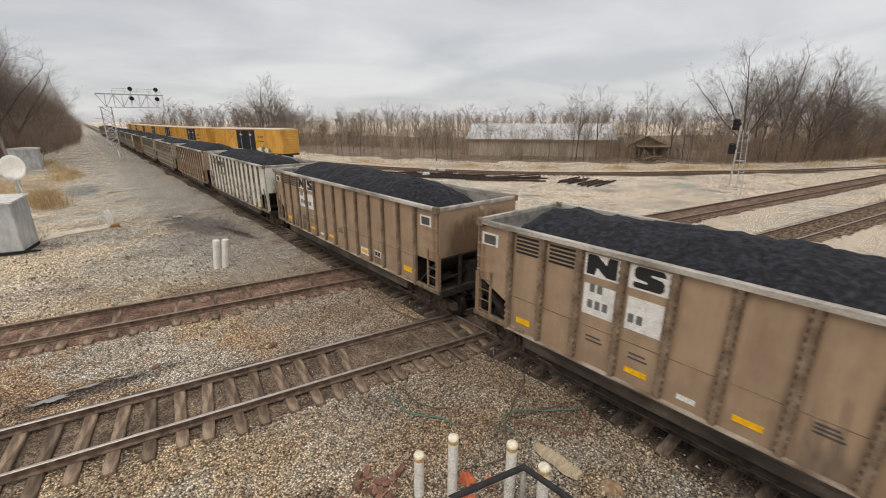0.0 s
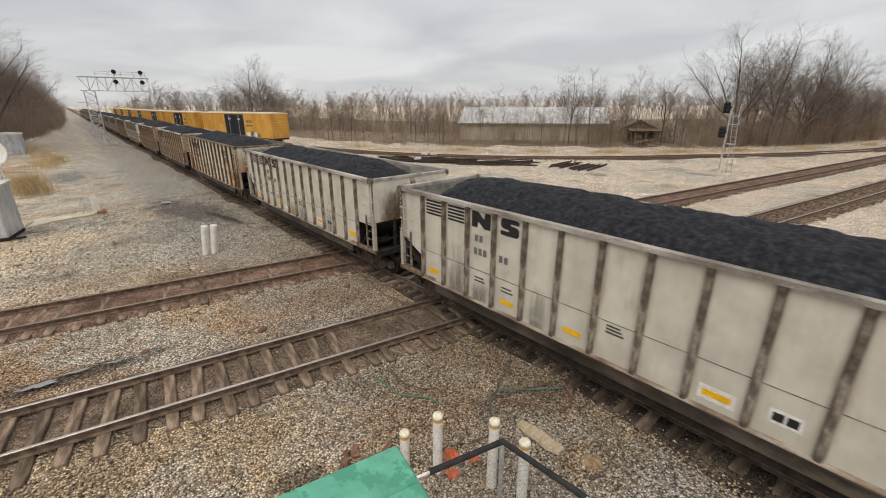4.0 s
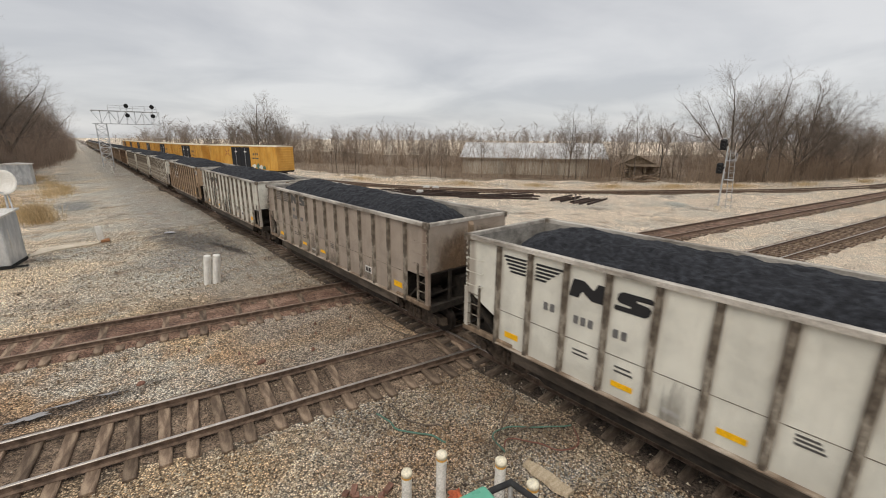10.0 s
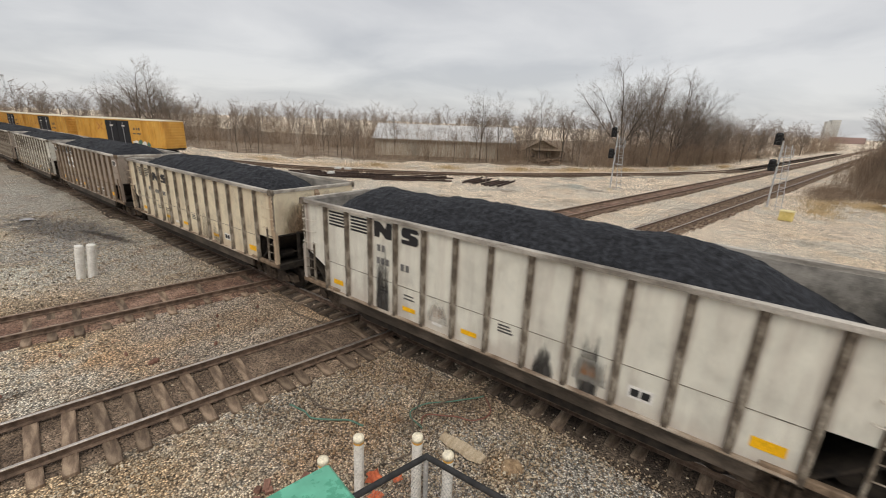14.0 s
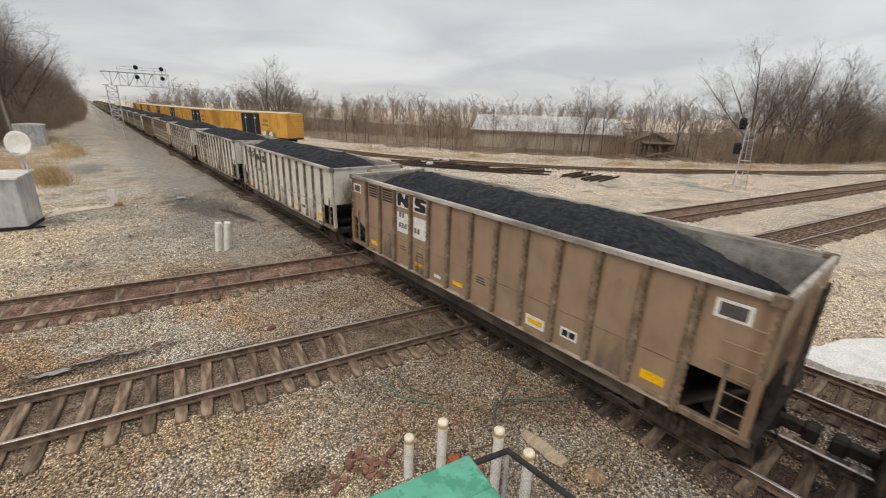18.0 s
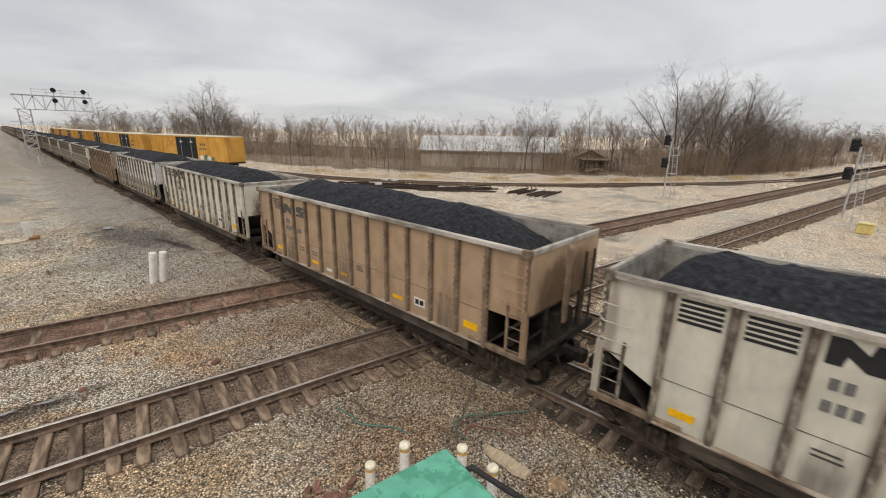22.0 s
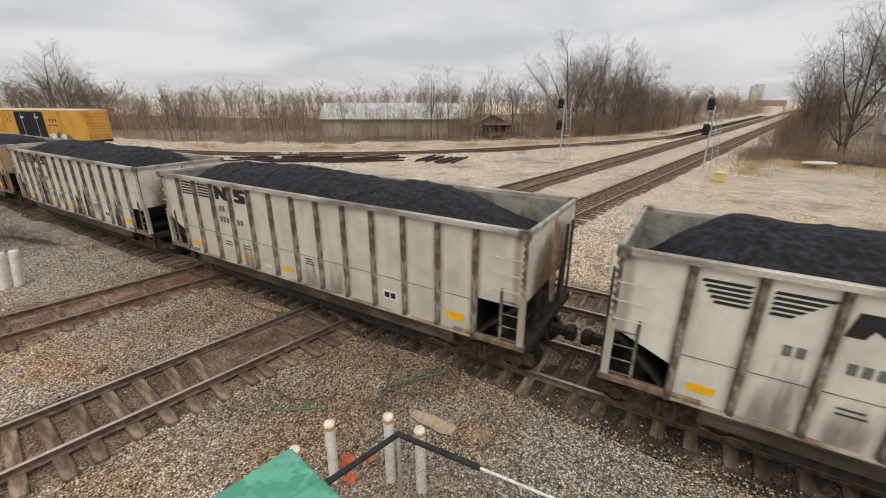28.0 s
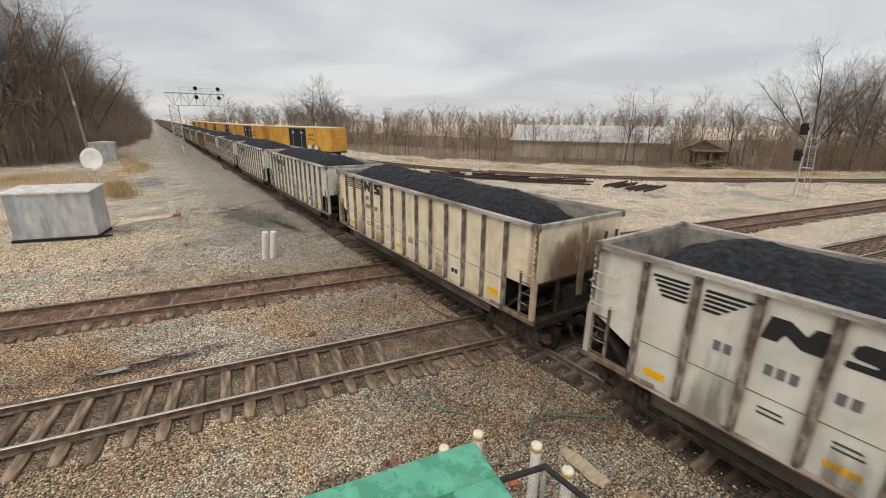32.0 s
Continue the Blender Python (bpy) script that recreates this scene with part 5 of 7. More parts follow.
def thicket(name, label, category, zones, mat, kind="stuff"):
    """Stems and twigs joined over whole zones: (points, clumps, half width, height, stems each)."""
    rows = []
    for points, count, wide, tall, stems, seed in zones:
        for x, y, rnd in in_line(points, count, wide, seed):
            lush = rnd.uniform(0.5, 1.25)
            for _ in range(stems):
                bx, by = x + rnd.gauss(0, 0.7), y + rnd.gauss(0, 0.7)
                h = tall * lush * rnd.uniform(0.45, 1.05)
                lx, ly = rnd.gauss(0, 0.16), rnd.gauss(0, 0.16)
                p = (bx, by, -0.05)
                last = 3
                for i in range(last):
                    q = (p[0] + lx * h / 3 + rnd.gauss(0, 0.1), p[1] + ly * h / 3 + rnd.gauss(0, 0.1), p[2] + h / 3)
                    r = 0.016 * (tall / 4) ** 0.5
                    rows.append([*p, *q, r * (1 - i / 4), r * (1 - (i + 1) / 4)])
                    if i:
                        for _ in range(4):
                            e = h * rnd.uniform(0.12, 0.3)
                            a = rnd.uniform(0, 6.28)
                            rows.append([*q, q[0] + e * 0.4 * math.cos(a), q[1] + e * 0.4 * math.sin(a), q[2] + e * rnd.uniform(0.45, 1.0), 0.009, 0.003])
                    p = q
    lone(name, mesh_from(name, *sticks(rows, 3), mat), None, label, category, kind=kind)


LEFT_EDGE = [(-34, 68), (-15, 71), (-10, 77), (-6.4, 106), (-2.5, 150), (-1, 260)]
BACK_EDGE = [(29, 92), (33.5, 70), (38.5, 56), (44.5, 44), (49.7, 36.7), (56.5, 31), (63.7, 25.4), (73.5, 19.6), (86, 13.6), (101, 8.4), (150, -1)]
RIGHT_EDGE = [(54, -27), (57, -17), (59.5, -11.5), (64, -8), (75, -8.8), (90, -11.5), (140, -20.5), (260, -42)]
M_LITTER = material("woodland_leaf_litter", [(0.13, 0.095, 0.065), (0.22, 0.165, 0.115), (0.32, 0.25, 0.175)], 0.5, 0.95, 0, 0.5, 8.0, detail=9)


def litter(edge, push, name):
    """The brown floor of the woods behind an edge, pushed outward from it."""
    s = Shape()
    n = len(edge)
    for k, (f, z) in enumerate(((0.0, 0.0), (0.12, 0.07), (1.0, 0.07))):
        s.v += [(x + push[0] * f, y + push[1] * f, z - (0.1 if k == 0 else 0)) for x, y in edge]
    s.f = [(r * n + i, r * n + i + 1, (r + 1) * n + i + 1, (r + 1) * n + i) for r in range(2) for i in range(n - 1)]
    lone(name, s, M_LITTER, "brown leaf litter on the floor of the woods", "ground", kind="structure")


litter([(20, 200), (30, 130), *((x + 0.5, y + 0.5) for x, y in BACK_EDGE)], (60, 75), "woodland_floor")
litter([(-60, 64), *LEFT_EDGE], (-40, 60), "woodland_floor")
litter([(50, -34), *RIGHT_EDGE], (12, -70), "woodland_floor")
thicket("woodland_brush", "dense dark leafless brush along the main line", "undergrowth", [
    ([(x - 0.5, y + 1) for x, y in LEFT_EDGE], 300, 1.8, 6.0, 14, 1),
    ([(x - 4.0, y + 4) for x, y in LEFT_EDGE], 330, 2.8, 10.5, 13, 2),
    ([(-34, 80), (-19, 84), (-13, 108), (-9, 150), (-7, 230)], 260, 4.0, 13.0, 12, 9),
], M_BRUSH_DARK)
thicket("undergrowth", "leafless brown undergrowth along the yard's edges", "undergrowth", [
    ([(x + 1, y + 1.5) for x, y in BACK_EDGE], 190, 1.8, 2.2, 8, 3),
    ([(x + 6, y + 7) for x, y in BACK_EDGE], 170, 3.5, 5.6, 7, 4),
    ([(x + 17, y + 20) for x, y in BACK_EDGE], 400, 6.0, 5.8, 7, 14),
    ([(16, 200), (26, 150), (33, 118), (40, 100)], 200, 3.5, 6.0, 12, 15),
    ([(36, 128), (48, 104), (58, 84), (70, 66)], 190, 6.0, 6.2, 11, 19),
    ([(68, 27), (82, 19.5), (98, 13.5), (120, 8), (160, 0), (300, -26)], 300, 3.0, 6.5, 10, 5),
    (RIGHT_EDGE, 260, 1.5, 3.4, 15, 6),
    ([(x + 2.5, y - 3.5) for x, y in RIGHT_EDGE], 150, 2.4, 4.6, 11, 7),
    ([(68, 24), (80, 17.5), (92, 12.5), (112, 7.2)], 210, 1.8, 4.2, 11, 18),
    ([(66, 38), (69.5, 35), (72, 31.5), (75, 28.5)], 90, 1.4, 3.4, 11, 16),
    ([(46, 54), (52, 46), (58, 38), (63, 32)], 80, 1.5, 4.6, 7, 20),
    ([(54, -4.6), (58, -5.6), (64, -6.2)], 90, 1.0, 1.0, 14, 17),
    ([(52, -27), (55, -17), (57.5, -11), (61, -7.5)], 130, 1.2, 1.5, 16, 12),
    ([(62, -10), (66, -10), (74, -11)], 45, 1.2, 5.0, 14, 13),
], M_BRUSH)

rnd_t = random.Random(11)
# the grove left of the line, the tall trees behind the yard, the line of saplings, the trees right of the far tracks
for x, y, k, s in [(-15.5, 74, 0, 1.72), (-11.8, 77, 1, 1.6), (-19, 76, 1, 1.75), (-24, 74, 0, 1.8), (-30, 76, 1, 1.7), (-17, 80, 3, 1.7), (-22, 82, 1, 1.7), (-10.2, 82, 3, 1.6), (-13, 86, 0, 1.6), (-9.0, 95, 1, 1.45), (-28, 84, 0, 1.7), (-8.0, 104, 0, 1.5), (-12, 98, 1, 1.5),
                   (-18, 92, 0, 1.6), (-7.5, 118, 1, 1.25), (-10, 112, 3, 1.35), (-6.2, 130, 0, 1.15), (-9, 128, 1, 1.2), (-5.5, 146, 1, 1.05), (-8, 150, 0, 1.05), (-4.5, 170, 1, 1.0), (-35, 80, 0, 1.7), (-26, 78, 3, 1.7), (-13.5, 79, 3, 1.55), (-20.5, 73, 3, 1.5)]:
    plant(k, x, y, s, rnd_t.uniform(0, 6.28), "tall bare tree standing in brown undergrowth")
for x, y, k, s in [(75.6, 20.6, 0, 1.22), (80.6, 17.0, 1, 1.14), (78.6, 19.6, 3, 1.15), (86, 14.6, 2, 1.34), (89.5, 14.0, 0, 1.12), (83, 17.2, 5, 1.7), (93, 12, 5, 1.5), (94, 13, 0, 0.98), (99, 11.5, 2, 0.95), (106, 9.5, 1, 0.66), (88, 17, 3, 1.05), (83, 20, 3, 1.12), (113, 8, 0, 0.68), (126, 5.5, 2, 0.7), (140, 3, 1, 0.62), (160, -1, 0, 0.65), (96, 12, 3, 0.85), (102, 9.5, 1, 0.7), (109, 8, 3, 0.75), (118, 5.5, 3, 0.7), (133, 2.5, 3, 0.65), (150, -1.5, 3, 0.65), (180, -7, 1, 0.6), (60, 38.5, 3, 0.85), (62.5, 36.5, 4, 1.3), (67, 31, 4, 1.35), (69, 28, 3, 0.75)]:
    plant(k, x, y, s, rnd_t.uniform(0, 6.28), "tall bare spreading tree at the yard's edge")
for x, y, k, s in [(57.5, -18.6, 1, 1.3), (56, -22, 0, 1.35), (61, -18, 0, 1.25), (66.5, -10.2, 3, 0.95), (64.5, -10.8, 3, 0.9), (68.5, -11.5, 1, 0.75), (55, -26, 1, 1.15), (62.5, -11, 5, 1.3), (72, -11.5, 5, 1.2), (82, -13.5, 5, 1.2), (96, -17, 2, 0.7), (65, -13.5, 2, 0.75), (59, -23, 3, 1.1)]:
    plant(k, x, y, s, rnd_t.uniform(0, 6.28), "bare tree with fine twigs beside the crossing tracks")
leafy = plant(1, 61.6, -13.2, 1.12, 2.0, "bare tree with a few reddish dry leaves beside the crossing tracks")
birch = plant(3, 61.2, -15.0, 1.0, 0.4, "pale-barked bare tree leaning out of the brush")
for ob in birch.children:
    if ob.name.startswith("trunk"):
        ob.data = ob.data.copy()
        ob.data.materials[0] = M_BIRCH
leaf_rnd = np.random.RandomState(3)
leaf_wood, leaf_twigs = grow(41, 16, 0.31, 5, 0.5, 0.28, 0.86)
leaf_at = leaf_twigs[leaf_rnd.choice(len(leaf_twigs), 900), 3:6] * (16 * 1.12 / leaf_twigs[:, 5].max())
leaf_at = leaf_at + leaf_rnd.normal(0, 0.05, leaf_at.shape)
leaf_rows = np.concatenate([leaf_at, leaf_at + leaf_rnd.normal(0, 0.06, leaf_at.shape) - [0, 0, 0.05], np.full((900, 1), 0.01), np.full((900, 1), 0.032)], 1)
part("dry_leaves", mesh_from("dry_leaves", *sticks(leaf_rows, 3), material("dry_leaves", [(0.19, 0.10, 0.075), (0.30, 0.17, 0.12)], 2.0, 0.9, 0, 0, 20, island=0.3)), None, leafy, "reddish-brown dry leaves")
for x, y, k, s in [(34, 107, 2, 1.3), (37.5, 110, 0, 1.2), (42, 112, 2, 1.05), (30.5, 112, 3, 0.8), (27, 122, 3, 0.75), (31, 118, 4, 1.2), (28, 128, 5, 1.3), (26, 145, 5, 1.3), (46, 100, 4, 1.0), (24, 165, 4, 1.3)]:
    plant(k, x, y, s, rnd_t.uniform(0, 6.28), "bare tree behind the yellow boxcars")
for x, y, rnd in in_line([(p[0] + 3, p[1] + 4) for p in BACK_EDGE], 64, 4.5, 21):
    plant(rnd.choice((4, 4, 5)), x, y, rnd.uniform(0.6, 0.98), rnd.uniform(0, 6.28), "thin bare sapling in the brush behind the yard")

# distant woods on all sides
far_rows = []
rnd_f = random.Random(5)
for _ in range(1500):
    a, dist = radians(rnd_f.uniform(-70, 200)), rnd_f.uniform(150, 420)
    x, y = dist * math.sin(a), dist * math.cos(a)
    if -3 < x < 24 and y > 0 or abs(Vector((x, y, 0)).dot(ACROSS) - 12.5) < 14:
        continue
    h = rnd_f.uniform(7, 13)
    far_rows.append([x, y, 0, x, y, h * 0.5, 0.16, 0.1])
    for _ in range(16):
        z = h * rnd_f.uniform(0.25, 0.8)
        e, b = h * rnd_f.uniform(0.12, 0.3), rnd_f.uniform(0, 6.28)
        qx, qy, qz = x + e * 0.7 * math.cos(b), y + e * 0.7 * math.sin(b), z + e
        far_rows.append([x, y, z, qx, qy, qz, 0.07, 0.045])
        for _ in range(2):
            c = rnd_f.uniform(0, 6.28)
            far_rows.append([qx, qy, qz, qx + e * 0.6 * math.cos(c), qy + e * 0.6 * math.sin(c), qz + e * rnd_f.uniform(-0.1, 0.6), 0.055, 0.03])
# grey-brown twigs lightened, the haze of distance mixed into their colour
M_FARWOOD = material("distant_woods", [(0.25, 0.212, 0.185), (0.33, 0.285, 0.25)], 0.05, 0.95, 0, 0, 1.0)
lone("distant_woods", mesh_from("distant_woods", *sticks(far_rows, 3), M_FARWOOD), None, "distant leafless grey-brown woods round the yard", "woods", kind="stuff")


def tufts(zones, seed):
    rows = []
    rnd = random.Random(seed)
    for cx, cy, rx, ry, count, tall in zones:
        for _ in range(count):
            a, q = rnd.uniform(0, 6.28), abs(rnd.gauss(0, 0.62))
            x, y = cx + rx * q * math.cos(a), cy + ry * q * math.sin(a)
            h = tall * rnd.uniform(0.4, 1.1)
            lx, ly = rnd.gauss(0, 0.35) * h, rnd.gauss(0, 0.35) * h
            rows.append([x, y, -0.05, x + lx * 0.4, y + ly * 0.4, h * 0.65, 0.012, 0.009])
            rows.append([x + lx * 0.4, y + ly * 0.4, h * 0.65, x + lx, y + ly, h, 0.009, 0.003])
    return rows


grass = tufts([(-2.8, 42.3, 0.9, 1.5, 1100, 1.25), (-3.7, 45, 0.9, 2.5, 600, 0.8), (-1.6, 64, 0.9, 5, 700, 0.7), (-3.0, 72, 1.2, 6, 500, 0.6), (-12, 58, 6, 6, 1500, 0.3), (-5.5, 52, 2.5, 6, 600, 0.35), (-2.6, 62, 1.5, 7, 600, 0.5), (-4.5, 84, 2.2, 9, 700, 0.5), (-8.5, 44, 2.5, 8, 800, 0.3),
               (53.5, -9, 3.5, 5, 2200, 0.35), (50, -16, 3, 6, 1400, 0.3), (46, -4, 3.5, 1.6, 700, 0.3), (51, -4.5, 4, 1.4, 700, 0.3), (54, 28, 3.5, 2.2, 700, 0.35), (61, 22.8, 3.5, 2.2, 700, 0.35), (69, 17.6, 4, 2, 600, 0.35), (80, 12, 5, 2, 600, 0.35), (95, 6.8, 7, 1.6, 500, 0.35), (47, 35, 3, 3, 600, 0.35), (41, 43, 3.5, 4.0, 700, 0.35), (33, 58, 2.5, 8, 600, 0.4), (40, -13, 3, 3, 400, 0.3)], 8)
lone("dead_grass", mesh_from("dead_grass", *sticks(grass, 3), M_DRY), None, "clumps of dead straw-coloured grass", "grass", kind="stuff")

# ---- loose stones ----
M_STONE = material("ballast_stones", [(0.75, 0.75, 0.75), (1.0, 1.0, 1.0)], 3.0, 0.9, 0, 0.1, 60.0)


def stone_colours():
    """Each stone takes one of the colours of mixed ballast: slate, brown, tan, grey, cream."""
    nt, ln = M_STONE.node_tree.nodes, M_STONE.node_tree.links
    bsdf = nt["Principled BSDF"]
    ramp = nt.new("ShaderNodeValToRGB")
    els = ramp.color_ramp.elements
    shades = ((0.0, (0.07, 0.056, 0.044)), (0.14, (0.20, 0.145, 0.098)), (0.34, (0.37, 0.27, 0.175)), (0.54, (0.53, 0.405, 0.27)), (0.70, (0.50, 0.43, 0.325)), (0.86, (0.74, 0.60, 0.43)), (1.0, (0.90, 0.80, 0.63)))
    while len(els) < len(shades):
        els.new(0.5)
    for el, (pos, col) in zip(els, shades):
        el.position, el.color = pos, (*col, 1)
    ln.new(nt.new("ShaderNodeNewGeometry").outputs["Random Per Island"], ramp.inputs[0])
    mul = nt.new("ShaderNodeMixRGB")
    mul.blend_type, mul.inputs[0].default_value = "MULTIPLY", 1.0
    ln.new(ramp.outputs[0], mul.inputs[1])
    ln.new(bsdf.inputs["Base Color"].links[0].from_socket, mul.inputs[2])
    co = nt.new("ShaderNodeTexCoord")
    colour = blotch(nt, ln, co.outputs["Object"], mul.outputs[0], (0.13, 0.095, 0.068), 0.33, 0.54, 0.68, 0.55)
    wob = nt.new("ShaderNodeTexNoise")
    wob.inputs["Scale"].default_value, wob.inputs["Detail"].default_value = 0.9, 6.0
    ln.new(co.outputs["Object"], wob.inputs["Vector"])
    for row in ((6.4, 8.0, 1.0, 4.6, 6, (0.68, 0.56, 0.45), 0.6), (-1.0, 12.0, 1.9, 0.34, -2, (0.25, 0.2, 0.17), 0.9), (1.7, 5.7, 0.5, 0.3, -20, (0.35, 0.28, 0.24), 0.8), (4.4, 5.6, 1.6, 1.0, 0, (0.85, 0.66, 0.5), 0.6),
                (3.4, 12.0, 2.4, 0.5, -9, (0.95, 0.83, 0.68), 0.7), (-3.4, 12.6, 1.6, 0.5, -4, (0.5, 0.42, 0.36), 0.8), (4.6, 28.5, 1.7, 5.0, 12, (0.42, 0.42, 0.43), 0.8), (5.75, 25.4, 0.26, 2.6, 14, (0.2, 0.17, 0.15), 0.9),
                (12.0, 1, 2.6, 16, 0, (0.62, 0.52, 0.43), 0.8), (9.6, -3, 0.8, 9, 0, (0.5, 0.42, 0.35), 0.7)):
        colour = patch(nt, ln, co, wob, colour, *row, "MULTIPLY")
    ln.new(colour, bsdf.inputs["Base Color"])


stone_colours()


def stones(zones, seed):
    rnd = np.random.RandomState(seed)
    places, sizes = [], []
    for x0, x1, y0, y1, count, size in zones:
        places.append(np.stack([rnd.uniform(x0, x1, count), rnd.uniform(y0, y1, count)], 1))
        sizes.append(rnd.uniform(0.5, 1.2, count) ** 1.6 * size)
    xy, size = np.concatenate(places), np.concatenate(sizes)
    # keep the rails clear and the space between close ties mostly clear
    main = np.abs(xy[:, 0] - MAIN_X)
    second = np.abs(xy[:, 0] - SECOND_X)
    off = xy @ np.array([ACROSS.x, ACROSS.y])
    clear, clear_of_ties = np.ones(len(xy), bool), np.ones(len(xy), bool)
    for dist in (main, second, np.abs(off - NEAR_OFF), np.abs(off - FAR_OFF)):
        clear &= np.abs(dist - 0.7525) > 0.13
    clear &= (main > 1.45) | (rnd.rand(len(xy)) < 0.1)
    for dist in (np.abs(off - NEAR_OFF), np.abs(off - FAR_OFF)):
        clear &= (dist > 1.2) | (rnd.rand(len(xy)) < 0.15)
        clear_of_ties &= dist > 1.45
    clear &= (np.abs(off - 12.7) > 1.7) | (rnd.rand(len(xy)) < 0.4)
    xy, size = xy[clear], size[clear]
    n = len(xy)
    base = np.array([[1, 0, 0], [0, 1, 0], [-1, 0, 0], [0, -1, 0], [0, 0, 0.8], [0, 0, -0.6]], float)
    v = base[None] * rnd.uniform(0.6, 1.25, (n, 6, 1)) + rnd.normal(0, 0.18, (n, 6, 3))
    a = rnd.uniform(0, 6.28, n)
    c, s = np.cos(a), np.sin(a)
    v = np.stack([v[..., 0] * c[:, None] - v[..., 1] * s[:, None], v[..., 0] * s[:, None] + v[..., 1] * c[:, None], v[..., 2]], -1) * size[:, None, None]
    v[..., :2] += xy[:, None]
    v[..., 2] += (rnd.uniform(-0.04, -0.005, n) - np.where(clear_of_ties[clear], 0.0, 0.03))[:, None]
    f = np.array([[0, 1, 4], [1, 2, 4], [2, 3, 4], [3, 0, 4], [1, 0, 5], [2, 1, 5], [3, 2, 5], [0, 3, 5]])
    return v.reshape(-1, 3), (np.arange(n)[:, None, None] * 6 + f[None]).reshape(-1, 3)


lone("ballast_stones", mesh_from("ballast_stones", *stones([(-10, 8.0, 2.0, 9.0, 60000, 0.028), (-12, 8.0, 8.5, 17.5, 28000, 0.03), (-9, 7.5, 17, 34, 16000, 0.036), (7, 11, -6, 12, 6000, 0.03), (11, 24, -8, 12, 9000, 0.038), (2, 8, -4, 3, 14000, 0.027)], 4), M_STONE), None, "loose grey and tan crushed stones", "gravel", kind="stuff")

# ---- structures round the yard ----
M_GALV = material("galvanised_steel", [(0.42, 0.43, 0.44), (0.55, 0.56, 0.57), (0.66, 0.67, 0.68)], 2.5, 0.5, 0.55, 0.05, 20)
# uneven reflection on the sheet is put in as blotches of colour
M_SHEET = material("reflection_mottled_sheet", [(0.36, 0.385, 0.41), (0.52, 0.54, 0.555), (0.66, 0.67, 0.675)], 1.1, 0.42, 0.35, 0.02, 90, (1.6, 1.6, 0.6), spots=((0.33, 0.345, 0.37), 1.3, 0.52, 0.66, 0.6))
M_CAP = material("weathered_white_lid", [(0.58, 0.56, 0.52), (0.76, 0.74, 0.70)], 2.5, 0.75, 0, 0.1, 20)
M_SIGNAL = plain("signal_black", (0.012, 0.012, 0.013), 0.55)
M_WHITEPOST = material("white_plastic_post", [(0.72, 0.69, 0.63), (0.84, 0.82, 0.77)], 3.0, 0.5, 0, 0.05, 30, spots=((0.42, 0.36, 0.28), 5.0, 0.58, 0.72, 0.6))
M_CAPPVC = material("cream_plastic_cap", [(0.78, 0.70, 0.52), (0.86, 0.79, 0.62)], 3.0, 0.45, 0, 0.03, 30)
M_TAPE = plain("orange_band", (0.72, 0.40, 0.09), 0.5)
M_WOODPOLE = material("weathered_pole_wood", [(0.20, 0.175, 0.15), (0.32, 0.285, 0.25)], 4.0, 0.9, 0, 0.3, 40, (4, 4, 0.3))
M_DARKBASE = plain("dark_base", (0.02, 0.02, 0.02), 0.9)
M_CONCRETE = material("pale_concrete", [(0.50, 0.485, 0.46), (0.62, 0.605, 0.575), (0.74, 0.72, 0.69)], 1.8, 0.9, 0, 0.3, 40)
M_PAD = material("sandy_concrete", [(0.56, 0.475, 0.36), (0.74, 0.65, 0.52)], 1.2, 0.95, 0, 0.4, 30, spots=((0.42, 0.35, 0.27), 1.1, 0.5, 0.65, 0.7))
M_BOXYELLOW = material("boxcar_yellow", [(0.58, 0.29, 0.05), (0.68, 0.365, 0.07), (0.74, 0.43, 0.10)], 0.7, 0.6, 0, 0.05, 12, (1, 1, 0.4), spots=((0.36, 0.19, 0.06), 0.9, 0.55, 0.75, 0.5))
M_BOXROOF = plain("pale_boxcar_roof", (0.66, 0.58, 0.42), 0.6)
M_DOOR = plain("boxcar_door_black", (0.02, 0.022, 0.028), 0.6)
M_ROOF = material("sheet_metal_roof", [(0.50, 0.495, 0.485), (0.63, 0.625, 0.615)], 0.4, 0.5, 0.2, 0.08, 5)
M_SHEDDOOR = material("dull_sheet_door", [(0.30, 0.27, 0.22), (0.42, 0.38, 0.32)], 1.5, 0.8, 0, 0.2, 20, (1, 1, 0.3))
M_SHEDWALL = material("faded_shed_wall", [(0.46, 0.41, 0.33), (0.60, 0.545, 0.455)], 0.7, 0.9, 0, 0.15, 10, (1, 1, 0.4))
M_HOUSEWALL = material("old_yellow_boards", [(0.20, 0.155, 0.10), (0.31, 0.25, 0.17)], 0.8, 0.9, 0, 0.2, 14, (1, 1, 4))
M_HOUSEROOF = material("brown_rotten_shingles", [(0.15, 0.11, 0.075), (0.26, 0.195, 0.13)], 1.2, 0.95, 0, 0.5, 16)
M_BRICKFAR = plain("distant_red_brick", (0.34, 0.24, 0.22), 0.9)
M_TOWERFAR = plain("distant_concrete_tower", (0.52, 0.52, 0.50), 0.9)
# pane colour paled to grey, with distant haze painted in
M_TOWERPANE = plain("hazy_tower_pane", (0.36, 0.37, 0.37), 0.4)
M_WINDOW = plain("dark_window_glass", (0.06, 0.07, 0.085), 0.12)
M_HOSE_G = plain("dull_green", (0.10, 0.195, 0.145), 0.5)
M_FOAM = material("black_foam_sleeve", [(0.018, 0.018, 0.019), (0.035, 0.034, 0.034)], 8, 0.75, 0, 0.15, 50)


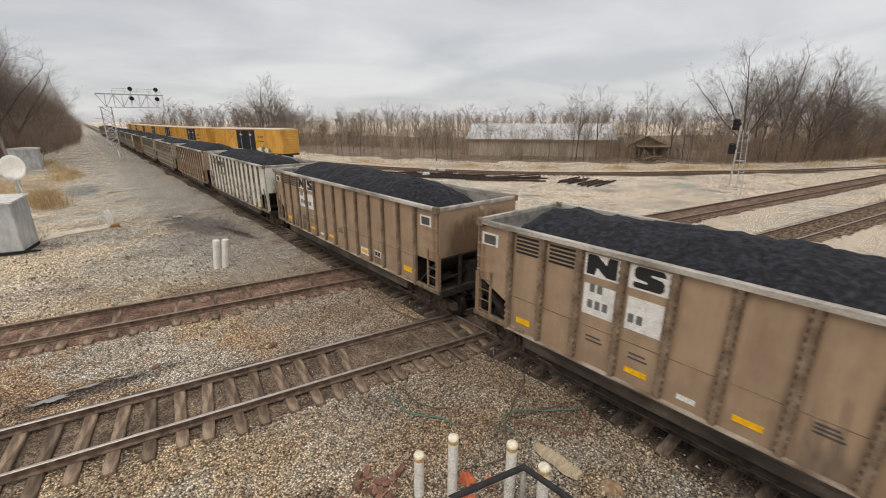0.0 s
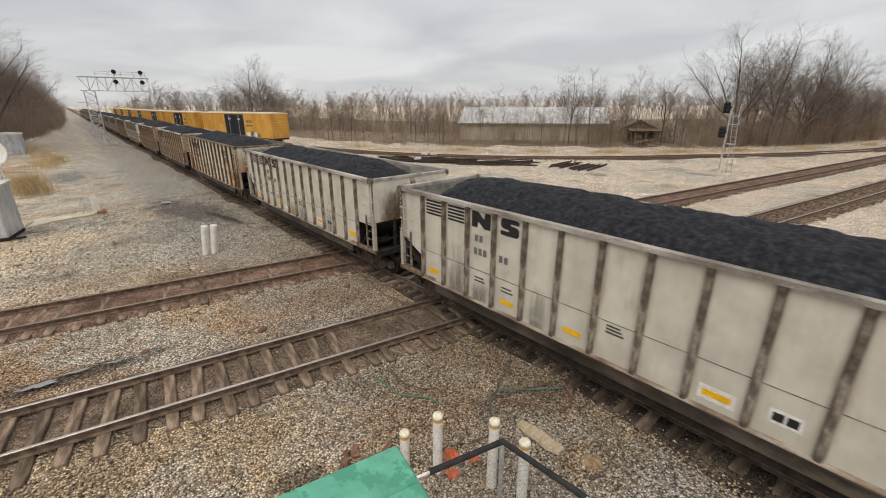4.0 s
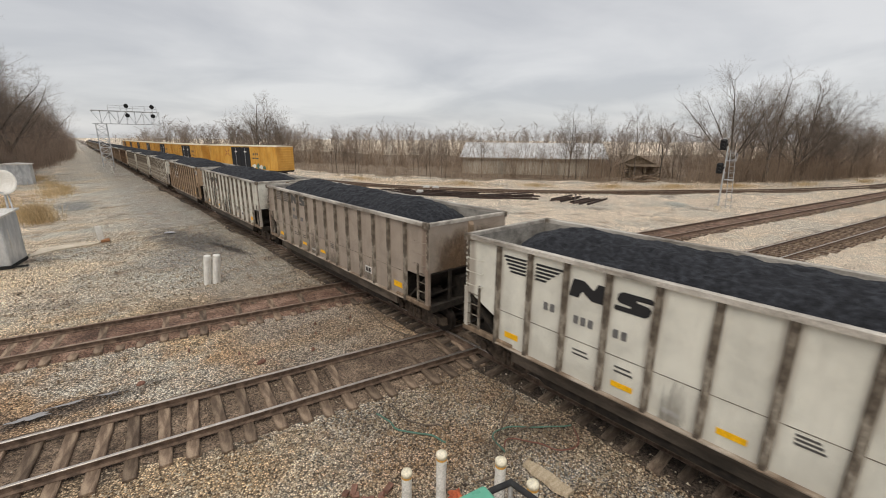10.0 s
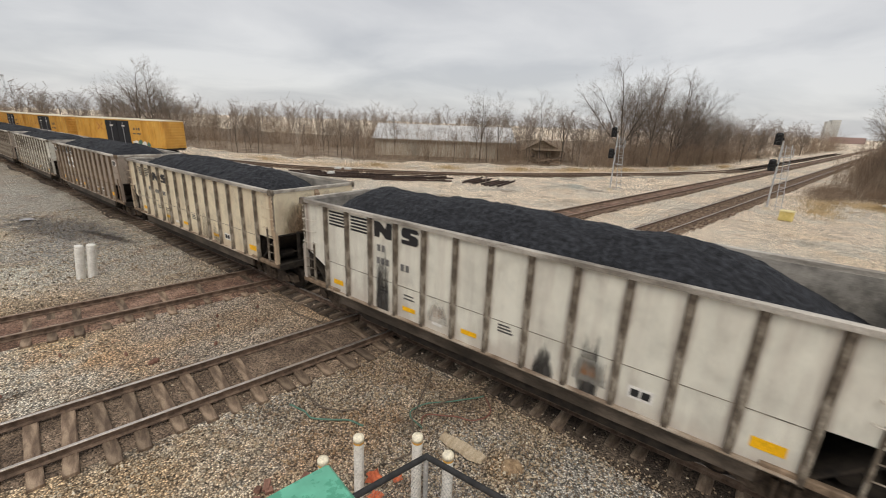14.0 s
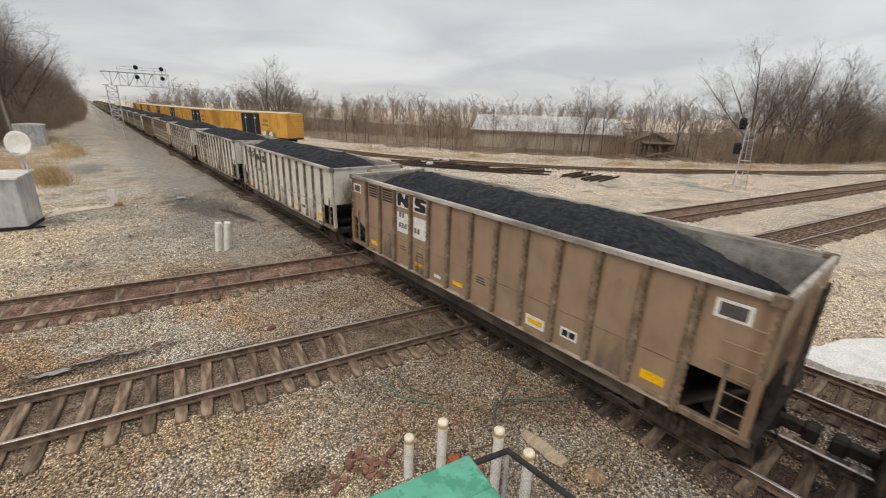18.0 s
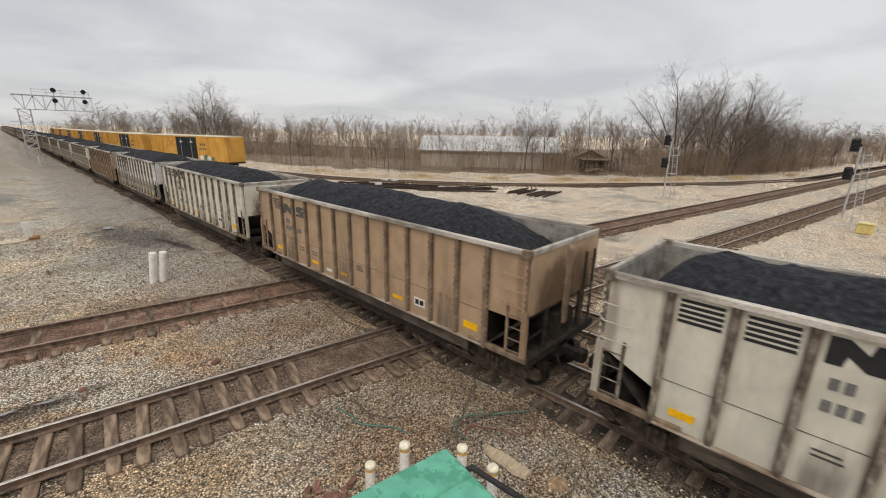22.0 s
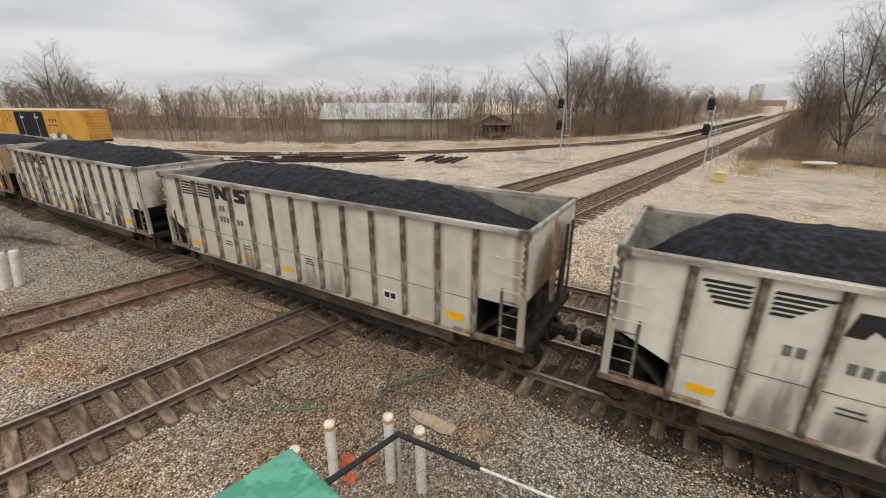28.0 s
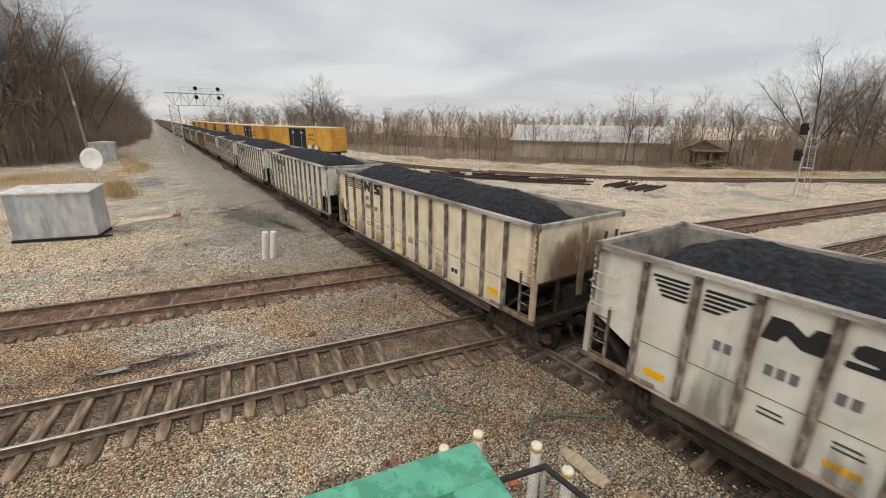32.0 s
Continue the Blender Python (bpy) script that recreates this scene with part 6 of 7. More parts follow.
def signal_bridge():
    """A cantilever signal bridge: lattice tower and truss arm over the two main tracks."""
    b = thing("signal_bridge", "galvanised steel lattice signal bridge reaching over the main tracks", "signal bridge", at=Matrix.Translation((4.3, 114.2, 0)))
    w, d, top = 1.75, 1.1, 8.7
    for x in (0, w):
        for y in (-d / 2, d / 2):
            part("tower_leg", Shape().box(x - 0.07, x + 0.07, y - 0.07, y + 0.07, -0.1, top), M_GALV, b)
    for k in range(7):
        z0, z1 = 0.3 + k * 1.2, 0.3 + (k + 1) * 1.2
        for y in (-d / 2, d / 2):
            a, c = (0, w) if k % 2 else (w, 0)
            part("tower_brace", Shape().tube((a, y, z0), (c, y, z1), 0.045, n=5), M_GALV, b)
            part("tower_brace", Shape().tube((0, y, z1), (w, y, z1), 0.045, n=5), M_GALV, b)
            part("tower_brace", Shape().tube((c, y, z0), (a, y, z1), 0.03, n=5), M_GALV, b)
    for y in (-d / 2, d / 2):
        for z in (top, 11.25):
            part("truss_chord", Shape().box(-0.5, 11.3, y - 0.055, y + 0.055, z - 0.055, z + 0.055), M_GALV, b)
        for k in range(8):
            x0, x1 = -0.4 + k * 1.45, -0.4 + (k + 1) * 1.45
            za, zb = (top, 11.25) if k % 2 else (11.25, top)
            part("truss_web", Shape().tube((x0, y, za), (x1, y, zb), 0.028, n=5), M_GALV, b)
            part("truss_web", Shape().tube((x1, y, top), (x1, y, 11.25), 0.028, n=5), M_GALV, b)
    part("walkway", Shape().box(-0.4, 11.3, -0.5, 0.5, 11.32, 11.37), M_GALV, b)
    for z in (11.9, 12.4):
        part("handrail", Shape().tube((2.4, -0.55, z), (10.8, -0.55, z), 0.04, n=5), M_GALV, b)
    for x in (2.4, 4.5, 6.6, 8.7, 10.8):
        part("handrail_post", Shape().tube((x, -0.55, 11.3), (x, -0.55, 12.4), 0.04, n=5), M_GALV, b)
    for x in (5.5, 10.0):
        mast = part("signal_mast", Shape().tube((x, -0.75, 9.6), (x, -0.75, 12.9), 0.07, n=6), M_GALV, b)
        for z in (12.35, 10.45):
            head = part("signal_head", Shape().tube((x, -0.82, z), (x, -0.9, z), 0.42, n=20).box(x - 0.2, x + 0.2, -0.82, -0.6, z - 0.35, z + 0.35), M_SIGNAL, b, "round black signal target")
            hood = Shape()
            for dz in (-0.24, 0, 0.24):
                hood.tube((x, -0.9, z + dz), (x, -1.12, z + dz), 0.1, n=8)
            part("lens_hoods", hood, M_SIGNAL, head)
    for z in (6.4, 3.4):
        part("side_arm", Shape().box(-1.4, 0.0, -0.05, 0.05, z, z + 0.08), M_GALV, b)


def mast_signal(x, y, turn, label):
    """A ladder mast with two black heads and a small platform."""
    s = thing("mast_signal", label, "railway signal", "mast signals", at=pose(x, y, 0, 0, 0, turn))
    part("base", Shape().box(-0.25, 0.25, -0.25, 0.25, -0.1, 0.2, 0.03), M_PAD, s)
    part("mast", Shape().tube((0, 0, 0.2), (0, 0, 5.6), 0.075, 0.06, 10), M_GALV, s)
    for dy in (-0.75, -0.35):
        part("ladder_rail", Shape().tube((0.0, dy - 0.25, 0.0), (0.0, dy + 0.12, 5.3), 0.03, n=5), M_GALV, s)
    for k in range(16):
        z = 0.3 + k * 0.32
        f = z / 5.3
        part("ladder_rung", Shape().tube((0, -1.0 + 0.37 * f, z), (0, -0.6 + 0.37 * f, z), 0.018, n=4), M_GALV, s)
    for z in (2.6, 4.3):
        part("platform", Shape().box(-0.22, 0.22, -0.8, -0.1, z, z + 0.05), M_GALV, s)
        part("platform_rail", Shape().chain([(-0.22, -0.8, z + 0.7), (0.22, -0.8, z + 0.7), (0.22, -0.1, z + 0.7)], 0.018, 5), M_GALV, s)
        for px, py in ((-0.22, -0.8), (0.22, -0.8), (0.22, -0.1)):
            part("platform_post", Shape().tube((px, py, z), (px, py, z + 0.7), 0.016, n=4), M_GALV, s)
    for z in (5.75, 3.65):
        head = part("signal_head", Shape().box(-0.28, 0.1, 0.1, 0.62, z - 0.48, z + 0.48, 0.1).box(-0.1, 0.05, 0.0, 0.12, z - 0.1, z + 0.1), M_SIGNAL, s, "black signal head with hooded lenses")
        for dz in (-0.28, 0, 0.28):
            part("lens_hood", Shape().tube((-0.28, 0.36, z + dz), (-0.52, 0.36, z + dz - 0.02), 0.12, 0.11, 10), M_SIGNAL, head)
    return s


def silver_cabinet():
    """The big aluminium equipment case with a pale lid."""
    c = thing("equipment_cabinet", "large dented aluminium equipment cabinet with a pale lid", "cabinet", at=pose(-4.55, 28.75, 0, 0, 0, -13.5))
    part("skid", Shape().box(-1.8, 1.75, -0.98, 0.98, 0.0, 0.14), M_DARKBASE, c)
    part("body", Shape().box(-1.71, 1.71, -0.93, 0.93, 0.14, 2.42), M_SHEET, c)
    part("front_panel", Shape().box(-1.70, 1.70, -0.955, -0.93, 0.16, 2.40, 0.006), M_SHEET, c)
    part("end_panel", Shape().box(1.71, 1.735, -0.92, 0.92, 0.16, 2.40), M_SHEET, c)
    part("lid", Shape().prism([(-1.08, 2.40), (1.05, 2.52), (1.05, 2.60), (-1.08, 2.48)], 0, -1.82, 1.84), M_CAP, c, "weathered white lid")
    for x in (-0.61, 0.61):
        part("lid_strap", Shape().prism([(-1.1, 2.47), (1.06, 2.592), (1.06, 2.61), (-1.1, 2.495)], 0, x - 0.03, x + 0.03), M_GALV, c)
    part("vent", Shape().box(1.72, 1.75, -0.5, -0.42, 0.9, 1.8), M_CAP, c)
    for x in (-0.6, 1.1):
        part("latch", Shape().box(x, x + 0.12, -0.975, -0.955, 2.16, 2.28), M_GALV, c)
    part("skid_rail", Shape().box(1.75, 2.3, -0.9, -0.8, 0.02, 0.1), M_DARKBASE, c)
    dish = thing("satellite_dish", "white satellite dish on steel legs on the cabinet lid", "satellite dish", at=Matrix.Translation((-2.83, 29.2, 0)))
    part("pole", Shape().tube((-0.06, 0.1, 2.52), (-0.04, 0.1, 3.8), 0.045, n=10), M_GALV, dish)
    part("brace", Shape().tube((0.14, -0.3, 2.5), (0.05, 0.08, 3.5), 0.03, n=8), M_GALV, dish)
    prof = [(0.02, 0.0), (0.25, 0.02), (0.42, 0.07), (0.56, 0.14), (0.60, 0.165), (0.59, 0.185), (0.41, 0.10), (0.25, 0.05), (0.02, 0.03)]
    d = part("reflector", Shape().lathe(prof, 28), M_WHITEPOST, dish, "white dish", smooth=True)
    d.matrix_basis = Matrix.Translation((0.1, 0.0, 3.86)) @ Euler((radians(84), 0, radians(-32))).to_matrix().to_4x4()
    part("feed_arm", Shape().tube((0, -0.1, 3.4), (-0.75, -0.45, 3.45), 0.02, n=6).box(-0.85, -0.68, -0.55, -0.4, 3.38, 3.52), M_GALV, dish)


def relay_house():
    h = thing("relay_house", "small grey metal relay house by the woods", "hut", at=pose(-6.0, 77.5, 0, 0, 0, -4))
    part("wall", Shape().box(-1.45, 1.45, -1.2, 1.2, -0.1, 2.5), M_SHEET, h)
    part("roof", Shape().prism([(-1.6, 2.5), (1.6, 2.5), (1.6, 2.58), (0, 2.72), (-1.6, 2.58)], 1, -1.35, 1.35), M_CAP, h, "pale flat roof")
    part("door", Shape().box(-0.45, 0.45, -1.24, -1.2, 0.05, 2.1), M_GALV, h)


def posts():
    for x, y, lean in ((3.42, 19.38, 5), (3.74, 19.28, 5.5)):
        lone("marker_post", Shape().lathe([(0.14, -0.1), (0.14, 1.2), (0.125, 1.235), (0.05, 1.25)], 16), M_WHITEPOST, "round white plastic marker post in gravel", "post", "marker posts", at=pose(x, y, 0, lean, lean, 0), smooth=False)
    for x, y in ((15.36, 1.97), (15.31, 1.62)):
        lone("marker_post", Shape().lathe([(0.11, -0.1), (0.11, 1.05), (0.10, 1.085), (0.04, 1.1)], 16), M_WHITEPOST, "round white plastic marker post in gravel", "post", "marker posts", at=pose(x, y, 0, 0, 3, 0))
    st = thing("stub_post", "short white post with a rusty foot", "post", at=pose(0.41, 31.5, 0, 0, -5, 0))
    part("shaft", Shape().box(-0.15, 0.15, -0.08, 0.08, 0.0, 0.95, 0.02), M_WHITEPOST, st)
    part("foot", Shape().box(-0.05, 0.38, -0.2, 0.15, -0.02, 0.13, 0.03), material("rust_orange", [(0.30, 0.14, 0.06), (0.42, 0.22, 0.11)], 5, 0.9), st, "rusty orange foot")
    lone("marker_post", Shape().box(-0.09, 0.09, -0.05, 0.05, -0.05, 1.3, 0.02), M_WHITEPOST, "narrow white marker post beside the line", "post", "marker posts", at=pose(4.5, 91, 0, 0, -4, 0))
    pole = thing("utility_pole", "leaning grey wooden utility pole in front of the woods", "utility pole", at=pose(-6.9, 71, 0, 0, -3, 0))
    part("pole", Shape().tube((0, 0, -0.2), (0, 0, 11.8), 0.17, 0.11, 10), M_WOODPOLE, pole)
    part("pole_band", Shape().tube((0, 0, 7.4), (0, 0, 7.9), 0.15, 0.148, 10), M_GALV, pole)


def boxcar(m, seed, label):
    rnd = random.Random(seed)
    c = thing("boxcar", label, "freight car", "yellow boxcars", at=m)
    L, W, T = 9.25, 1.5, 4.55
    part("body", Shape().box(-W, W, -L, L, 1.0, T), M_BOXYELLOW, c)
    part("roof", Shape().prism([(-W - 0.05, T), (W + 0.05, T), (W, T + 0.08), (0, T + 0.2), (-W, T + 0.08)], 1, -L - 0.03, L + 0.03), M_BOXROOF, c, "pale dusty roof")
    for k in range(15):
        y = -L + 0.6 + k * (2 * L - 1.2) / 14
        if abs(y) > 2.7:
            part("side_post", Shape().box(-W - 0.05, -W, y - 0.05, y + 0.05, 1.05, T - 0.02), M_BOXYELLOW, c)
    for y in (-1.25, 1.25):
        door = part("door", Shape().box(-W - 0.09, -W - 0.02, y - 1.2, y + 1.2, 1.15, T - 0.15), M_DOOR, c, "black sliding door")
        part("door_bar", Shape().box(-W - 0.12, -W - 0.09, y - 0.03, y + 0.03, 1.3, T - 0.3), M_GALV, door)
        part("door_label", Shape().box(-W - 0.1, -W - 0.09, y - 0.4, y + 0.25, T - 0.95, T - 0.75), M_WHITE, door)
    for z in np.arange(1.35, T - 0.1, 0.36):
        part("end_rib", Shape().box(-W + 0.05, W - 0.05, -L - 0.09, -L, z, z + 0.16, 0.03), M_BOXYELLOW, c)
    for k in range(7):
        part("ladder_rung", Shape().box(-W - 0.08, -W - 0.05, -L + 0.1, -L + 0.6, 1.2 + k * 0.42, 1.24 + k * 0.42), M_BOXYELLOW, c)
    # painted marks: a faded reddish cross of bars and dark bars of writing
    part("emblem", Shape().prism([(3.1, 3.0), (3.3, 3.0), (4.6, 3.95), (4.4, 3.95)], 0, -W - 0.008, -W - 0.002).prism([(4.4, 3.0), (4.6, 3.0), (3.3, 3.95), (3.1, 3.95)], 0, -W - 0.012, -W - 0.007), plain("faded_red_mark", (0.42, 0.13, 0.06), 0.7), c, "faded red crossed bars")
    marks = Shape()
    for i, (y, w) in enumerate(((-3.2, 0.3), (-3.7, 0.3), (-4.2, 0.3), (-3.0, 1.6))):
        marks.box(-W - 0.01, -W - 0.002, y - w, y, 3.2 - (0.55 if i == 3 else 0), 3.55 - (0.72 if i == 3 else 0))
    part("stencil_bars", marks, M_FADED, c)
    if seed == 0:
        for j, (y, wide, z, high, mat) in enumerate(((-3.4, 0.9, 1.1, 0.6, M_WHITEPOST), (-4.4, 0.7, 1.05, 0.75, M_HOSE_G), (-5.2, 0.8, 1.1, 0.55, M_WHITEPOST), (-6.0, 0.6, 1.08, 0.5, M_HOSE_G))):
            blob = [(y + wide * 0.6 * math.cos(q) * (1 + 0.25 * math.sin(3 * q + j)), z + high * 0.6 + high * 0.6 * math.sin(q) * (1 + 0.2 * math.sin(4 * q + j))) for q in [2 * math.pi * i / 14 for i in range(14)]]
            part("painted_scrawl", Shape().prism(blob, 0, -W - 0.058 - 0.003 * j, -W - 0.055 - 0.003 * j), mat, c, "pale sprayed shape")
    part("sill", Shape().box(-W + 0.1, W - 0.1, -L, L, 0.75, 1.0), M_UNDER, c)
    for y in (-6.9, 6.9):
        truck = part("truck_frame", GEAR["frame"], None, c, at=Matrix.Translation((0, y, 0)))
        for dy in (-0.89, 0.89):
            part("wheelset", GEAR["wheels"], None, truck, at=Matrix.Translation((0, dy, 0.42)))


def boxcars():
    dist = length_points(SIDING)
    # the nearest end of the string stands where the siding begins to bend
    near = min(range(len(SIDING)), key=lambda i: (Vector(SIDING[i]) - Vector((24.6, 65.7, 0))).length)
    s = dist[near] - 9.25
    for k in range(7):
        p, d = along(SIDING, dist, s)
        yaw = math.atan2(-d.y, -d.x) - math.pi / 2
        boxcar(Matrix.Translation((p.x, p.y, RAIL_TOP)) @ Matrix.Rotation(yaw, 4, "Z"), k, "yellow boxcar with black doors and a pale painted scrawl" if k == 0 else "yellow boxcar with black sliding doors parked on the siding")
        s -= 20.0


def shed():
    a, b = Vector((53.3, 56.4, 0)), Vector((68.3, 36.9, 0))
    d = (b - a).normalized()
    yaw = math.atan2(d.y, d.x)
    L = (b - a).length
    h = thing("long_shed", "long low shed with a pale sheet-metal roof behind bare saplings", "shed", at=Matrix.Translation(a) @ Matrix.Rotation(yaw, 4, "Z"))
    part("wall", Shape().box(0, L, 0.0, 0.2, -0.1, 3.0), M_SHEDWALL, h)
    part("wall", Shape().box(0, L, 13.8, 14.0, -0.1, 3.0), M_SHEDWALL, h)
    for x0 in (0, L - 0.2):
        part("gable_wall", Shape().prism([(0.2, -0.1), (13.8, -0.1), (13.8, 3.0), (7, 5.3), (0.2, 3.0)], 0, x0, x0 + 0.2), M_SHEDWALL, h)
    for y0, y1 in ((-0.5, 7), (14.5, 7)):
        s = Shape()
        z0, z1 = 2.85, 5.4
        s.add([(-0.5, y0, z0), (L + 0.5, y0, z0), (L + 0.5, y1, z1), (-0.5, y1, z1), (-0.5, y0, z0 + 0.12), (L + 0.5, y0, z0 + 0.12), (L + 0.5, y1, z1 + 0.12), (-0.5, y1, z1 + 0.12)], [(0, 3, 2, 1), (4, 5, 6, 7), (0, 1, 5, 4), (1, 2, 6, 5), (2, 3, 7, 6), (3, 0, 4, 7)])
        part("roof", s, M_ROOF, h, "pale sheet-metal roof")
    for k in range(26):
        x = k * L / 25
        s = Shape().add([(x - 0.03, -0.5, 2.98), (x + 0.03, -0.5, 2.98), (x + 0.03, 7, 5.53), (x - 0.03, 7, 5.53), (x - 0.03, -0.5, 3.02), (x + 0.03, -0.5, 3.02), (x + 0.03, 7, 5.57), (x - 0.03, 7, 5.57)], [(4, 5, 6, 7), (0, 1, 5, 4), (1, 2, 6, 5), (2, 3, 7, 6), (3, 0, 4, 7)])
        part("roof_seam", s, M_ROOF, h)
    part("eave_board", Shape().box(-0.5, L + 0.5, -0.56, -0.5, 2.78, 2.95), M_SHEDDOOR, h)
    for k in range(2):
        part("wall_opening", Shape().box(6.5 + k * 9.2, 8.0 + k * 9.2, -0.03, 0.0, 0.0, 2.1), M_SHEDDOOR, h, "dull sliding door")
    for k in range(1, 12):
        part("wall_batten", Shape().box(k * L / 12 - 0.04, k * L / 12 + 0.04, -0.05, 0.0, -0.05, 2.8), M_SHEDWALL, h)


def old_house():
    h = thing("derelict_house", "derelict wooden house with a sagging brown roof in the brush", "house", at=pose(73.2, 34.4, 0, 0, 0, -48))
    h.scale = (0.76, 0.76, 0.7)
    part("wall", Shape().prism([(-4.5, -0.1), (4.5, -0.1), (4.5, 2.6), (0, 5.0), (-4.5, 2.6)], 1, -3.2, 3.2), M_HOUSEWALL, h)
    for sx in (-1, 1):
        s = Shape().add([(0, -3.7, 5.05), (0, 3.6, 5.15), (sx * 5.2, 3.6, 2.3), (sx * 5.2, -3.7, 2.35), (0, -3.7, 5.22), (0, 3.6, 5.3), (sx * 5.2, 3.6, 2.5), (sx * 5.2, -3.7, 2.5)], [(0, 1, 2, 3), (4, 7, 6, 5), (0, 3, 7, 4), (3, 2, 6, 7), (2, 1, 5, 6), (1, 0, 4, 5)])
        part("roof", s, M_HOUSEROOF, h, "sagging brown shingle roof")
    part("window", Shape().box(-2.6, -1.6, -3.26, -3.2, 1.0, 2.2), M_WINDOW, h)
    part("window", Shape().box(1.2, 2.2, -3.26, -3.2, 1.0, 2.2), M_WINDOW, h)
    part("porch_roof", Shape().prism([(-6.2, 2.7), (-3.2, 3.1), (-3.2, 3.25), (-6.3, 2.85)], 0, -2.5, 4.2), M_HOUSEROOF, h)
    for x in (-2.3, 0.8, 4.0):
        part("porch_post", Shape().box(x - 0.08, x + 0.08, -6.1, -5.95, 0, 2.75), M_HOUSEWALL, h)
    rnd = random.Random(3)
    pile = thing("timber_pile", "heap of dark broken timber in the grass", "timber pile", at=pose(65.2, 28.6, 0, 0, 0, -35))
    for k in range(14):
        a = rnd.uniform(-0.6, 0.6)
        ob = part("timber", Shape().box(-1.5, 1.5, -0.09, 0.09, -0.08, 0.08), M_TIE, pile, at=Matrix.Translation((rnd.uniform(-1.6, 1.6), rnd.uniform(-0.8, 0.8), 0.12 + 0.07 * k)) @ Matrix.Rotation(a, 4, "Z") @ Matrix.Rotation(rnd.uniform(-0.2, 0.2), 4, "Y"))


def right_warehouse():
    h = thing("warehouse", "low white warehouse with a brown fascia behind bare trees", "warehouse", at=pose(96, -39, 0, 0, 0, -8))
    part("wall", Shape().box(-20, 20, 0, 12, -0.1, 3.4), M_CONCRETE, h)
    part("fascia", Shape().box(-20.4, 20.4, -0.4, 12.4, 3.4, 5.2), plain("brown_fascia", (0.16, 0.10, 0.075), 0.8), h, "dark brown fascia band")
    part("upper_storey", Shape().box(-6, 20, 4, 12, 5.2, 8.2), M_CONCRETE, h)
    for k in range(9):
        part("window", Shape().box(-18 + k * 4.2, -15.6 + k * 4.2, -0.04, 0.0, 1.0, 2.5), M_WINDOW, h)


def skyline():
    t = thing("apartment_tower", "pale distant apartment tower beyond the tracks", "tower block", at=pose(798, -57, -4, 0, 0, 5))
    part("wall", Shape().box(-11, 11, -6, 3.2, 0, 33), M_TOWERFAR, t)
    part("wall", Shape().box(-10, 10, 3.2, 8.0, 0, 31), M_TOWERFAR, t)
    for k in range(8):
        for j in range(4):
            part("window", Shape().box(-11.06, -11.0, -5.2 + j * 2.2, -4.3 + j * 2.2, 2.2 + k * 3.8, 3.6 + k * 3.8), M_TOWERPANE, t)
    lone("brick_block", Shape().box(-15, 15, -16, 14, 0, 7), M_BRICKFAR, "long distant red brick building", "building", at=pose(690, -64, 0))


signal_bridge()
mast_signal(44.9, 12.6, 12, "galvanised ladder mast signal with two black heads on gravel")
mast_signal(44.6, -0.5, 2, "galvanised ladder mast signal with two black heads by the tracks")
silver_cabinet()
relay_house()
posts()
boxcars()
shed()
old_house()
right_warehouse()
skyline()

# ---- the near ground: posts, fence, hoses and rubbish ----
M_GREEN = material("wet_green_paint", [(0.11, 0.40, 0.27), (0.185, 0.52, 0.37)], 3.0, 0.3, 0, 0.02, 40, spots=((0.075, 0.31, 0.20), 30.0, 0.5, 0.52, 0.85))
M_WATER = plain("muddy_water", (0.30, 0.285, 0.28), 0.06)
M_HOSE_B = plain("brown_cable", (0.13, 0.10, 0.075), 0.6)
M_HOSE_R = plain("red_cable", (0.20, 0.085, 0.06), 0.6)
M_PLANK = material("pale_weathered_plank", [(0.42, 0.33, 0.22), (0.56, 0.46, 0.33)], 4, 0.9, 0, 0.3, 40, (1, 5, 1))
M_BRICK = material("old_red_brick", [(0.20, 0.105, 0.075), (0.32, 0.17, 0.125)], 8, 0.9, 0, 0.4, 40, random_tint=0.3)
M_RAG = material("orange_red_rag", [(0.50, 0.12, 0.055), (0.66, 0.19, 0.085)], 6, 0.9, 0, 0.4, 30)
M_WIRE = plain("galvanised_wire", (0.35, 0.35, 0.35), 0.5, 0.6)


def pvc_post(x, y, top, lean):
    p = thing("pipe_post", "white plastic pipe post with a cream cap and orange band", "post", "pipe posts", at=pose(x, y, 0, lean, 0, 0))
    part("pipe", Shape().lathe([(0.083, -0.1), (0.083, top - 0.12)], 20), M_WHITEPOST, p, smooth=False)
    part("band", Shape().lathe([(0.086, top - 0.125), (0.0875, top - 0.085)], 20), M_TAPE, p, "orange tape band")
    part("cap", Shape().lathe([(0.089, top - 0.085), (0.09, top - 0.03), (0.078, top - 0.008), (0.04, top), (0.005, top + 0.002)], 20), M_CAPPVC, p, "rounded cream cap", smooth=True)


for x, y, top, lean in ((4.16, 3.50, 1.32, 0.5), (4.24, 2.93, 1.25, -0.6), (3.66, 4.31, 1.19, 1.0), (3.22, 4.66, 0.86, 1.5)):
    pvc_post(x, y, top, lean)


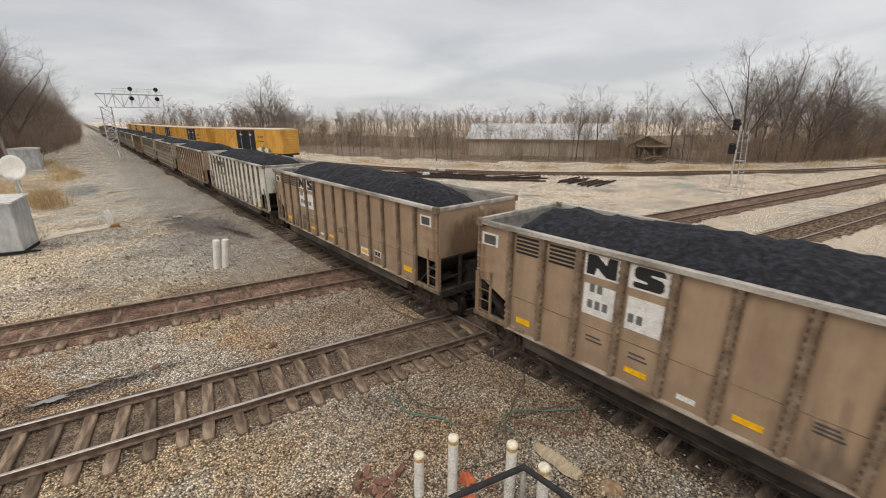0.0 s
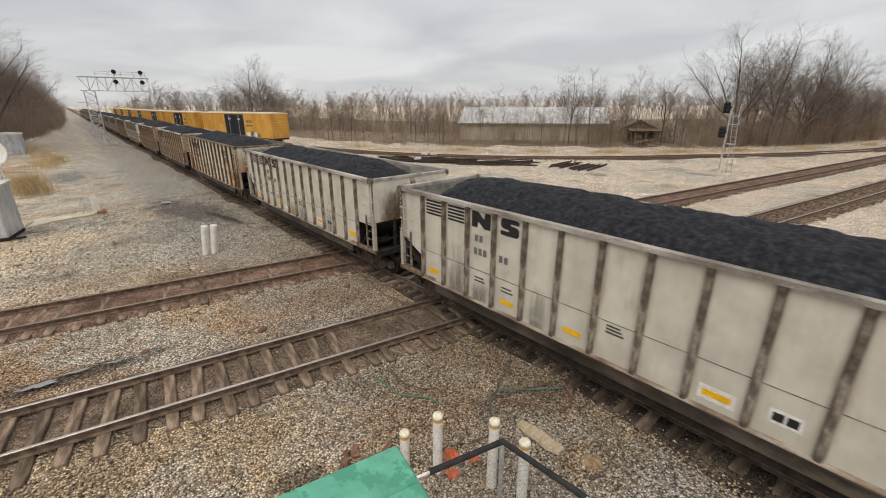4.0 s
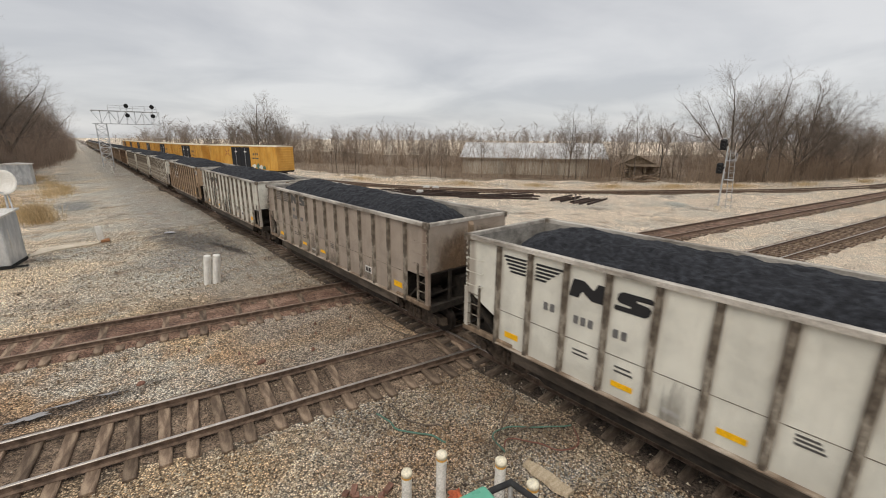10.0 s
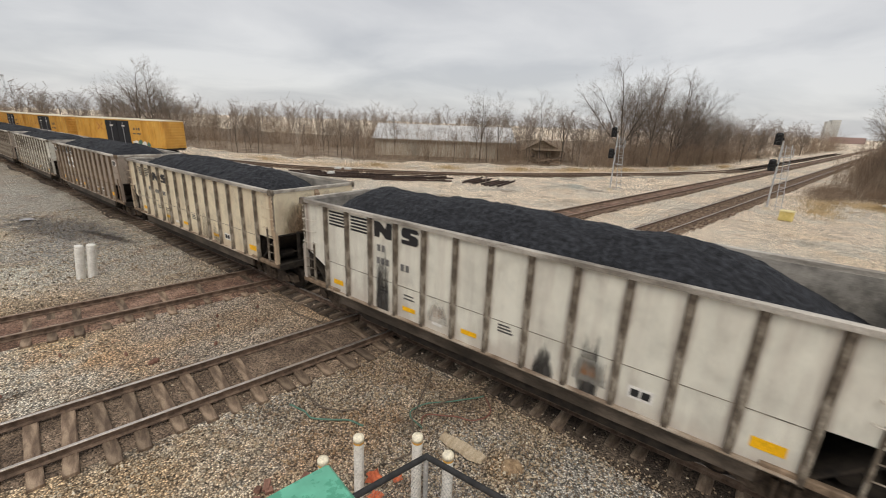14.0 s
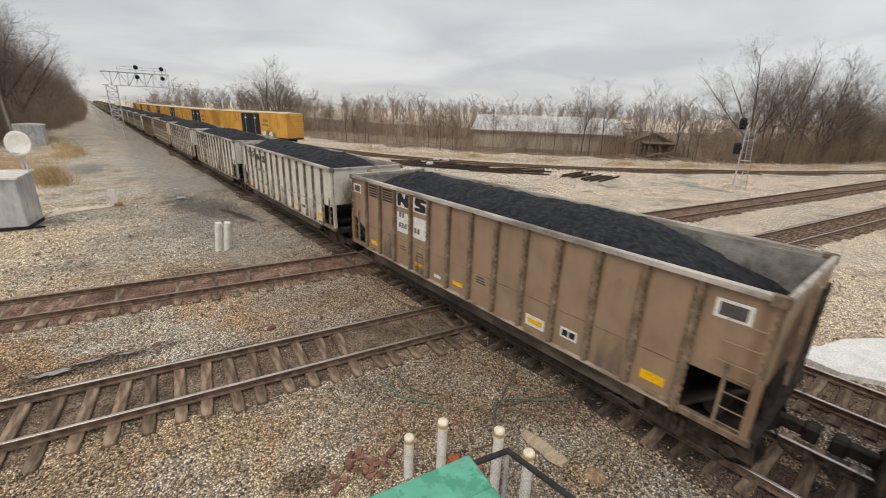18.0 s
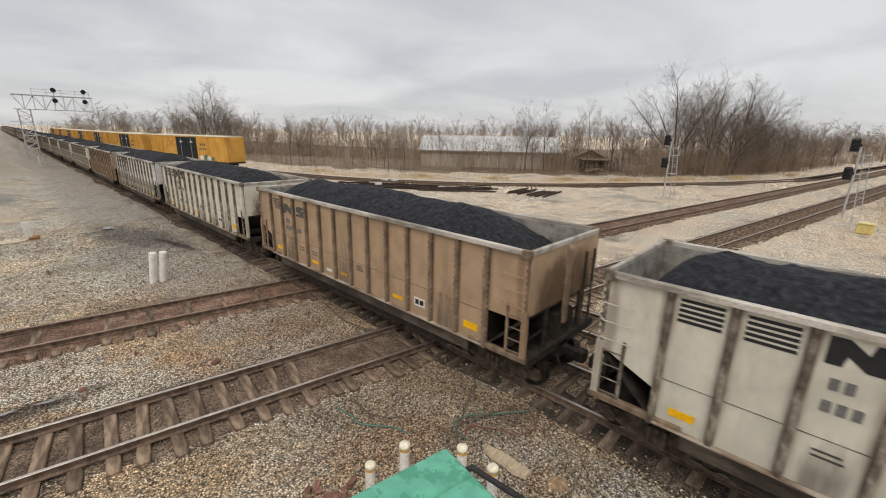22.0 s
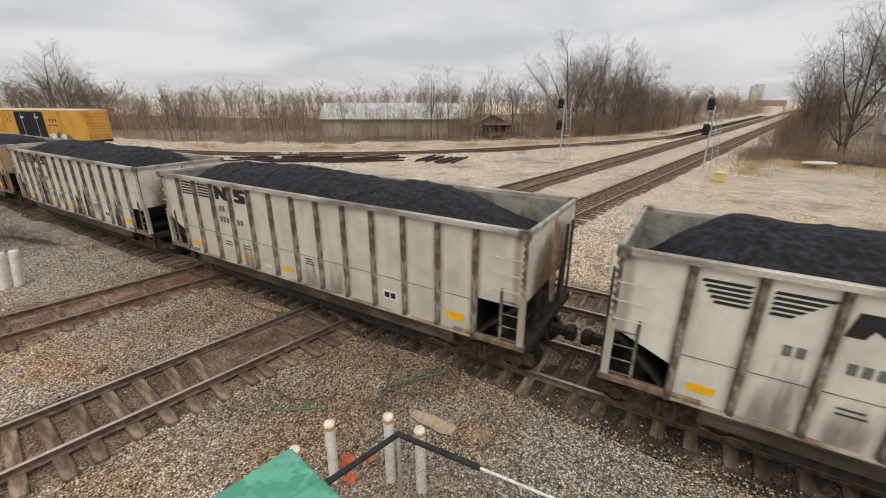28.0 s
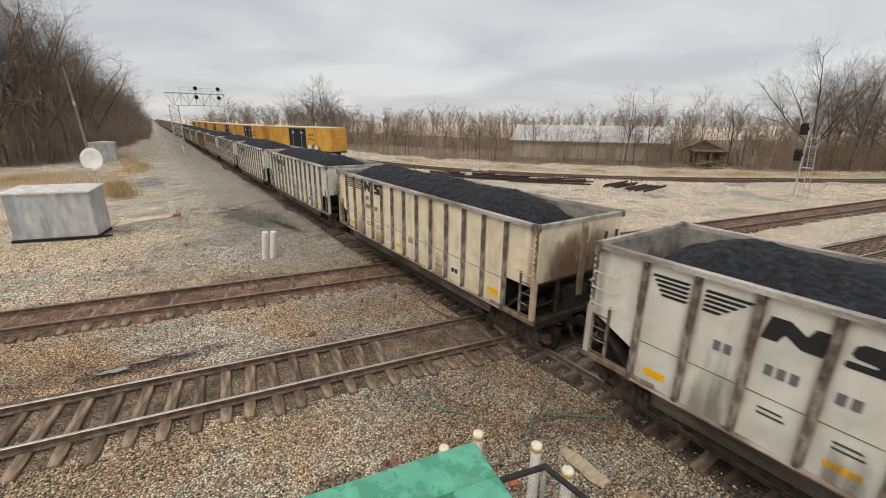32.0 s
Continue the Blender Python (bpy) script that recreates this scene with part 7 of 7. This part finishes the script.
def fence():
    f = thing("chain_link_fence", "chain-link fence corner with black foam on its top rail", "fence")
    j, left, right = Vector((3.27, 2.59, 2.1)), Vector((2.30, 2.83, 2.1)), Vector((3.34, 1.49, 2.1))
    dl, dr = (left - j).normalized(), (right - j).normalized()
    part("corner_post", Shape().tube((j.x, j.y, -0.1), j, 0.03, n=10), M_GALV, f)
    part("top_rail", Shape().tube(j, j + dl * 2.9, 0.017, n=8), M_WHITEPOST, f, "bare pale rail")
    part("top_rail", Shape().tube(j, j + dr * 3.4, 0.017, n=8), M_WHITEPOST, f, "bare pale rail")
    part("foam_sleeve", Shape().tube(j - dl * 0.02, left, 0.036, n=14), M_FOAM, f, "black foam sleeve")
    part("foam_sleeve", Shape().tube(j - dr * 0.02, right, 0.036, n=14), M_FOAM, f, "black foam sleeve")
    for d, n in ((dl, 2.9), (dr, 3.4)):
        e = j + d * n
        part("end_post", Shape().tube((e.x, e.y, -0.1), e, 0.025, n=8), M_GALV, f)
        rows = []
        s = -2.05
        while s < n:
            for sign in (1, -1):
                a, b = (s, 0.03), (s + 2.05, 2.08)
                if a[0] < 0:
                    a = (0.0, 0.03 - a[0])
                if b[0] > n:
                    b = (n, 2.08 - (b[0] - n))
                if sign < 0:
                    a, b = (a[0], 2.11 - a[1]), (b[0], 2.11 - b[1])
                p, q = j + d * a[0], j + d * b[0]
                rows.append([p.x, p.y, a[1], q.x, q.y, b[1], 0.0016, 0.0016])
            s += 0.075
        tagged(part("wire_mesh", mesh_from("wire_mesh", *sticks(rows, 3), M_WIRE), None, f), kind="stuff")


fence()


def hose(name, points, r, mat, label):
    r *= 1.35
    pts = bend([(x, y) for x, y in points], 5)
    ring = [(r * math.cos(a * math.pi / 3), r * math.sin(a * math.pi / 3)) for a in range(6)]
    line = [(p[0], p[1], r + 0.022 + 0.008 * math.sin(i * 1.3)) for i, p in enumerate(pts)]
    lone(name, sweep(line, ring, 0), mat, label, "hose", "hoses and cables", smooth=True)


hose("hose", [(4.20, 7.15), (4.27, 6.75), (4.27, 6.37), (4.67, 5.84), (4.77, 5.45)], 0.015, M_HOSE_G, "thin green hose lying on gravel")
hose("cable", [(4.66, 7.25), (4.60, 6.80), (4.64, 6.43), (4.85, 6.1), (5.03, 5.97), (5.0, 5.7)], 0.012, M_HOSE_B, "brown cable lying on gravel")
hose("cable", [(4.52, 4.33), (4.9, 4.25), (5.24, 4.49), (5.45, 4.72), (5.73, 4.88), (6.4, 4.68), (7.15, 4.38)], 0.013, M_HOSE_B, "brown cable lying on gravel")
hose("cable", [(5.6, 4.6), (5.85, 4.70), (6.19, 4.24), (6.39, 3.80), (6.83, 3.69), (7.2, 4.05)], 0.012, M_HOSE_R, "dull red cable looped on gravel")
hose("hose", [(5.5, 4.5), (5.66, 4.98), (6.1, 4.95), (6.7, 4.45), (7.2, 4.1)], 0.012, M_HOSE_G, "thin green hose lying on gravel")
hose("cable", [(5.73, 4.88), (6.3, 5.2), (6.9, 5.45), (7.3, 5.75)], 0.011, M_HOSE_B, "brown cable lying on gravel")
hose("cable", [(7.35, 13.6), (7.1, 12.3), (6.87, 10.9), (7.05, 9.8)], 0.013, M_HOSE_B, "brown cable lying on gravel")

M_DIRT = material("tan_dirt", [(0.22, 0.145, 0.085), (0.42, 0.30, 0.18)], 9, 0.95, 0, 0.5, 60)
plank = Shape()
for i, (y, w0, w1) in enumerate(((0.0, -0.10, 0.10), (0.25, -0.17, 0.12), (0.5, -0.12, 0.16), (0.75, -0.13, 0.13), (0.98, -0.07, 0.10))):
    plank.v += [(w0, y, 0.0), (w1, y, 0.0), (w1 - 0.02, y, 0.07), (w0 + 0.02, y, 0.07)]
    if i:
        k = i * 4
        plank.f += [(k - 4 + a, k - 4 + (a + 1) % 4, k + (a + 1) % 4, k + a) for a in range(4)]
plank.f += [(3, 2, 1, 0), (16, 17, 18, 19)]
lone("broken_plank", plank, M_PLANK, "pale splintered plank lying on gravel", "plank", at=pose(5.60, 3.08, 0.0, 0, 4, 1))
mound = Shape()
for j in range(5):
    for i in range(14):
        a, r = 2 * math.pi * i / 14, (0.02, 0.07, 0.12, 0.17, 0.22)[j]
        mound.v.append((r * math.cos(a), r * math.sin(a), (0.05, 0.042, 0.025, 0.0, -0.04)[j] + 0.01 * math.sin(i * 2.1 + j)))
mound.f = [(j * 14 + i, j * 14 + (i + 1) % 14, (j + 1) * 14 + (i + 1) % 14, (j + 1) * 14 + i) for j in range(4) for i in range(14)] + [tuple(range(14))]
lone("dirt_mound", mound, M_DIRT, "small heap of tan dirt on gravel", "dirt", at=Matrix.Translation((5.86, 2.62, 0)))

rnd_b = random.Random(17)
for k in range(20):
    x, y = 2.72 + rnd_b.gauss(0, 0.24), 5.28 + rnd_b.gauss(0, 0.22)
    half = rnd_b.choice((0.1, 0.06, 0.05))
    lone("brick", Shape().box(-half, half, -0.05, 0.05, -0.032, 0.032, 0.006), M_BRICK, "broken red brick lying in a heap", "brick", "heap of broken bricks", at=Matrix.Translation((x, y, 0.03 + 0.03 * (k % 3))) @ Euler((rnd_b.uniform(-0.5, 0.5), rnd_b.uniform(-0.5, 0.5), rnd_b.uniform(0, 3.1))).to_matrix().to_4x4())
for x, y, s in ((4.05, 4.35, 0.14), (3.78, 4.05, 0.11), (4.3, 4.05, 0.09)):
    rag = Shape()
    for j in range(4):
        for i in range(11):
            a, r = 2 * math.pi * i / 11, s * (0.05, 0.45, 0.8, 1.1)[j] * (1 + 0.3 * math.sin(3 * i + x * 9))
            rag.v.append((r * math.cos(a), r * math.sin(a), (0.08, 0.075, 0.045, -0.01)[j] + 0.02 * math.sin(i * 1.9 + j * 2)))
    rag.f = [(j * 11 + i, j * 11 + (i + 1) % 11, (j + 1) * 11 + (i + 1) % 11, (j + 1) * 11 + i) for j in range(3) for i in range(11)] + [tuple(range(11))]
    lone("rag", rag, M_RAG, "crumpled orange-red rag on gravel", "rag", "orange-red rags", at=Matrix.Translation((x, y, 0.02)))


def puddle(x, y, a, b, turn, label, mat=None, high=0.022):
    s = Shape()
    n = 48
    rnd = random.Random(int(x * 10))
    for i in range(n):
        t = 2 * math.pi * i / n
        q = 1 + 0.22 * math.sin(3 * t + x) + 0.14 * math.sin(7 * t + y) + rnd.uniform(-0.16, 0.16)
        s.v.append((a * q * math.cos(t), b * q * math.sin(t), 0))
    s.f = [tuple(range(n))]
    lone("puddle", s, mat or M_WATER, label, "puddle", kind="structure", at=pose(x, y, high, 0, 0, turn))


puddle(-1.68, 11.98, 0.34, 0.1, -4, "shallow pale puddle in wet mud", None, 0.024)
puddle(-1.05, 12.1, 0.3, 0.05, -6, "shallow pale puddle in wet mud", None, 0.024)
puddle(-0.3, 12.0, 0.2, 0.04, -14, "shallow pale puddle in wet mud", None, 0.024)
puddle(3.9, 31.9, 0.3, 0.3, 0, "small bright puddle in the gravel")


for x, y, long, turn in ((3.0, 11.2, 0.3, 20), (5.81, 11.43, 0.12, 60), (0.33, 12.05, 0.2, 10), (4.39, 10.95, 0.14, 35), (2.67, 12.07, 0.16, 80), (6.35, 12.3, 0.1, 5), (5.2, 12.6, 0.13, 50), (-2.6, 12.9, 0.14, 30), (4.9, 11.9, 0.08, 15), (1.6, 13.2, 0.12, 70)):
    clod = Shape().lathe([(long * 0.5, -0.02), (long * 0.46, 0.03), (long * 0.25, 0.07), (0.01, 0.08)], 9)
    lone("rusty_clod", clod, M_BRICK, "rusty brown lump lying in gravel", "debris", "rusty lumps", at=pose(x, y, 0, 0, 0, turn) @ Matrix.Diagonal((1.0, 0.5, 1.0, 1.0)))


def green_frame():
    """The wet green frame just below the camera, on a post."""
    g = thing("green_metal_frame", "wet green-painted metal frame on a post", "metal frame", at=Matrix.Translation((0.207, 0.252, 5.73)) @ Matrix.Rotation(math.atan2(0.179, -0.984), 4, "Z"))
    L, D, w, t = 0.52, 0.42, 0.046, 0.006
    # local x runs along the long edge, local y along the short one
    for name, x0, x1, y0, y1 in (("long_bar", 0, L, 0, w), ("long_bar", 0, L, D - w, D), ("short_bar", 0, w, w, D - w), ("short_bar", L - w, L, w, D - w)):
        part(name, Shape().box(x0, x1, y0, y1, -t, 0, 0.002), M_GREEN, g)
    for name, x0, x1, y0, y1 in (("lip", w - 0.004, L - w + 0.004, w - 0.004, w), ("lip", w - 0.004, w, w, D - w), ("rim", 0, L, 0, 0.004), ("rim", 0, 0.004, 0.004, D)):
        part(name, Shape().box(x0, x1, y0, y1, -0.045, -t), M_GREEN, g)
    part("post", Shape().box(L - 0.06, L, D - 0.06, D, -5.75, -t), M_GREEN, g)


green_frame()

# ---- rubbish and small things across the yard ----
M_OLDRAIL = material("dark_scrap_rail", [(0.05, 0.035, 0.03), (0.11, 0.075, 0.06)], 5, 0.85, 0.2, 0.2, 30, random_tint=0.3)


def scrap(x, y, count, length, turn, spread, seed, label, wide=1.6):
    """Old rails thrown down side by side, a few lying across the others."""
    rnd = random.Random(seed)
    pile = thing("scrap_rail_pile", label, "scrap pile", "scrap piles", at=pose(x, y, 0, 0, 0, turn))
    for k in range(count):
        l = length * rnd.uniform(0.7, 1.0)
        across = k % 5 == 4
        at = Matrix.Translation((rnd.uniform(-1, 1) * spread, wide * (2 * k / max(count - 1, 1) - 1) + rnd.uniform(-0.1, 0.1), 0.15 if across else 0.0)) @ Matrix.Rotation(rnd.gauss(0, 0.07) + (0.5 if across else 0), 4, "Z")
        part("scrap_rail", Shape().prism([(u * 1.2, v) for u, v in RAIL_SECTION], 0, -l / 2, l / 2), M_OLDRAIL, pile, at=at)


scrap(38.4, 23.7, 9, 5.6, 3, 1.0, 2, "pile of dark scrap rails lying side by side on sand", 2.0)
scrap(31.0, 36.0, 12, 6.0, -52, 2.6, 3, "strewn dark scrap rails on sand")
scrap(34.2, 30.5, 10, 6.0, -52, 2.2, 4, "strewn dark scrap rails on sand")
scrap(28.3, 40.0, 7, 5.0, -60, 1.8, 5, "strewn dark scrap rails on sand")
scrap(57.5, -13.2, 8, 3.0, 20, 1.6, 6, "low heap of dark scrap by the brush")
for x, y in ((33.0, 41.5), (33.8, 40.6), (29.6, 38.4)):
    lone("white_sack", Shape().box(-0.5, 0.5, -0.3, 0.3, -0.02, 0.35, 0.1), M_CONCRETE, "pale bundle among scrap rails", "bundle", "pale bundles", at=pose(x, y, 0, 0, 0, 30))
box = thing("yellow_box", "small faded yellow box standing on gravel", "box", at=pose(39.9, -1.75, 0, 0, 0, -10))
part("body", Shape().box(-0.3, 0.3, -0.42, 0.42, -0.02, 0.62, 0.03), material("faded_yellow_box", [(0.62, 0.49, 0.16), (0.74, 0.60, 0.25)], 4, 0.8), box)
part("lid", Shape().box(-0.34, 0.34, -0.46, 0.46, 0.62, 0.72, 0.03), material("pale_yellow_lid", [(0.70, 0.60, 0.30), (0.80, 0.70, 0.40)], 4, 0.8), box)
tub = Shape()
for j, (r, z) in enumerate(((0.25, 0.0), (0.3, 0.28), (1.5, 0.42), (1.55, 0.52), (1.2, 0.62), (0.1, 0.68))):
    for i in range(18):
        a = 2 * math.pi * i / 18
        tub.v.append((r * 0.6 * math.cos(a), r * math.sin(a), z))
tub.f = [(j * 18 + i, j * 18 + (i + 1) % 18, (j + 1) * 18 + (i + 1) % 18, (j + 1) * 18 + i) for j in range(5) for i in range(18)] + [tuple(range(90, 108))]
lone("upturned_tub", tub, M_CAP, "upturned white plastic tub in dead grass", "tub", at=pose(52.5, -9.9, 0, 0, 4, 30))
slab = Shape().prism([(13.75, 1.2), (14.3, 1.42), (14.9, 1.1), (16.0, 0.75), (17.0, 0.1), (17.4, -0.7), (16.2, -1.5), (14.9, -1.3), (14.2, -0.75), (13.9, -0.1), (13.6, 0.5)], 2, -0.08, 0.1)
lone("concrete_slab", slab, material("white_concrete", [(0.70, 0.69, 0.66), (0.82, 0.81, 0.79)], 2, 0.8, 0, 0.1, 20), "broken white concrete slab beside the track", "slab")
lone("concrete_pad", Shape().prism([(-2.6, 29.7), (-1.6, 30.6), (0.2, 31.1), (0.3, 31.5), (-1.2, 31.9), (-2.3, 31.5)], 2, -0.06, 0.02), M_PAD, "worn concrete pad half sunk in gravel", "concrete pad", kind="structure")


def motions():
    """The train draws away along +y, slowly gathering speed with slight surges."""
    surges = ((0, 0.12), (1, 0.02), (2, 0.02), (3, 0.1), (4, 0.04), (7, -0.05), (8, -0.06), (9, -0.06), (10, 0.04), (11, 0.18), (12, 0.26), (13, 0.13), (14, 0.08), (17, 0.08), (18, 0.07), (19, 0.05),
              (20, 0.09), (21, 0.08), (22, -0.1), (23, -0.03), (24, 0.0), (25, -0.03), (28, -0.22), (29, -0.24), (30, -0.09), (31, 0.12), (32, 0.02))
    for number, car in TRAIN:
        rows = []
        for t, surge in surges:
            middle = 0.68 + 11.611 * t + 0.00437 * t * t - PITCH * number + surge
            rows.append((t, pose(MAIN_X, middle, RAIL_TOP)))
        walk(car, rows)


motions()
